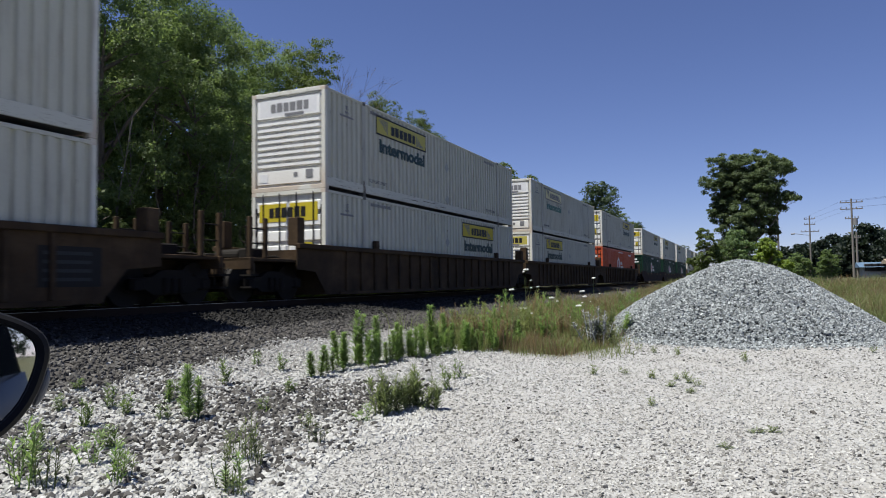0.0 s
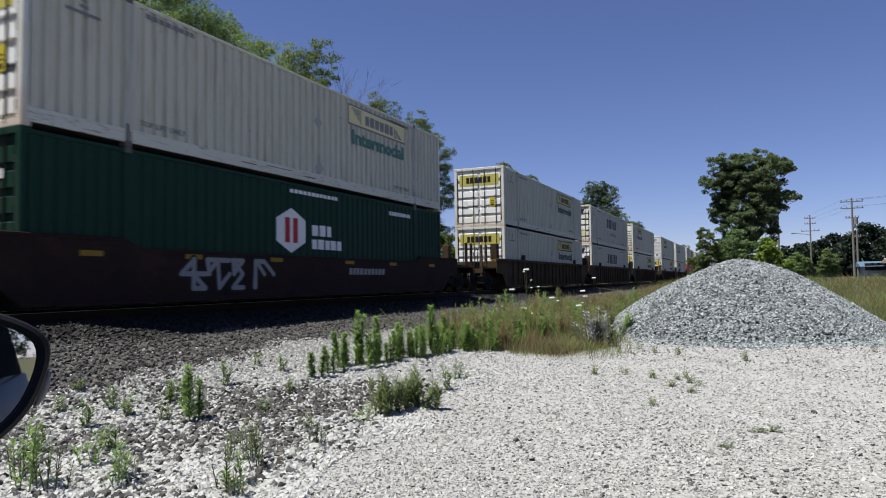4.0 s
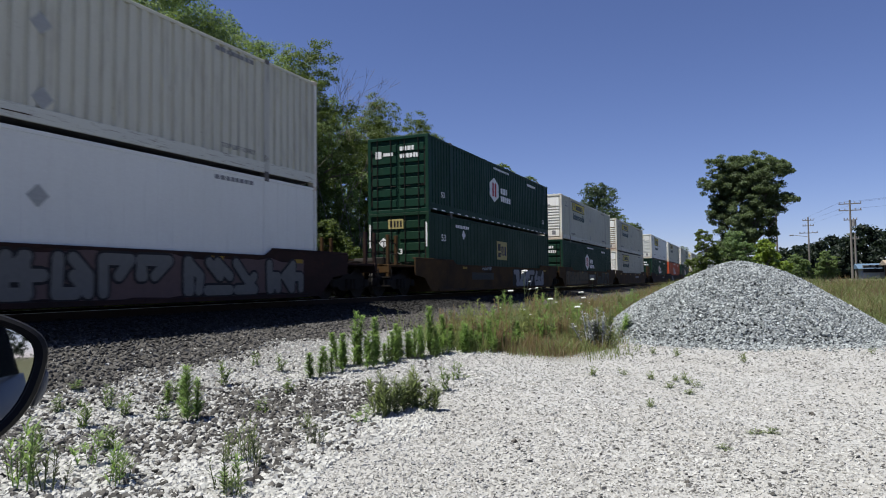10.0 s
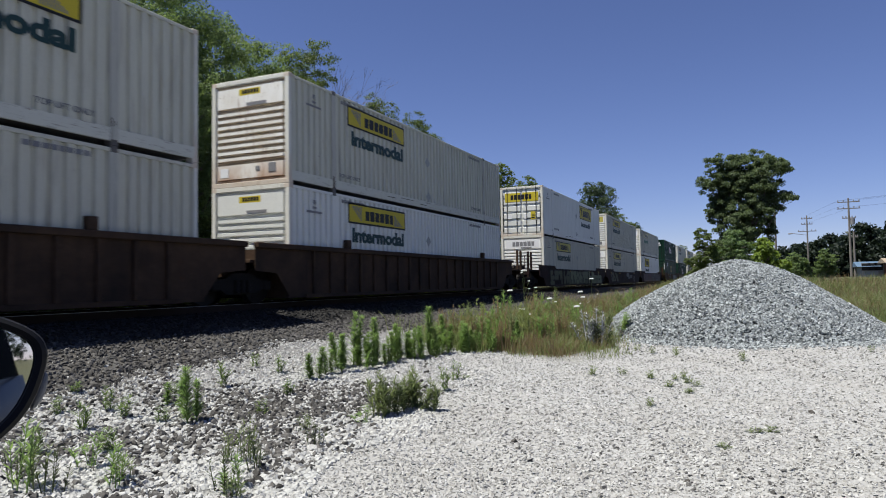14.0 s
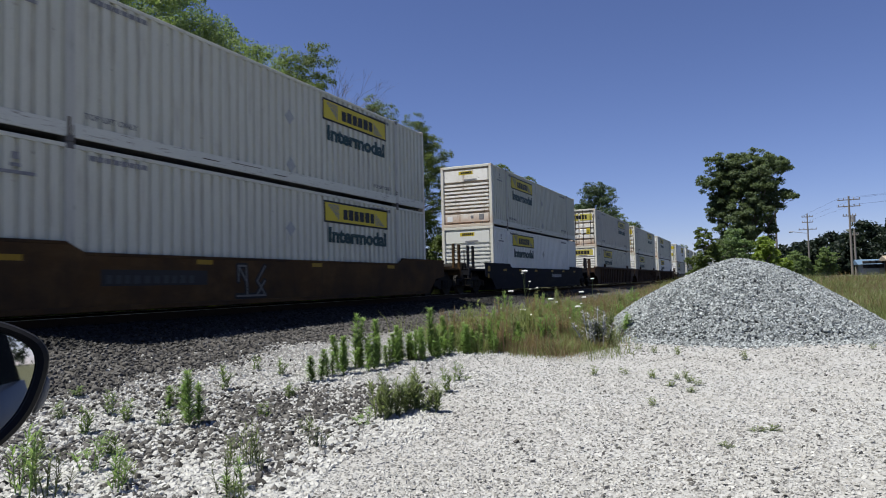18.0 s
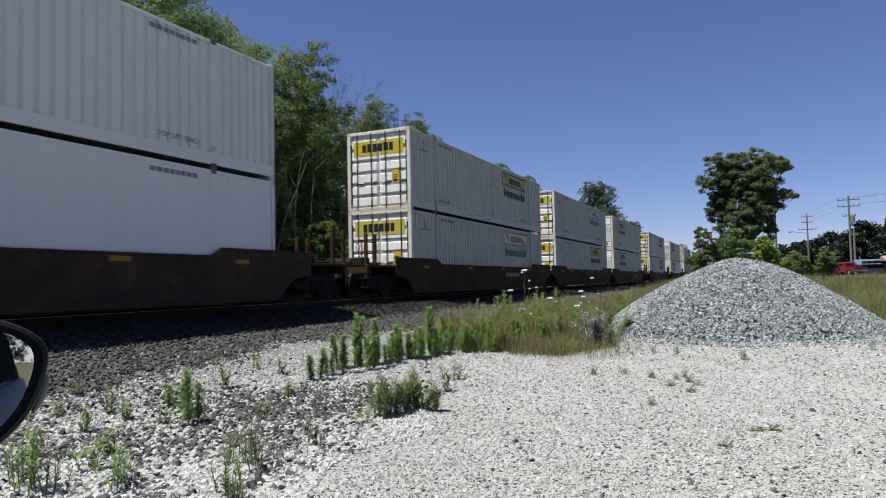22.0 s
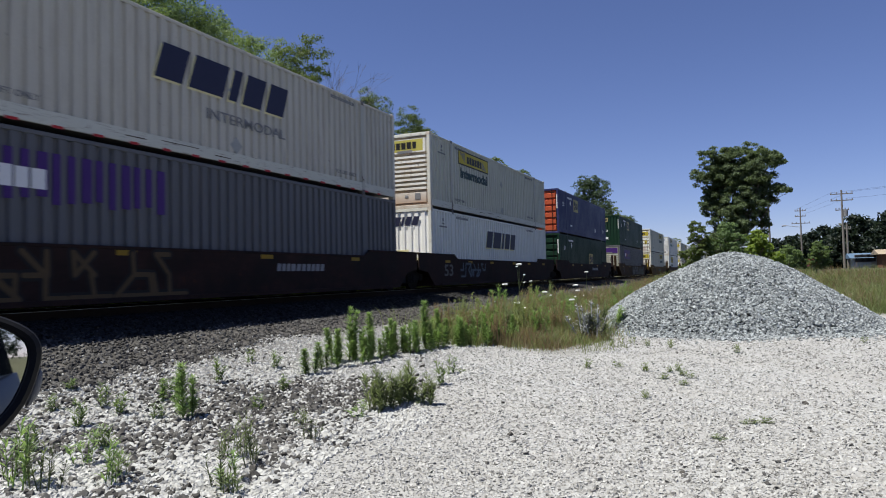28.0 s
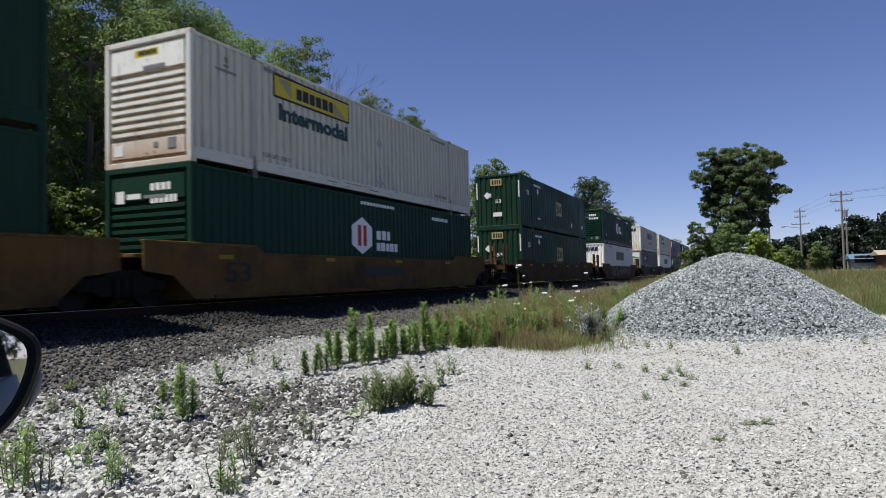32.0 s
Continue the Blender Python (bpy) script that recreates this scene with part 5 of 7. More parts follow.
def plant_wood():
    base = [tree("tree", 11, 13.6, 3.7, LEAVES, 38, 54000, 0.056, 0.06), tree("tree", 12, 12.8, 3.3, LEAVES, 34, 48000, 0.055, 0.08),
            tree("tree", 13, 13.0, 2.9, LEAVES_B, 34, 42000, 0.058, 0.12, label="fresh green young tree at the wood's edge", spray=0.36), tree("tree", 14, 14.4, 3.6, LEAVES_D, 38, 50000, 0.058, 0.06, label="dark green dense tree"),
            tree("tree", 15, 13.8, 3.8, LEAVES_D, 34, 15000, 0.12, 0.05, label="dark green tree deep in the wood")]
    # x, y, kind, scale
    front = [(-22.0, 12.5, 0, 1.03), (-20.9, 16.6, 1, 1.04), (-23.6, 16.8, 3, 1.04), (-22.4, 20.4, 0, 1.06), (-20.6, 20.8, 1, 0.92), (-24.0, 23.2, 3, 1.02),
             (-22.8, 27.6, 1, 1.02), (-21.2, 29.6, 2, 1.03), (-24.0, 30.6, 0, 0.98), (-22.6, 39.2, 2, 1.0), (-23.5, 41.5, 2, 0.92), (-22.4, 45.0, 2, 1.0), (-24.6, 50.0, 2, 1.0)]
    back = [(-28.5, 14, 4, 1.05), (-29, 20, 4, 1.05), (-28.4, 26, 4, 1.02), (-29, 33, 4, 0.98), (-29.5, 40, 4, 0.84), (-24.0, 34.4, 4, 0.83), (-25.5, 43.5, 4, 0.84), (-25.5, 38.8, 4, 0.84), (-21.5, 8.0, 3, 1.0), (-27, 8.5, 4, 1.0), (-22, 3.0, 1, 1.0), (-22, -4.0, 4, 1.0), (-34, 18, 4, 1.1), (-34, 27, 4, 1.1), (-34, 36, 4, 1.0)]
    spots = [(x, y, k, s, 67 * i) for i, (x, y, k, s) in enumerate(front + back)]
    used = set()
    for x, y, k, s, turn in spots:
        m = pose(x, y, float(height(x, y)) - 0.05, 0, 0, turn)
        if k in used:
            o = copy_thing(base[k], m)
        else:
            o = base[k]
            o.matrix_basis = m
            used.add(k)
        o.scale = (s, s, s)


plant_wood()


def undergrowth():
    """Shrubs along the foot of the wood."""
    a = tree("shrub", 51, 3.0, 1.5, LEAVES_B, 16, 8200, 0.07, 0.04, label="leafy shrub at the foot of the wood", group="undergrowth of the wood")
    b = tree("shrub", 52, 2.4, 1.3, LEAVES_Y, 14, 6600, 0.065, 0.04, label="pale green shrub at the foot of the wood", group="undergrowth of the wood")
    rnd = random.Random(17)
    for i in range(30):
        x, y = -17.2 - 1.5 * rnd.random(), 9.0 + 1.5 * i + rnd.uniform(-0.5, 0.5)
        o = (a, b)[i % 3 == 1]
        s = rnd.uniform(0.75, 1.35)
        m = pose(x, y, float(height(x, y)) - 0.05, 0, 0, rnd.uniform(0, 360))
        if i > 1:
            o = copy_thing(o, m)
        o.matrix_basis = m
        o.scale = (s, s, s)


undergrowth()


def bare_stems():
    """Thin pale trunks leaning in the wood's edge."""
    rnd = random.Random(23)
    for i in range(24):
        t = tagged(new("sapling"), "thin pale bare sapling in the wood's edge", "sapling", "saplings of the wood")
        t.location = (-18.9 - rnd.random() * 0.8, 13.0 + i * 0.9 + rnd.uniform(-0.6, 0.6), 0.9)
        bm = bmesh.new()
        p = Vector((0, 0, -0.2))
        d = Vector((rnd.uniform(-0.1, 0.1), rnd.uniform(-0.45, 0.35), 1.0))
        r = rnd.uniform(0.03, 0.06)
        for k in range(5):
            q = p + d * 1.25
            tube(bm, p, q, r, r * 0.8, 6)
            e = Vector((rnd.uniform(-0.5, 0.5), rnd.uniform(-0.7, 0.7), 0.6))
            tube(bm, q, q + e * rnd.uniform(0.7, 1.5), r * 0.5, r * 0.2, 5)
            p, r = q, r * 0.8
            d += Vector((rnd.uniform(-0.12, 0.12), rnd.uniform(-0.15, 0.15), 0))
        part("trunk", bm, BARK_PALE, t)


bare_stems()


def dead_tree():
    """Bare branching tree at the wood's edge."""
    rnd = random.Random(5)
    t = tagged(new("tree"), "bare grey leafless tree at the wood's edge", "tree", "trees of the wood")
    t.location = (-23.2, 35.6, 0.9)
    bm = bmesh.new()

    def grow(p, d, r, n):
        q = p + d
        tube(bm, p, q, r, r * 0.7, 4)
        if n:
            for _ in range(3):
                e = (d * rnd.uniform(0.52, 0.82))
                e.rotate(Euler((rnd.uniform(-0.6, 0.6), rnd.uniform(-0.6, 0.6), rnd.uniform(-0.6, 0.6))))
                grow(q, e, r * 0.64, n - 1)
    grow(Vector((0, 0, -0.1)), Vector((0, 0, 3.9)), 0.075, 6)
    part("trunk", bm, BARK, t)


dead_tree()


def far_trees():
    """Trees along the track further off, the lone tree behind the pile and its bushes."""
    d = [tree("tree", 21, 15.6, 5.2, LEAVES_K, 40, 34000, 0.13, 0.08, label="dark round-crowned tree beside the track", spray=0.5, group="trees along the track"),
         tree("tree", 22, 13.0, 4.6, LEAVES_B, 34, 28000, 0.13, 0.08, label="fresh green tree beside the track", group="trees along the track")]
    d.append(tree("tree", 23, 14.6, 4.4, LEAVES_K, 34, 26000, 0.13, 0.06, label="dark shaded tree beside the track", group="trees along the track"))
    for o, x, y, s in ((d[2], -27, 132, 1.0), (d[0], -21.5, 106, 1.0), (d[1], -22, 128, 1.0)):
        o.matrix_basis = pose(x, y, 0.9)
        o.scale = (s, s, s)
    for k, x, y, s in ((1, -22.5, 72, 0.92), (1, -22, 88, 0.82), (0, -22.5, 150, 0.8), (1, -22.5, 172, 0.8), (0, -26, 118, 0.9), (1, -22, 61.5, 0.90), (0, -30, 190, 0.9), (1, -18, 215, 0.8), (0, -8, 250, 0.9)):
        o = copy_thing(d[k], pose(x, y, 0.9, 0, 0, 50 * k + y))
        o.scale = (s, s, s)


far_trees()


def lone_tree():
    rnd = np.random.default_rng(31)
    t = tagged(new("tree"), "tall cottonwood with an uneven open crown", "tree", "trees behind the pile")
    t.location = (-0.15, 58, 0.65)
    # lobes of the crown: across, up, radius, fullness
    lobes = [(1.06, 9.3, 1.30, 1), (2.4, 9.05, 0.88, 1), (-1.44, 9.3, 1.15, 1), (-2.36, 7.9, 1.0, 1), (-0.13, 8.2, 1.35, 1), (1.65, 7.6, 1.0, 1), (3.1, 6.75, 0.5, 0.9), (2.1, 5.9, 0.5, 0.8),
             (-1.2, 6.9, 1.05, 0.9), (0.46, 6.5, 1.05, 0.9), (-2.1, 5.6, 0.85, 0.6), (1.35, 5.05, 0.8, 0.7), (1.85, 4.1, 0.5, 0.6), (-0.33, 5.2, 1.25, 0.75), (-1.3, 3.9, 1.0, 0.6), (0.3, 3.9, 1.1, 0.65), (-0.5, 2.6, 1.2, 0.6), (1.2, 3.0, 0.8, 0.6), (-1.7, 2.6, 0.9, 0.6), (0.5, 1.6, 1.0, 0.6), (-1.0, 1.4, 1.0, 0.6), (0.5, 7.4, 1.3, 1), (-0.9, 8.2, 1.2, 1), (1.3, 8.5, 1.2, 1), (-0.2, 9.6, 1.0, 1), (-1.7, 7.0, 0.9, 0.9), (-1.5, 5.9, 1.1, 1), (1.0, 5.8, 1.1, 0.9), (0.0, 4.6, 1.2, 0.9), (1.9, 7.0, 0.9, 1)]
    cen = np.array([(x, rnd.uniform(-0.9, 0.9), z) for x, z, r, k in lobes])
    big = np.array([r for _, _, r, _ in lobes])
    c, w = sprays(rnd, cen, big * np.array([0.86 + 0.36 * k for *_, k in lobes]), 110000, 0.36, 0.15, 0.15, 1.0)
    v, f = leaf_quads(rnd, c, w, 0.080)
    bm = bmesh.new()
    fork = Vector((-0.35, 0, 2.6))
    tube(bm, (-0.2, 0, -0.2), fork, 0.2, 0.13, 8)
    for c in cen:
        c = Vector(c)
        mid = fork.lerp(c, 0.5) + Vector((rnd.uniform(-0.25, 0.25), rnd.uniform(-0.2, 0.2), -0.25))
        tube(bm, fork, mid, 0.065, 0.045, 6)
        tube(bm, mid, c, 0.045, 0.015, 6)
        for _ in range(5):
            e = c + Vector((rnd.uniform(-0.9, 0.9), rnd.uniform(-0.6, 0.6), rnd.uniform(-0.5, 0.8)))
            tube(bm, mid.lerp(c, rnd.uniform(0.2, 1.0)), e, 0.025, 0.008, 5)
    for _ in range(26):
        p = Vector((rnd.uniform(-2.0, 1.0), rnd.uniform(-0.5, 0.5), rnd.uniform(1.0, 3.6)))
        tube(bm, p, p + Vector((rnd.uniform(-0.5, 0.5), rnd.uniform(-0.3, 0.3), rnd.uniform(0.8, 2.0))), 0.03, 0.01, 5)
    part("trunk", bm, BARK, t)
    part("crown", raw_mesh("crown", v, f, LEAVES_C), LEAVES_C, t)
    for x, y, s in ((9.1, 100, 3.7), (6.6, 118, 4.0), (8.2, 126, 3.4), (2.6, 96, 3.2)):
        o = tree("shrub", 300 + int(x), s, s * 0.50, LEAVES, 18, 6500, 0.12, 0.03, 0.0, "green bushy shrub before the far woods", "shrubs behind the pile")
        o.matrix_basis = pose(x, y, float(height(x, y)) - 0.05)
    for x, y, tall, wide, m, seed, lab in ((-2.6, 47, 4.0, 1.3, LEAVES_B, 34, "fresh green bushy shrub"), (1.0, 41, 3.15, 1.2, LEAVES_Y, 35, "bright yellow-green shrub behind the gravel pile"),
                                           (-0.9, 50, 3.9, 1.7, LEAVES_D, 36, "dull green undergrowth shrub"), (0.9, 50, 2.7, 1.3, LEAVES_D, 37, "dull green undergrowth shrub")):
        s = tree("shrub", seed, tall, wide, m, 18, 9000, 0.075, 0.03, 0.0, lab, "shrubs behind the pile")
        s.matrix_basis = pose(x, y, float(height(x, y)) - 0.05)


lone_tree()


def tree_line():
    """Far woods behind the field, and behind the camera."""
    rnd = np.random.default_rng(44)
    cen, rad = [], []
    for i in range(120):
        a = radians(2.6 + i * 0.72 if i < 60 else 46 + (i - 60) * 1.8)
        r = 172 + 12 * math.sin(i * 1.7)
        x, y = r * math.sin(a), r * math.cos(a)
        h = 7.0 + 0.42 * min(i, 11) + 0.8 * math.sin(i * 1.9) + rnd.uniform(-0.5, 0.5)
        for _ in range(90 if i < 24 else 30):
            u, th = rnd.uniform(0.02, 1), rnd.uniform(0, math.tau)
            k = 4.4 * math.sin(math.pi * (0.2 + 0.75 * u)) * rnd.uniform(0.5, 1)
            cen.append((x + k * math.cos(th), y + k * math.sin(th), 0.8 + h * u))
            rad.append(1.0)
    v, f = leaf_cloud(rnd, np.array(cen), np.array(rad), 22, 0.44)
    tagged(new("far_woods", raw_mesh("far_woods", v, f, LEAVES_W)), "dark green woods beyond the field", "woods", kind="stuff")


tree_line()


# ---- gravel pile ----
PILE_X, PILE_Y, PILE_R, PILE_H = -0.27, 17.7, 3.4, 1.69


def pile_height(x, y):
    """A heap with nearly straight flanks and a thin skirt."""
    dx, dy = x - PILE_X, y - PILE_Y
    a = np.arctan2(dy, dx)
    r = np.hypot(dx, dy) / (3.30 - 0.09 * np.cos(a) + 0.05 * np.sin(a) + 0.06 * np.sin(3 * a + 0.6) + 0.05 * np.sin(7 * a))
    h = PILE_H * (1 - r ** 1.5) + 0.05 * wave(x, y, 1.9, 3.0) * (r < 0.95)
    return np.where(r < 1.0, h, np.where(r < 1.15, -0.02 * (r - 1.0) / 0.15, -0.3))


def stones(rnd, pos, size, squash=0.7, skew=0.36, many=False):
    """Angular broken stones at pos: skewed blocks."""
    base = np.array([(x, y, z) for x in (-0.74, 0.74) for y in (-0.74, 0.74) for z in (-0.7, 0.7)])
    faces = np.array([(0, 1, 3), (0, 3, 2), (4, 6, 7), (4, 7, 5), (0, 4, 5), (0, 5, 1), (2, 3, 7), (2, 7, 6), (1, 5, 7), (1, 7, 3)])
    if many:                                            # twenty-sided, for stones seen near
        g = (1 + 5 ** 0.5) / 2
        base = np.array([(a, b * g, 0) for a in (-1, 1) for b in (-1, 1)] + [(0, a, b * g) for a in (-1, 1) for b in (-1, 1)] + [(b * g, 0, a) for a in (-1, 1) for b in (-1, 1)]) / 1.9
        faces = np.array([(i, j, k) for i in range(12) for j in range(i + 1, 12) for k in range(j + 1, 12) if max(np.linalg.norm(base[p] - base[q]) for p, q in ((i, j), (j, k), (i, k))) < 1.1])
        out = np.einsum("ij,ij->i", np.cross(base[faces[:, 1]] - base[faces[:, 0]], base[faces[:, 2]] - base[faces[:, 0]]), base[faces].mean(1))
        faces[out < 0] = faces[out < 0][:, ::-1]
    n = len(pos)
    v = base[None] + rnd.uniform(-skew, skew, (n, len(base), 3))
    v *= np.array((1, 0.78, squash))[None, None] * size[:, None, None]
    q = rnd.normal(0, 1, (n, 3))
    q[:, 2] += 1.2
    q /= np.linalg.norm(q, axis=1)[:, None]
    a = rnd.uniform(0, math.tau, n)
    t = np.stack([np.cos(a), np.sin(a), np.zeros(n)], 1)
    u = t - q * (t * q).sum(1)[:, None]
    u /= np.linalg.norm(u, axis=1)[:, None]
    w = np.cross(q, u)
    v = v[..., 0:1] * u[:, None] + v[..., 1:2] * w[:, None] + v[..., 2:3] * q[:, None]
    v += pos[:, None]
    return v.reshape(-1, 3), (faces[None] + len(base) * np.arange(n)[:, None, None]).reshape(-1, 3)


PILE_STONE = stone_mat("blue_grey_crushed_stone", (0.42, 0.452, 0.460), (0.095, 0.104, 0.108))


def build_pile():
    rnd = np.random.default_rng(3)
    # dark mound skin: shade of the gaps between stones put into its colour
    under = plain("stone_gap_shade", (0.06, 0.064, 0.067), 0.95, 0.0, 0.5, 30.0)
    pile = tagged(new("gravel_pile"), "heap of blue-grey crushed stone on the lot", "pile")
    pile.location = (PILE_X, PILE_Y, 0)
    g = np.linspace(-4.3, 4.3, 60)
    X, Y = np.meshgrid(g, g)
    Z = np.maximum(pile_height(X + PILE_X, Y + PILE_Y) - 0.03, -0.25)
    i = np.arange(3600).reshape(60, 60)
    q = np.stack([i[:-1, :-1], i[:-1, 1:], i[1:, 1:], i[1:, :-1]], -1).reshape(-1, 4)
    part("mound", raw_mesh("mound", np.stack([X, Y, Z], -1).reshape(-1, 3), q, under, True), under, pile)
    n = 84000
    x, y = rnd.uniform(-4.0, 4.0, n), rnd.uniform(-4.0, 4.0, n)
    z = pile_height(x + PILE_X, y + PILE_Y)
    ok = (z > 0.0) | ((z > -0.019) & (rnd.uniform(0, 1, n) < 0.5))
    sx, sy = x[ok], y[ok]
    s = rnd.uniform(0.017, 0.038, len(sx))
    p = np.stack([sx, sy, z[ok] + 0.2 * s], 1)
    k = 1500                                         # stones rolled out on the lot
    a, d = rnd.uniform(-2.3, -0.5, k), 3.0 + np.abs(rnd.normal(0, 0.55, k))
    qx, qy, qs = np.cos(a) * d, np.sin(a) * d, rnd.uniform(0.016, 0.036, k)
    p = np.concatenate([p, np.stack([qx, qy, height(qx + PILE_X, qy + PILE_Y) + 0.2 * qs], 1)])
    s = np.concatenate([s, qs])
    v, f = stones(rnd, p, s)
    o = part("crushed_stone", raw_mesh("crushed_stone", v, f, PILE_STONE), PILE_STONE, pile)
    tagged(o, kind="stuff")


build_pile()


# ---- loose stone ----
def spread(rnd, n, near, far, left=-61, right=12):
    """Places on the ground strewn evenly by bearing, denser near the lot's edge: x and y."""
    a = np.radians(rnd.uniform(left, right, n))
    d = near * (far / near) ** rnd.uniform(0, 1, n)
    return np.sin(a) * d, np.cos(a) * d


LIME_STONE = stone_mat("white_limestone", (0.49, 0.492, 0.480), (0.335, 0.330, 0.315))
LIME_FINE = stone_mat("limestone_chips", (0.47, 0.469, 0.46), (0.27, 0.262, 0.245))
GREY_CHIP = stone_mat("grey_stone_chips", (0.27, 0.262, 0.25), (0.085, 0.082, 0.078))
# grimy ballast tones that also carry the train's shadow in their colour
SOOT_SHADE_STONE = stone_mat("sooty_ballast", (0.014, 0.013, 0.012), (0.004, 0.004, 0.0035), 0.8, 0.6)
OILY_SHADE_STONE = stone_mat("oily_ballast", (0.036, 0.034, 0.031), (0.008, 0.0075, 0.007), 0.75, 0.6)
BALLAST_STONE = stone_mat("grey_ballast", (0.150, 0.143, 0.135), (0.024, 0.022, 0.020), 0.85, 0.6)


def scatter():
    rnd = np.random.default_rng(9)
    # chips of the lot
    x, y = spread(rnd, 100000, 2.6, 20, -50, 14)
    b, g = ballast_share(x, y), grass_share(x, y)
    ok = (rnd.uniform(0, 1, len(x)) > b * 1.6) & (g < 0.6) & (np.hypot(x - PILE_X, y - PILE_Y) > PILE_R * 0.93)
    x, y = x[ok], y[ok]
    s = 0.0055 + 0.011 * rnd.uniform(0, 1, len(x)) ** 3 + 0.0005 * np.hypot(x, y)
    v, f = stones(rnd, np.stack([x, y, height(x, y) + 0.1 * s], 1), s, 0.5, 0.3)
    tagged(new("gravel_chips", raw_mesh("gravel_chips", v, f, LIME_FINE)), "white limestone chips on the lot", "gravel", kind="stuff")
    # grey bits among the chips
    x, y = spread(rnd, 6500, 2.6, 20, -42, 14)
    ok = (x > lot_edge(y)) & (grass_share(x, y) < 0.5) & (np.hypot(x - PILE_X, y - PILE_Y) > PILE_R) & (rnd.uniform(0, 1, len(x)) < 0.45 + 0.5 * wave(x, y, 0.9, 6.0))
    x, y = x[ok], y[ok]
    s = 0.007 + 0.013 * rnd.uniform(0, 1, len(x)) ** 3 + 0.0004 * np.hypot(x, y)
    v, f = stones(rnd, np.stack([x, y, height(x, y) + 0.25 * s], 1), s, 0.6, 0.36)
    tagged(new("grey_chips", raw_mesh("grey_chips", v, f, GREY_CHIP)), "grey stone chips strewn on the pale lot", "gravel", kind="stuff")
    # coarse white stones among the ballast
    x, y = spread(rnd, 92000, 2.6, 14, -64, -8)
    b, g = ballast_share(x, y), grass_share(x, y)
    ok = (rnd.uniform(0, 1, len(x)) < np.clip(0.95 - b * 0.95, 0.03, 1)) & (x > -8.4) & (x < lot_edge(y) + 0.35 + 0.4 * wave(x, y, 1.5)) & (g < 0.8)
    x, y = x[ok], y[ok]
    s = 0.010 + 0.019 * rnd.uniform(0, 1, len(x)) ** 1.8
    v, f = stones(rnd, np.stack([x, y, height(x, y) + 0.3 * s], 1), s, 0.75, 0.38, True)
    tagged(new("limestone_pieces", raw_mesh("limestone_pieces", v, f, LIME_STONE)), "coarse white limestone pieces beside the ballast", "gravel", kind="stuff")
    # ballast, near the track darkened with oil, soot and the train's painted shade
    x, y = spread(rnd, 105000, 2.6, 42, -66, -6)
    b = ballast_share(x, y)
    d = np.abs(x - TRACK_X)
    ok = (rnd.uniform(0, 1, len(x)) < b * 1.1 - 0.05) & (x > -13.6) & (np.abs(d - 0.755) > 0.1)
    x, y, d = x[ok], y[ok], d[ok]
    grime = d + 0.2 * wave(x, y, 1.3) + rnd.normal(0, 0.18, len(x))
    oily_shade, sooty_shade = (grime < 3.25) & (grime >= 2.55), grime < 2.55
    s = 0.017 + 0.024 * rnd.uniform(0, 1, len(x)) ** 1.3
    for pick, mat, name, lab in ((grime >= 3.25, BALLAST_STONE, "track_ballast", "dark grey angular track ballast"), (oily_shade, OILY_SHADE_STONE, "oily_ballast", "oil-stained ballast beside the rails, the train's shade in its colour"),
                                 (sooty_shade, SOOT_SHADE_STONE, "sooty_ballast", "sooty ballast by the rails, blackened with the train's shade")):
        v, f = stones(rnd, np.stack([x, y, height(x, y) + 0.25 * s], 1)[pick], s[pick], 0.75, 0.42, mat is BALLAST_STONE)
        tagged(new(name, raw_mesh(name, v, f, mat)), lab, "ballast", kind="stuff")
    # a few single dark stones on the lot
    dark = plain("dark_pebble", (0.07, 0.065, 0.06), 0.8)
    for x, y, s in ((-1.78, 5.27, 0.028), (-3.0, 4.0, 0.035), (-0.4, 4.6, 0.02), (0.5, 7.4, 0.03), (-2.3, 6.6, 0.022), (-0.9, 6.0, 0.018)):
        v, f = stones(rnd, np.array([(0, 0, 0.3 * s)]), np.array([s]), 0.8)
        o = tagged(new("stone", raw_mesh("stone", v, f, dark)), "dark loose stone lying on the pale gravel", "stone", "stones on the lot")
        o.location = (x, y, float(height(x, y)))


scatter()

# ---- weeds and grass ----
WEED = leaf_mat("weed_green", (0.24, 0.345, 0.125), (0.125, 0.205, 0.07), 0.5)
WEED_MID = leaf_mat("weed_dull_green", (0.19, 0.255, 0.105), (0.09, 0.135, 0.055), 0.45)
WEED_GREY = leaf_mat("weed_grey_green", (0.225, 0.270, 0.143), (0.105, 0.135, 0.064), 0.5)
GRASS = leaf_mat("grass_green", (0.265, 0.300, 0.130), (0.115, 0.150, 0.055), 0.45)
STRAW = leaf_mat("dry_grass", (0.30, 0.225, 0.135), (0.15, 0.105, 0.065), 0.4)
LILAC = stone_mat("lilac_bloom", (0.52, 0.52, 0.54), (0.06, 0.075, 0.045), 0.7)
WEED_DARK = leaf_mat("weed_dark_green", (0.10, 0.125, 0.06), (0.04, 0.055, 0.025), 0.35)
PETAL = plain("white_bloom", (0.75, 0.75, 0.72), 0.6, 0.0, 0.15)


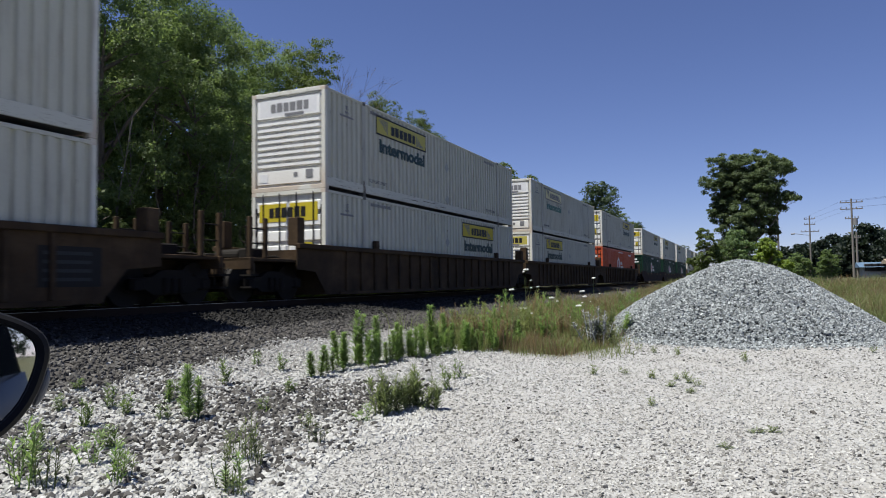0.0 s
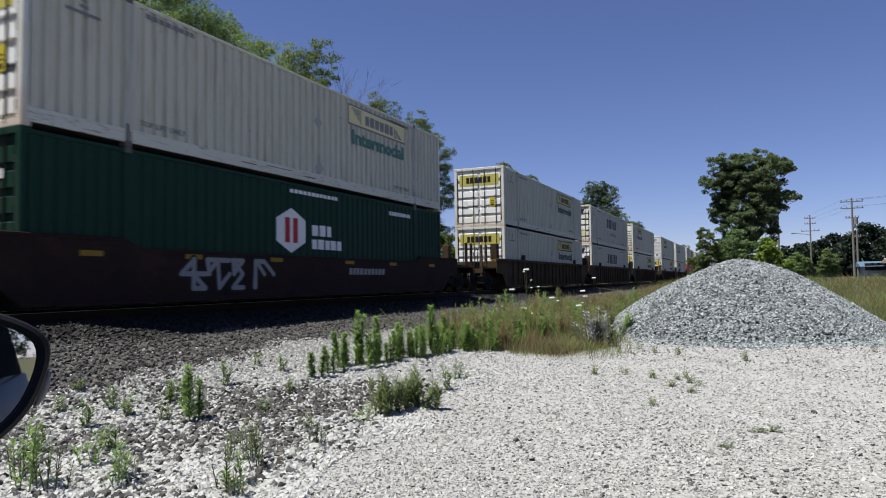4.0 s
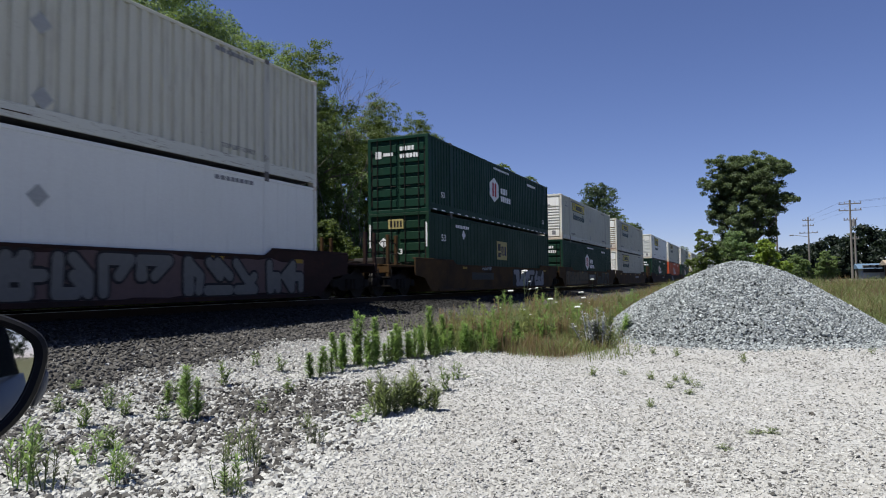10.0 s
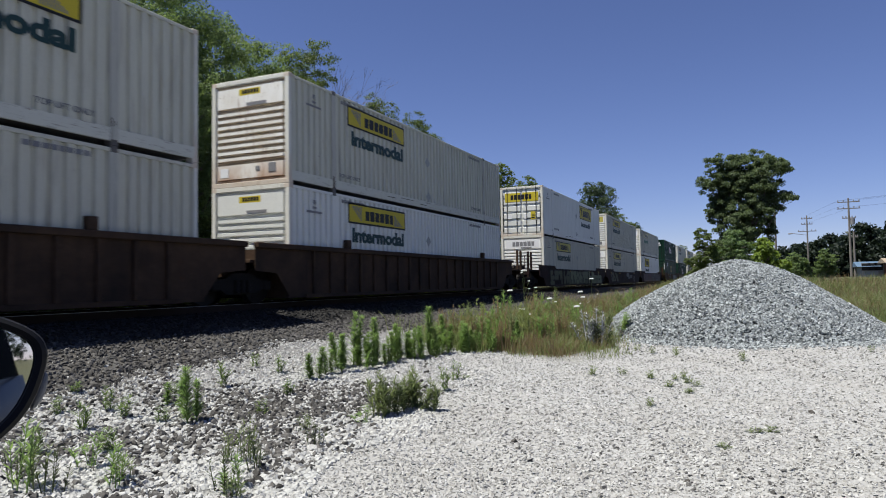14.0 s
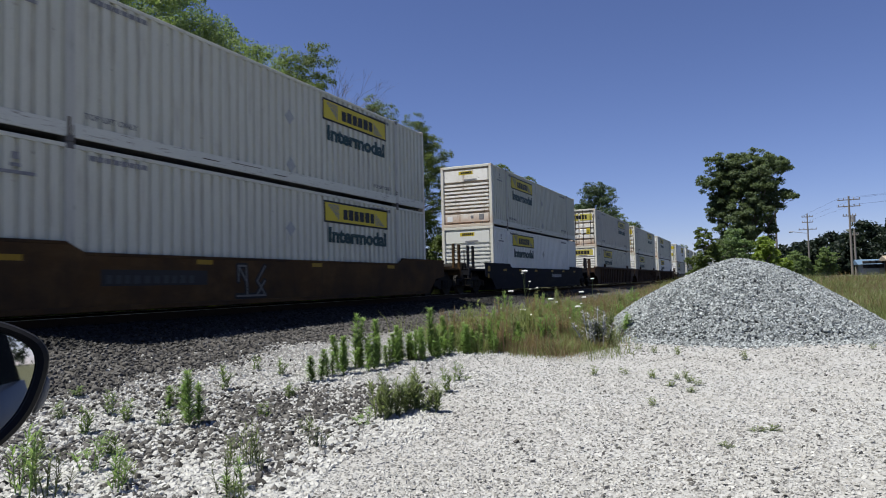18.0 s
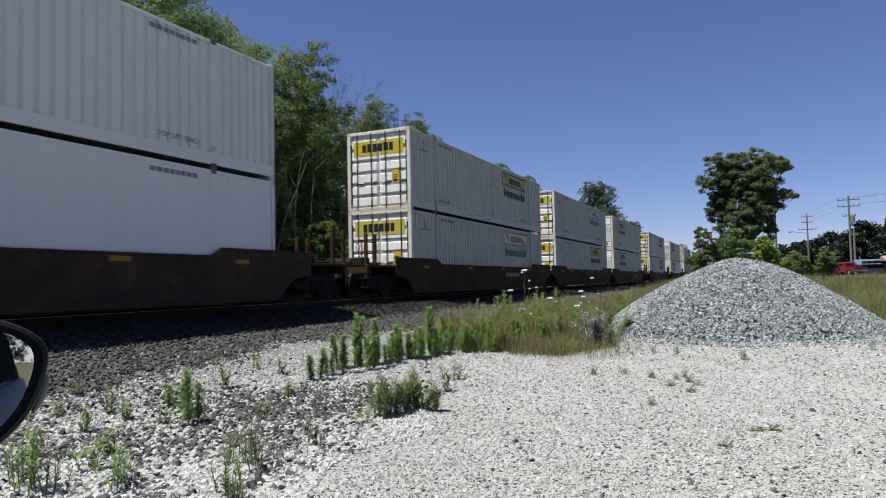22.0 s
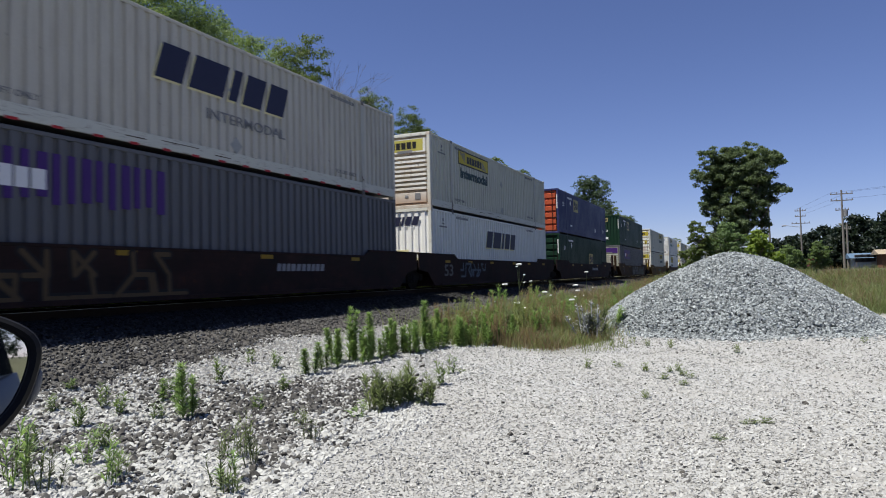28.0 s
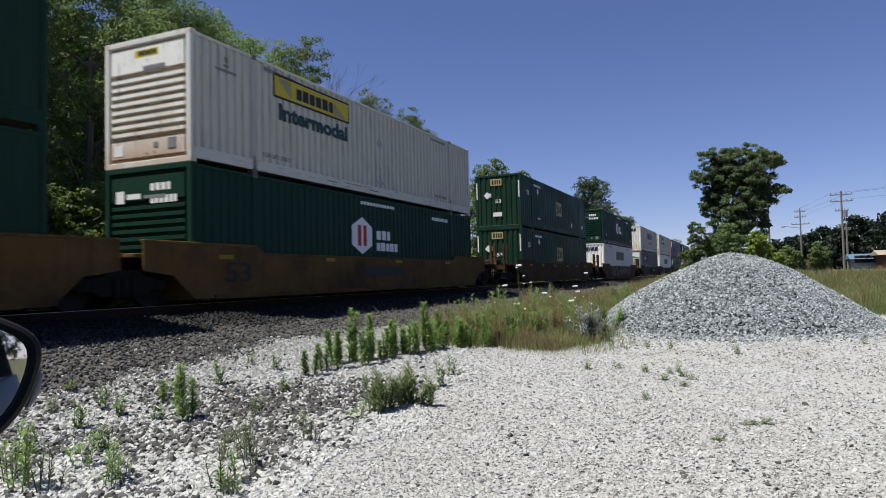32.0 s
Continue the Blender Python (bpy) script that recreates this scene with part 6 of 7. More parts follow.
def blades(rnd, base, tall, width, bend):
    """Tapering blades: base points, heights, widths, how far the tips bend."""
    n = len(base)
    a = rnd.uniform(0, math.tau, n)
    side = np.stack([np.cos(a), np.sin(a), np.zeros(n)], 1) * width[:, None]
    b = rnd.uniform(0, math.tau, n)
    out = np.stack([np.cos(b), np.sin(b), np.zeros(n)], 1) * (bend * tall)[:, None]
    up = np.array((0, 0, 1.0)) * tall[:, None]
    mid = base + up * 0.6 + out * 0.35
    v = np.stack([base - side, base + side, mid + side * 0.75, mid - side * 0.75, base + up * 0.97 + out], 1)
    q = 5 * np.arange(n)[:, None]
    f = np.concatenate([q + np.array((0, 1, 2)), q + np.array((0, 2, 3)), q + np.array((3, 2, 4))])
    return v.reshape(-1, 3), f


def spike_weed(seed, leaves=190, mat=None, lab="", spread_=0.16, bare=0.04, stems=1, name="weed", size=1.0):
    """One upright weed a metre tall: a stem with narrow leaves all round it."""
    rnd = np.random.default_rng(seed)
    w = tagged(new(name), lab or "tall narrow-leaved green weed growing in gravel", "weed", "weeds on the verge")
    bm = bmesh.new()
    root = bm.verts.new((0, 0, -0.06))
    v_all, f_all, k = [], [], 0
    for s in range(stems):
        foot = np.array((rnd.uniform(-0.12, 0.12), rnd.uniform(-0.12, 0.12), 0)) * (s > 0)
        tip = foot * 1.6 + np.array((rnd.uniform(-0.07, 0.07), rnd.uniform(-0.07, 0.07), 1.0 if s == 0 else rnd.uniform(0.6, 0.95)))
        low, high = ([bm.verts.new((p[0] + q * math.cos(i * 1.257), p[1] + q * math.sin(i * 1.257), p[2])) for i in range(5)] for p, q in ((foot, 0.009), (tip, 0.003)))
        for i in range(5):
            bm.faces.new((low[i], low[(i + 1) % 5], high[(i + 1) % 5], high[i]))
            bm.faces.new((root, low[(i + 1) % 5], low[i]))
        bm.faces.new(high)
        n = leaves // stems
        u = bare + (1 - bare) * rnd.uniform(0, 1, n) ** 0.8
        a = np.arange(n) * 2.4 + rnd.uniform(-0.3, 0.3, n)
        r = spread_ * (0.84 - 0.34 * u ** 3) * rnd.uniform(0.7, 1.2, n) * size
        d = np.stack([np.cos(a), np.sin(a), rnd.uniform(0.5, 1.9, n)], 1)
        d /= np.linalg.norm(d, axis=1)[:, None]
        c = foot + (tip - foot) * u[:, None]
        q = np.cross(d, np.array((0, 0, 1.0)))
        q /= np.linalg.norm(q, axis=1)[:, None]
        wd = (0.066 * r)[:, None] * q
        e = c + d * r[:, None]
        v = np.stack([c, c + d * r[:, None] * 0.45 + wd, e - np.array((0, 0, 0.06)) * r[:, None], c + d * r[:, None] * 0.45 - wd], 1)
        v_all.append(v.reshape(-1, 3))
        f_all.append(np.arange(4 * n).reshape(n, 4) + k)
        k += 4 * n
    part("stem", bm, mat or WEED, w)
    part("foliage", raw_mesh("foliage", np.concatenate(v_all), np.concatenate(f_all), mat or WEED), mat or WEED, w)
    return w


def set_out(kinds, places, wide=1.0, seed=1):
    rnd = random.Random(seed)
    used = set()
    for i, (x, y, h) in enumerate(places):
        o = kinds[i % len(kinds)]
        m = pose(x, y, float(height(x, y)) - 0.01, rnd.uniform(-5, 5), rnd.uniform(-5, 5), rnd.uniform(0, 360))
        if i % len(kinds) in used:
            o = copy_thing(o, m)
        used.add(i % len(kinds))
        o.matrix_basis = m
        s = wide * (0.45 + 0.55 * h) if h < 1 else wide
        o.scale = (s, s, h)


def plant_weeds():
    tall = [spike_weed(61, 420, spread_=0.175), spike_weed(62, 380, spread_=0.165), spike_weed(63, 520, spread_=0.165, stems=2)]
    set_out(tall, [(-5.46, 7.55, 0.52), (-5.33, 7.66, 0.76), (-5.34, 7.53, 0.42), (-5.46, 8.3, 0.52), (-5.44, 8.45, 0.38), (-5.43, 8.68, 0.78), (-5.31, 9.15, 0.70), (-5.34, 8.98, 0.42), (-5.17, 9.29, 0.40),
                   (-5.53, 10.24, 0.45), (-5.22, 10.07, 0.42), (-4.91, 9.93, 0.45), (-4.94, 10.34, 0.82), (-4.99, 11.05, 0.64), (-4.86, 11.39, 0.52), (-4.82, 11.98, 0.52), (-4.73, 12.41, 0.58),
                   ], 1.45, 3)
    set_out([spike_weed(75, 340, spread_=0.205), spike_weed(76, 280, spread_=0.19)], [(-4.79, 4.77, 0.53), (-4.77, 4.87, 0.40), (-5.23, 5.12, 0.34), (-5.52, 5.23, 0.24)], 1.05, 13)
    set_out(tall, [(-5.5, 7.7, 0.35), (-5.38, 7.45, 0.33), (-5.58, 8.0, 0.30), (-5.36, 8.75, 0.45), (-5.25, 9.05, 0.48), (-5.2, 9.6, 0.36), (-5.1, 9.8, 0.42), (-5.05, 10.2, 0.52), (-4.85, 10.6, 0.42), (-4.95, 11.2, 0.46), (-4.7, 11.6, 0.4), (-4.7, 12.1, 0.5),
                   (-4.9, 12.6, 0.45), (-4.5, 12.9, 0.5)], 1.45, 4)
    rnd = random.Random(77)
    set_out(tall, [(-5.45 + 0.045 * k + rnd.uniform(-0.22, 0.22), 7.5 + 0.20 * k + rnd.uniform(-0.2, 0.2), rnd.uniform(0.28, 0.58)) for k in range(26)], 1.4, 14)
    low = [spike_weed(64, 110, WEED_MID, lab="low leafy green weed growing among stones", spread_=0.34, stems=3), spike_weed(65, 110, WEED_MID, lab="low leafy green weed growing among stones", spread_=0.30, stems=2)]
    set_out(low, [(-5.75, 6.26, 0.30), (-6.04, 4.42, 0.17), (-5.25, 4.01, 0.25), (-5.79, 4.7, 0.25), (-5.4, 4.6, 0.21), (-5.07, 4.7, 0.15), (-5.93, 7.55, 0.25), (-6.5, 7.7, 0.22), (-3.34, 7.38, 0.29), (-3.57, 8.15, 0.26), (-6.73, 5.11, 0.14),
                  (-4.4, 5.4, 0.16), (-4.9, 6.4, 0.18), (-5.9, 5.6, 0.16), (-4.5, 3.7, 0.2), (-4.9, 3.4, 0.22)], 0.75, 5)
    bush = [spike_weed(66, 420, WEED_GREY, "bushy grey-green weed at the gravel's edge", 0.26, 0.05, 6)]
    set_out(bush, [(-3.36, 5.83, 0.46), (-3.33, 5.97, 0.40), (-3.23, 6.34, 0.45), (-3.26, 6.19, 0.36), (-3.05, 6.3, 0.34)], 0.9, 6)
    dry = [spike_weed(67, 110, WEED_GREY, "thin straggling weed with sparse dry leaves", 0.22, 0.1, 5), spike_weed(68, 110, WEED_DARK, "thin straggling weed with dark leaves", 0.2, 0.15, 5), spike_weed(69, 90, WEED, "straggling green weed in the gravel", 0.28, 0.1, 4)]
    set_out(dry, [(-3.38, 3.95, 0.35), (-3.17, 3.78, 0.28), (-4.1, 2.71, 0.45), (-4.13, 2.84, 0.36), (-3.9, 2.8, 0.30), (-3.73, 3.06, 0.30), (-3.82, 3.22, 0.22), (-3.01, 3.31, 0.27), (-2.96, 3.38, 0.22), (-3.59, 4.96, 0.18), (-3.18, 4.5, 0.2), (-3.3, 5.49, 0.18),
                  (-3.45, 3.85, 0.26), (-4.35, 2.9, 0.3), (-4.2, 3.3, 0.25), (-2.85, 3.2, 0.18)], 0.8, 7)
    tuft = [spike_weed(70, 60, WEED_GREY, "small flat weed tuft on the pale gravel", 0.55, 0.05, 4, "weed_tuft"), spike_weed(71, 50, WEED_GREY, "small flat weed tuft on the pale gravel", 0.5, 0.05, 3, "weed_tuft")]
    set_out(tuft, [(-1.99, 9.24, 0.15), (-1.61, 9.44, 0.11), (-1.22, 9.29, 0.13), (-0.81, 9.44, 0.12), (-0.93, 8.59, 0.09), (-0.62, 8.79, 0.10), (-0.11, 11.51, 0.16), (-0.98, 7.22, 0.10), (-0.65, 8.21, 0.07), (0.01, 6.31, 0.06), (0.12, 6.42, 0.06),
                   (-0.23, 5.6, 0.04), (-3.47, 8.31, 0.06), (-1.9, 12.72, 0.14), (-1.17, 12.17, 0.17), (1.84, 13.44, 0.12), (-0.75, 9.1, 0.09), (-0.9, 9.3, 0.1), (-1.6, 12.5, 0.14), (-2.2, 12.2, 0.12)], 0.45, 8)
    shrub = [spike_weed(72, 800, LILAC, "twiggy weed covered in small pale lilac blooms", 0.13, 0.15, 14, "flowering_weed"), spike_weed(73, 200, WEED, "upright green weed on the pile's edge", 0.2, 0.05, 2)]
    set_out(shrub, [(-2.70, 13.13, 0.80), (-2.62, 15.6, 0.55)], 1.9, 9)
    set_out([spike_weed(74, 520, WEED_DARK, "dark leafy base of a flowering weed", 0.2, 0.05, 7)], [(-2.72, 13.16, 0.52)], 1.8, 10)


plant_weeds()


def plant_verge():
    """Leafy and dry weeds standing among the grass of the verge."""
    kinds = [spike_weed(81, 260, GRASS, "leafy green weed among the verge grass", 0.2, 0.1, 5), spike_weed(82, 300, STRAW, "brown dried weed with seed heads among the grass", 0.12, 0.35, 7), spike_weed(83, 240, WEED_GREY, "grey-green branching weed among the grass", 0.2, 0.15, 6),
             spike_weed(84, 260, WEED, "bright green leafy weed among the grass", 0.24, 0.1, 4), spike_weed(85, 220, STRAW, "tall dry grass tuft with seed heads", 0.1, 0.45, 9)]
    rnd = random.Random(78)
    spots = []
    while len(spots) < 110:
        y = 9.6 + 15.0 * rnd.random() ** 1.6
        x = rnd.uniform(-6.4, -2.5)
        if float(grass_share(np.array(x), np.array(y))) > 0.25 and math.hypot(x - PILE_X, y - PILE_Y) > PILE_R and not (x > -3.5 and y < 13.6):
            spots.append((x, y, rnd.uniform(0.32, 0.75) * (0.85 + 0.018 * y)))
    set_out(kinds, spots, 1.25, 15)


plant_verge()


def umbel(x, y, tall, seed):
    """A thin branching stalk with flat white flower heads."""
    rnd = random.Random(seed)
    w = tagged(new("wild_carrot"), "thin stalk bearing flat white flower heads", "flower", "white flowers on the verge")
    w.location = (x, y, float(height(x, y)))
    bm = tube(bmesh.new(), (0, 0, -0.02), (0.02, 0.02, tall), 0.006, 0.004, 5)
    heads = [(0.02, 0.02, tall, 0.055)]
    for _ in range(4 if seed == 0 else 1):
        z = tall * rnd.uniform(0.35, 0.7)
        p = (rnd.uniform(-0.28, 0.28), rnd.uniform(-0.2, 0.2), z + rnd.uniform(0.15, 0.35) * tall)
        tube(bm, (0.01, 0.01, z), p, 0.004, 0.003, 5)
        heads.append((*p, rnd.uniform(0.014, 0.03)))
    part("stalk", bm, WEED_GREY, w)
    for hx, hy, hz, r in heads:
        bm = bmesh.new()
        for i in range(14):
            a, q = i * 2.4, r * math.sqrt(i / 14)
            bmesh.ops.create_icosphere(bm, subdivisions=1, radius=r * 0.38, matrix=Matrix.Translation((hx + q * math.cos(a), hy + q * math.sin(a), hz + 0.004 * (i % 3))))
        part("flower_head", bm, PETAL, w)


for i, (x, y, h) in enumerate(((-4.49, 14.13, 1.50), (-4.86, 22.8, 1.30), (-4.55, 14.1, 0.66), (-3.92, 17.0, 0.98), (-5.17, 15.16, 1.02), (-4.39, 15.81, 0.86), (-4.2, 18.5, 0.8), (-3.6, 15.2, 0.7))):
    umbel(x, y, h, i)


def grow_grass():
    rnd = np.random.default_rng(12)
    for n, mat, lab, tall, thick in ((2300, GRASS, "tangled green grass along the verge", 0.46, 0.0020), (1500, STRAW, "dry straw-coloured grass along the verge", 0.50, 0.0014)):
        x, y = spread(rnd, n * 7, 9.0, 60, -32, 12)
        g = grass_share(x, y) * (0.5 + 0.6 * wave(x, y, 1.1, 8.0 if mat is GRASS else 3.0) + 0.3 * wave(x, y, 3.7, 2.0))
        g = g * np.where(x > 1.0, 0.7 if mat is STRAW else 1.1, 1.0)
        ok = (rnd.uniform(0, 1, len(x)) < g) & (np.hypot(x - PILE_X, y - PILE_Y) > PILE_R * 1.02) & (y > 11.2 + 0.5 * wave(x, y, 2.6, 1.0) - 0.9 * (x < -4.2))
        x, y = x[ok][:n], y[ok][:n]
        k = 26                                        # blades in a tuft
        d = np.hypot(x, y)
        h = tall * rnd.uniform(0.35, 1.25, len(x)) * (0.9 + 0.45 * wave(x, y, 1.4, 1.0)) * np.interp(y, [9, 11.5, 15, 24], [0.55, 0.85, 1.15, 1.3])
        r = 0.07 + 0.006 * d
        bx = np.repeat(x, k) + rnd.normal(0, 1, len(x) * k) * np.repeat(r, k)
        by = np.repeat(y, k) + rnd.normal(0, 1, len(x) * k) * np.repeat(r, k)
        hh = np.repeat(h, k) * rnd.uniform(0.45, 1.1, len(bx))
        v, f = blades(rnd, np.stack([bx, by, height(bx, by) - 0.02], 1), hh, (thick + 0.00016 * np.repeat(d, k)) * rnd.uniform(0.7, 1.5, len(bx)), rnd.uniform(0.1, 1.0, len(bx)))
        tagged(new("verge_grass", raw_mesh("verge_grass", v, f, mat)), lab, "grass", kind="stuff")


grow_grass()


# ---- poles, wires and houses far off ----
def utility_pole(x, y, tall, arms, label):
    p = tagged(new("utility_pole"), label, "pole", "poles beyond the field")
    z = float(height(x, y)) + 0.15
    p.location = (x, y, z)
    part("shaft", tube(bmesh.new(), (0, 0, -0.4), (0, 0, tall), 0.17, 0.11, 10), POLE_WOOD, p)
    for h, w in arms:
        arm = part("crossarm", boxes((-w, w, -0.06, 0.06, h - 0.06, h + 0.06), bevel=0.01), POLE_WOOD, p)
        for k in (-0.92, -0.45, 0.45, 0.92):
            part("insulator", tube(tube(bmesh.new(), (k * w, 0, h + 0.06), (k * w, 0, h + 0.24), 0.05, 0.07, 8), (k * w, 0, h + 0.24), (k * w, 0, h + 0.30), 0.07, 0.03, 8), GREY_INK, arm)
    return p


def far_things():
    a = utility_pole(12.7, 106, 10.6, ((10.1, 1.35), (9.2, 1.35), (7.9, 0.8)), "weathered wooden utility pole with three crossarms")
    part("transformer", tube(bmesh.new(), (0.4, 0, 7.0), (0.4, 0, 7.9), 0.28, sides=12), GREY_INK, a)
    b = utility_pole(10.0, 139, 11.2, ((10.6, 0.9), (9.6, 0.9), (8.3, 1.5)), "weathered wooden utility pole with short crossarms")
    part("lamp_arm", tube(tube(bmesh.new(), (0, 0, 7.6), (-2.4, 0, 8.0), 0.05), (-2.4, 0, 8.0), (-3.1, 0, 7.95), 0.12), GREY_INK, b)
    utility_pole(13.9, 112, 6.4, ((5.6, 0.5),), "short wooden service pole beside a house")
    utility_pole(3.45, 100, 8.8, (), "slim bare pole behind the tall tree")
    for k, (h, off) in enumerate(((10.35, -1.2), (10.35, 1.2), (9.45, 0.6))):
        bm = bmesh.new()
        p0, p1 = Vector((12.7 + off, 106, h + 1.25)), Vector((38, 62, h + 1.6))
        pts = [p0.lerp(p1, i / 14) - Vector((0, 0, 1.6 * (i / 14) * (1 - i / 14) * 4 * 0.5)) for i in range(15)]
        for i in range(14):
            tube(bm, pts[i], pts[i + 1], 0.011, sides=5)
        p2 = Vector((10.0 + off * 0.7, 139, h + 1.7))
        tube(bm, p0, p2, 0.009, sides=5)
        w = tagged(new("overhead_wire"), "thin dark overhead wire between the poles", "wire", "overhead wires")
        part("strand", bm, BLACK, w)

    def house(x, y, wx, wy, wall_h, roof_h, wall, roof, label, turn=0):
        h = tagged(new("house"), label, "house", "houses beyond the field")
        h.matrix_basis = pose(x, y, float(height(x, y)) - 0.05, 0, 0, turn)
        part("wall", boxes((-wx, wx, -wy, wy, 0, wall_h)), wall, h)
        bm = bmesh.new()
        e = 0.45
        v = [bm.verts.new(c) for c in ((-wx - e, -wy - e, wall_h), (wx + e, -wy - e, wall_h), (wx + e, wy + e, wall_h), (-wx - e, wy + e, wall_h), (-wx - e, 0, wall_h + roof_h), (wx + e, 0, wall_h + roof_h))]
        for q in ((0, 1, 5, 4), (2, 3, 4, 5), (0, 4, 3), (1, 2, 5), (3, 2, 1, 0)):
            bm.faces.new([v[i] for i in q])
        part("roof", bm, roof, h)
        for k in (-0.55, 0.0, 0.5):
            w = part("window", boxes((k * wx - 0.55, k * wx + 0.55, -wy - 0.04, -wy + 0.02, 0.9, 2.0)), GREY_INK, h)
            part("pane", boxes((k * wx - 0.47, k * wx + 0.47, -wy - 0.06, -wy - 0.035, 0.98, 1.92)), BLACK, w)
        part("door", boxes((0.75 * wx - 0.45, 0.75 * wx + 0.45, -wy - 0.05, -wy + 0.02, 0.0, 2.05)), GREY_INK, h)
    blue_wall, blue_roof = plain("pale_siding", (0.30, 0.34, 0.38), 0.7), plain("blue_grey_roof", (0.10, 0.16, 0.24), 0.7)
    brick, tan_roof = plain("brown_brick", (0.16, 0.075, 0.05), 0.9), plain("tan_shingles", (0.33, 0.27, 0.20), 0.9)
    house(15.6, 112, 1.45, 3.0, 1.5, 0.75, blue_wall, blue_roof, "low pale house with a blue-grey roof")
    house(19.3, 108, 2.4, 3.0, 1.9, 0.7, brick, tan_roof, "low brown brick house with a tan roof")


far_things()


# ---- the pickup that turns off the far road ----
def pickup():
    red = painted("red_car_paint", (0.19, 0.009, 0.015), wear=0.05, rust=0.0, rough=0.35, spec=0.4)
    dark = plain("dark_vehicle_glass", (0.012, 0.014, 0.016), 0.2)
    p = tagged(new("pickup_truck"), "red pickup truck driving on the far road", "truck")

    def shell(name, outline, half, mat, lab="", tuck=0.0):
        bm = prism([(x, z) for x, z in outline], -half, half)
        for v in bm.verts:                                # outline runs along the truck
            v.co = Vector((v.co.y, v.co.x * (1 - tuck * max(0.0, v.co.z - 1.1)), v.co.z))
        bmesh.ops.recalc_face_normals(bm, faces=bm.faces)
        return part(name, bm, mat, p, lab)
    shell("body", [(-2.7, 0.5), (-2.7, 1.05), (-0.75, 1.08), (1.15, 1.10), (2.45, 0.98), (2.72, 0.8), (2.72, 0.45), (2.2, 0.42), (2.05, 0.75), (1.4, 0.75), (1.25, 0.42), (-1.2, 0.42), (-1.35, 0.75), (-2.0, 0.75), (-2.15, 0.42)], 0.95, red)
    shell("cab", [(-0.85, 1.07), (-0.65, 1.72), (-0.4, 1.80), (0.45, 1.80), (0.7, 1.70), (1.25, 1.09)], 0.90, red, "", 0.25)
    for s in (-1, 1):
        for a, b in ((-0.62, -0.02), (0.05, 0.86)):
            bm = boxes((a, b, s * 0.845 - 0.02, s * 0.845 + 0.02, 1.15, 1.60))
            part("side_window", bm, dark, p)
        part("tail_lamp", boxes((-2.73, -2.68, s * 0.82 - 0.09, s * 0.82 + 0.09, 0.72, 1.02)), RED, p)
        part("headlight", boxes((2.66, 2.735, s * 0.72 - 0.16, s * 0.72 + 0.16, 0.68, 0.84)), WHITE_INK, p)
    w = part("windscreen", boxes((-0.012, 0.012, -0.68, 0.68, -0.32, 0.32)), dark, p)
    w.location, w.rotation_euler = (0.985, 0, 1.40), (0, radians(-42), 0)
    w = part("rear_window", boxes((-0.012, 0.012, -0.62, 0.62, -0.2, 0.2)), dark, p)
    w.location, w.rotation_euler = (-0.755, 0, 1.42), (0, radians(17), 0)
    part("bed_floor", boxes((-2.6, -0.95, -0.8, 0.8, 1.052, 1.07)), dark, p)
    part("bumper", boxes((-2.82, -2.69, -0.9, 0.9, 0.48, 0.66), bevel=0.02), GREY_INK, p)
    tyre = plain("tyre_rubber", (0.02, 0.02, 0.02), 0.85)
    for x in (-1.67, 1.72):
        for s in (-1, 1):
            w = part("wheel", tube(bmesh.new(), (x, s * 0.70, 0.37), (x, s * 0.93, 0.37), 0.37, sides=20), tyre, p)
            part("rim", tube(bmesh.new(), (x, s * 0.90, 0.37), (x, s * 0.945, 0.37), 0.21, 0.20, 16), GREY_INK, w)
    return p


PICKUP = pickup()


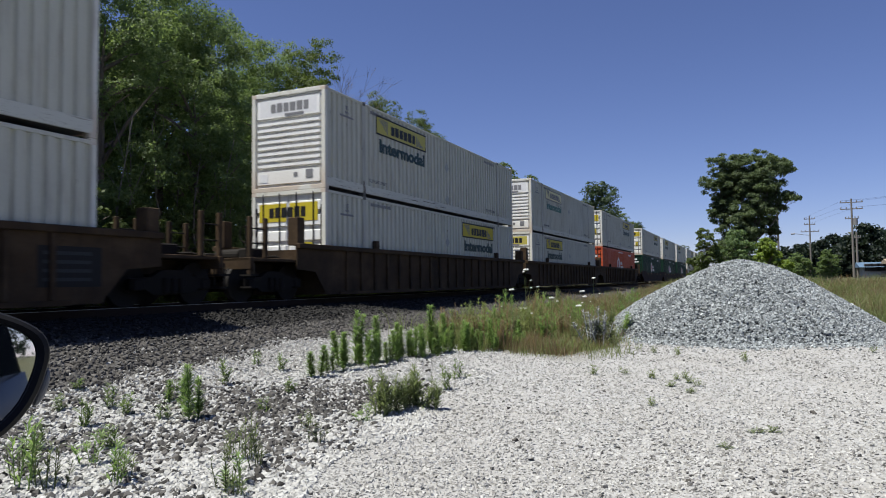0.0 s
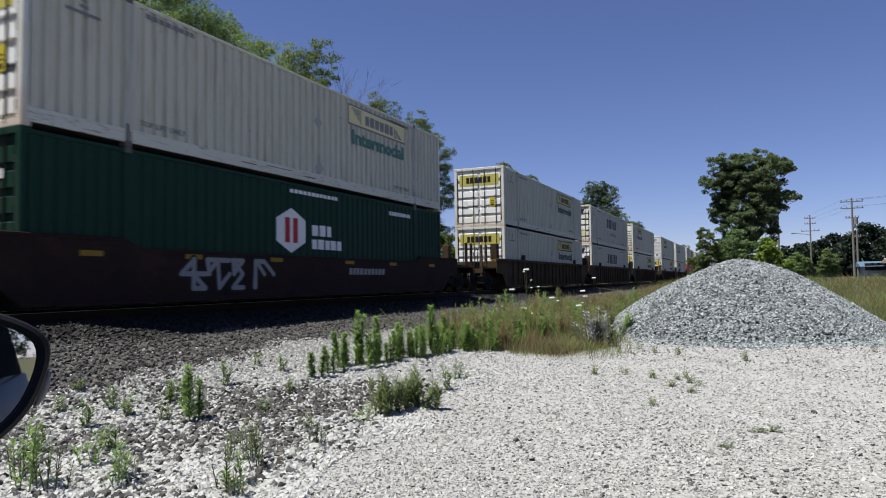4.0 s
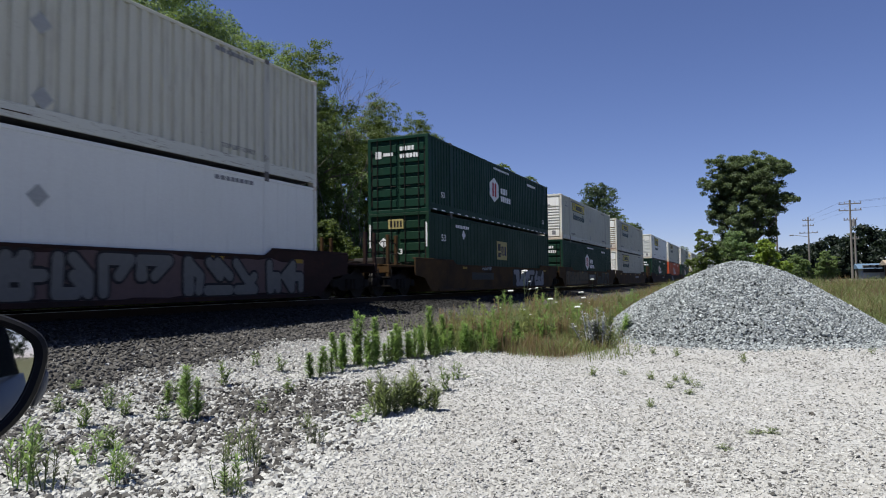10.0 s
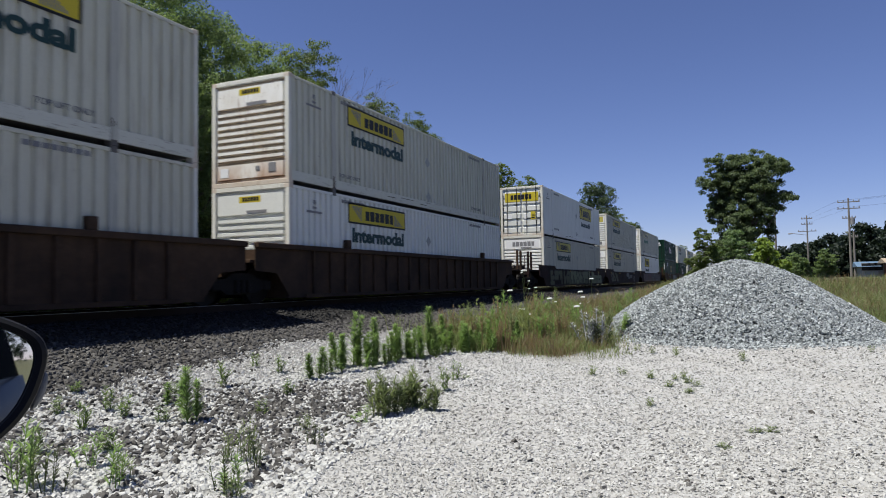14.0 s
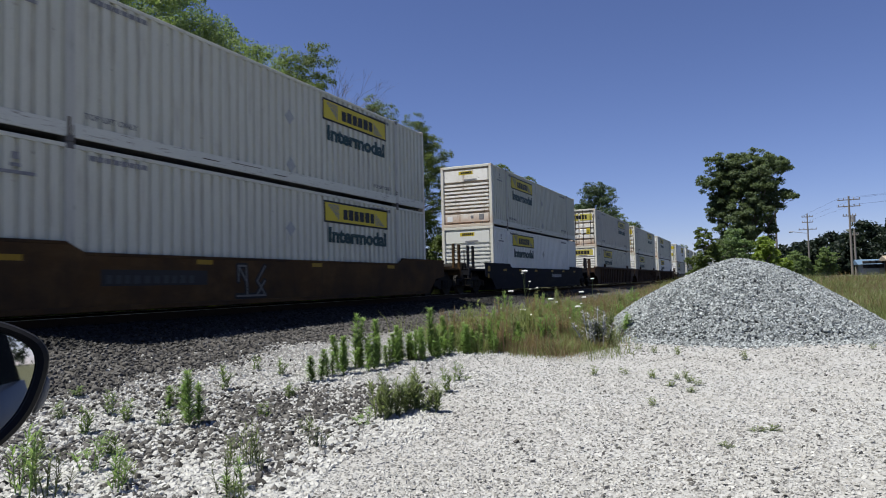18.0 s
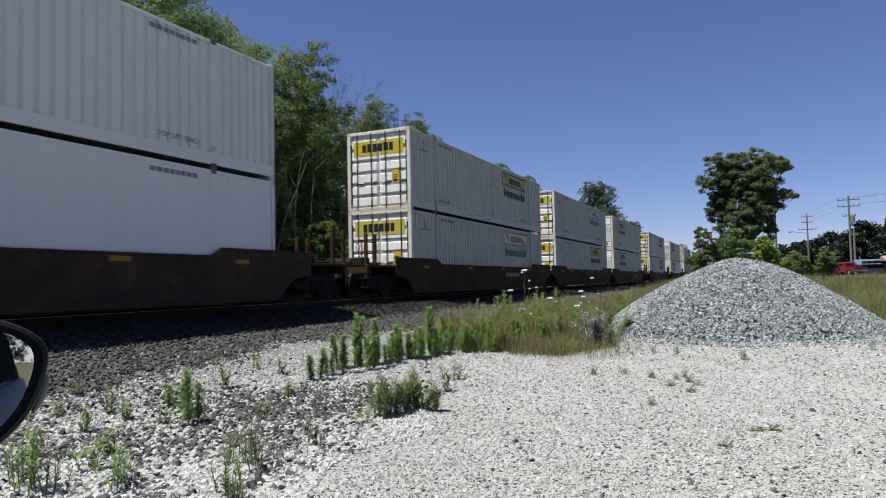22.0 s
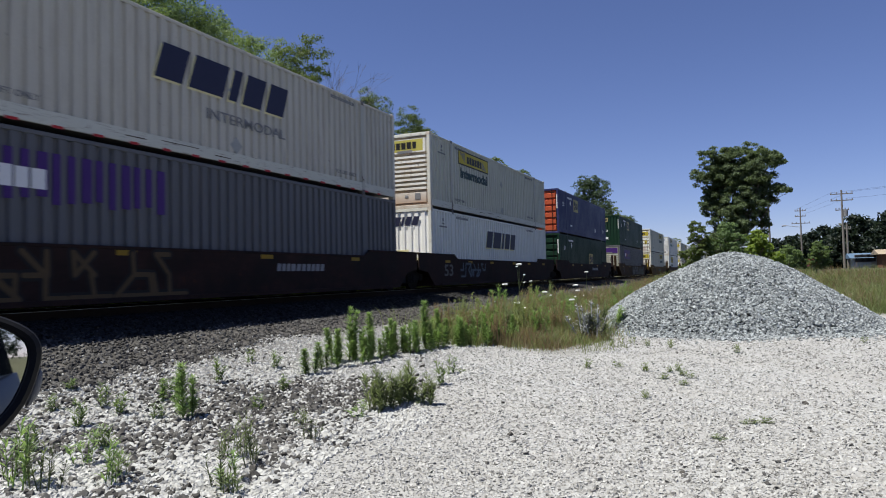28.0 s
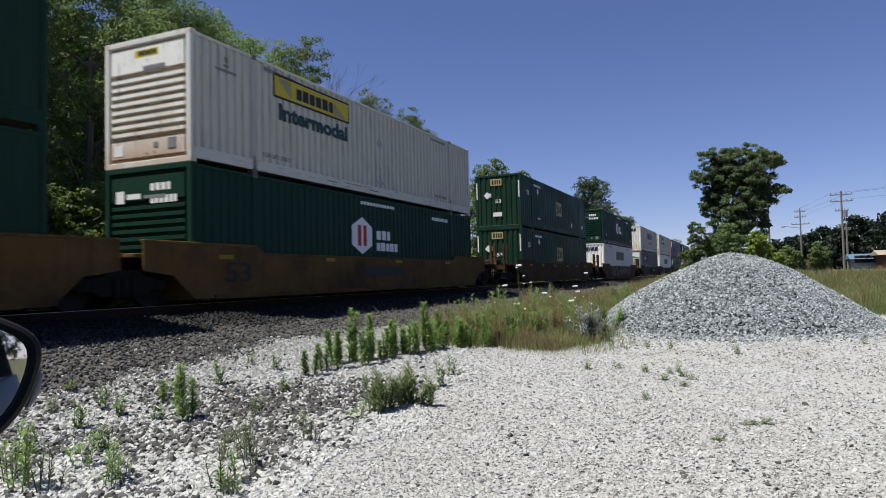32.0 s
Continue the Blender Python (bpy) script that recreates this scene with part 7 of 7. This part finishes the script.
# ---- the parked car in whose window the camera stands ----
def parked_car():
    paint = Nodes("dark_car_paint")
    co = paint.coords(shift=False)
    paint.bump(paint.noise(co, 90.0, 2), 0.02, 0.001)
    paint = paint.finish((0.008, 0.010, 0.016), 0.4, 0.0, 0.06)
    win = Nodes("dark_window_glass")
    glass = win.finish((0.008, 0.010, 0.012), 0.3, 0.0, 0.0)
    rubber = plain("black_rubber", (0.02, 0.02, 0.02), 0.8)
    tex = Nodes("black_textured_plastic")
    tex.bump(tex.noise(tex.coords(shift=False), 400.0, 2), 0.1, 0.0005)
    plastic = tex.finish((0.010, 0.010, 0.011), 0.5, 0.0, 0.12)
    chrome = plain("alloy", (0.5, 0.5, 0.52), 0.25, 0.9, 0.1)
    lamp_red = plain("red_lamp_lens", (0.30, 0.01, 0.01), 0.15)
    car = tagged(new("car"), "dark blue-black parked car with a black door mirror", "car")
    car.matrix_basis = Matrix.Translation((0, 0, 0.02)) @ pose(0, 0, 0, 0, 0, 165)   # local x: forward; local -y: out of the right-hand side

    def hull(sections, mat, name):
        bm = bmesh.new()
        rings = [[bm.verts.new(p) for p in s] for s in sections]
        n = len(rings[0])
        for a, b in zip(rings, rings[1:]):
            for i in range(n):
                bm.faces.new((a[i], a[(i + 1) % n], b[(i + 1) % n], b[i]))
        bm.faces.new(rings[0])
        bm.faces.new(list(reversed(rings[-1])))
        bmesh.ops.recalc_face_normals(bm, faces=bm.faces)
        o = part(name, bm, mat, car)
        for p in o.data.polygons:
            p.use_smooth = True
        return o

    def ring(x, lo, hi, inset, tuck):
        y0, y1 = 0.08 + inset, 1.86 - inset
        return [(x, y0 + tuck, lo), (x, y0, lo + 0.25), (x, y0 + 0.01, hi - 0.15), (x, y0 + 0.05, hi), (x, y1 - 0.05, hi), (x, y1 - 0.01, hi - 0.15), (x, y1, lo + 0.25), (x, y1 - tuck, lo)]
    hull([ring(-3.15, 0.42, 1.02, 0.20, 0.1), ring(-2.95, 0.30, 1.14, 0.10, 0.08), ring(-2.5, 0.24, 1.14, 0.0, 0.08), ring(-1.2, 0.22, 1.08, 0.02, 0.08), ring(0.9, 0.22, 1.02, 0.0, 0.08), ring(1.55, 0.26, 0.88, 0.08, 0.08), ring(1.75, 0.40, 0.74, 0.2, 0.1)], paint, "body")

    def cab(x, hi, inset):
        y0, y1 = 0.15, 1.79
        return [(x, y0, 1.02), (x, y0 + inset * 0.5, (1.02 + hi) / 2), (x, y0 + inset, hi), (x, y1 - inset, hi), (x, y1 - inset * 0.5, (1.02 + hi) / 2), (x, y1, 1.02)]
    hull([cab(-3.02, 1.12, 0.1), cab(-2.75, 1.55, 0.2), cab(-1.6, 1.66, 0.22), cab(-0.55, 1.66, 0.22), cab(-0.40, 1.20, 0.12)], paint, "cabin")
    bm = bmesh.new()
    vs = [bm.verts.new(p) for p in ((-2.45, 0.160, 1.14), (-2.35, 0.235, 1.48), (-1.5, 0.270, 1.57), (-0.72, 0.270, 1.57), (-0.60, 0.160, 1.14))]
    bm.faces.new(vs)
    r = bmesh.ops.extrude_face_region(bm, geom=bm.faces[:])
    for v in r["geom"]:
        if isinstance(v, bmesh.types.BMVert):
            v.co.y -= 0.02
    bmesh.ops.recalc_face_normals(bm, faces=bm.faces)
    part("side_window", bm, glass, car)
    part("door_handle", boxes((-1.05, -0.85, 0.045, 0.075, 0.84, 0.87), bevel=0.008), chrome, car)
    part("sill_trim", boxes((-2.1, 0.8, 0.055, 0.09, 0.30, 0.36), bevel=0.01), plastic, car)
    part("tail_lamp", boxes((-3.12, -2.9, 0.16, 0.30, 0.80, 1.05), bevel=0.03), lamp_red, car)
    for x in (-1.95, 1.15):
        w = part("wheel", tube(tube(bmesh.new(), (x, 0.10, 0.30), (x, 0.30, 0.30), 0.32, sides=28), (x, 0.09, 0.30), (x, 0.10, 0.30), 0.29, 0.32, 28), rubber, car)
        part("rim", tube(bmesh.new(), (x, 0.082, 0.30), (x, 0.10, 0.30), 0.20, 0.21, 20), chrome, w)
    return car, plastic, chrome


CAR, PLASTIC, CHROME = parked_car()


def door_mirror():
    """Mirror: the glass leans back towards the window; its outline is rounded at the outer end."""
    n = Vector((0.8862, -0.4633, 0.044)).normalized()
    up = (Vector((0, 0, 1)) - n * n.z).normalized()
    right = up.cross(n).normalized()
    mid = Vector((0, 0, 1.3)) + Vector(MIRROR_AT)
    frame_ = Matrix((right, up, n)).transposed().to_4x4()
    frame_.translation = mid
    inv = CAR.matrix_basis.inverted() @ frame_

    def outline(grow):
        pts = [(-0.13, 0.066), (-0.02, 0.056), (0.024, 0.043), (0.052, 0.028), (0.0625, 0.012), (0.061, -0.010), (0.050, -0.040), (0.030, -0.064), (0.002, -0.082), (-0.03, -0.095), (-0.10, -0.100), (-0.14, -0.09), (-0.15, 0.0), (-0.145, 0.045)]
        fine = []
        for i in range(len(pts)):                       # rounded through its corners
            a, b, c_, d = (Vector(pts[(i + k) % len(pts)]) for k in (-1, 0, 1, 2))
            for t in (0.0, 0.34, 0.67):
                fine.append(0.5 * (2 * b + (c_ - a) * t + (2 * a - 5 * b + 4 * c_ - d) * t * t + (3 * b - a - 3 * c_ + d) * t ** 3))
        pts = fine
        c = Vector((-0.045, -0.012))
        return [c + (Vector(p) - c) * (1 - grow / (Vector(p) - c).length) for p in pts]

    def solid(rings, mat, name, lab):
        bm = bmesh.new()
        loops = [[bm.verts.new((p.x, p.y, z)) for p in outline(g)] for g, z in rings]
        k = len(loops[0])
        for a, b in zip(loops, loops[1:]):
            for i in range(k):
                bm.faces.new((a[i], a[(i + 1) % k], b[(i + 1) % k], b[i]))
        bm.faces.new(loops[-1])
        bm.faces.new(list(reversed(loops[0])))
        bmesh.ops.recalc_face_normals(bm, faces=bm.faces)
        bmesh.ops.transform(bm, matrix=inv, verts=bm.verts)
        return part(name, bm, mat, CAR, lab)
    shell = solid(((0.05, -0.075), (0.02, -0.06), (0.004, -0.03), (0.0, -0.005), (0.002, 0.004), (0.006, 0.007), (0.011, 0.005), (0.0125, -0.004)), PLASTIC, "mirror_housing", "black plastic mirror housing")
    silver = Nodes("mirror_silver").finish((0.86, 0.87, 0.9), 0.02, 1.0)
    solid(((0.0125, -0.003), (0.0125, 0.0005)), silver, "mirror_glass", "silvered mirror glass")
    bm = bmesh.new()
    bmesh.ops.create_uvsphere(bm, u_segments=12, v_segments=8, radius=1.0, matrix=inv @ Matrix.Translation((0.058, -0.028, -0.022)) @ pose(0, 0, 0, 0, 0, -18) @ Matrix.Diagonal((0.006, 0.018, 0.010, 1)))
    part("turn_lamp", bm, GREY_PAINT, CAR)
    arm = boxes((-0.22, -0.12, -0.06, 0.0, -0.06, -0.02), bevel=0.012)
    bmesh.ops.transform(arm, matrix=inv, verts=arm.verts)
    part("mirror_arm", arm, PLASTIC, CAR)


MIRROR_AT = (-0.617, 0.361, -0.066)
door_mirror()


# ---- what moves ----
def motions():
    beat = (-4, 0, 8, 16, 24, 32, 36)
    for ob, y, z in TRAIN:
        walk(ob, [(t, pose(TRACK_X, y + SPEED * t, z)) for t in beat])
    turn = -math.degrees(SPEED / 0.457)
    for wheel, k, y in SPIN:                    # the wheels roll while their car passes near
        t0 = max(0.0, min(30.0, (2.0 - y) / SPEED))
        t0 = round(t0 * FPS) / FPS
        t1 = min(32.0, t0 + 1.8)
        n = round((t1 - t0) * FPS)
        rows = [(t0 + i / FPS, pose(0, k, 0.457, turn * i / FPS)) for i in range(n + 1)]
        walk(wheel, ([(0, rows[0][1])] if t0 > 0 else []) + rows + ([(32, rows[-1][1])] if t1 < 32 else []))

    road = ((0, 120, 97, 180), (14, 50, 98, 180), (18, 24.5, 99, 180), (19.5, 19.0, 99.5, 180), (20, 17.4, 99.6, 179), (20.5, 16.2, 99.8, 176), (21, 15.1, 100.4, 168), (21.5, 13.6, 102.4, 150),
            (22, 12.0, 106, 122), (22.5, 11.7, 111.5, 100), (23, 11.6, 117, 92), (24, 11.5, 127, 90), (25.5, 11.6, 134, 90), (27, 11.6, 136, 90), (32, 11.6, 136, 90))
    walk(PICKUP, [(t, pose(x, y, float(height(x, y)), 0, 0, a)) for t, x, y, a in road])


motions()
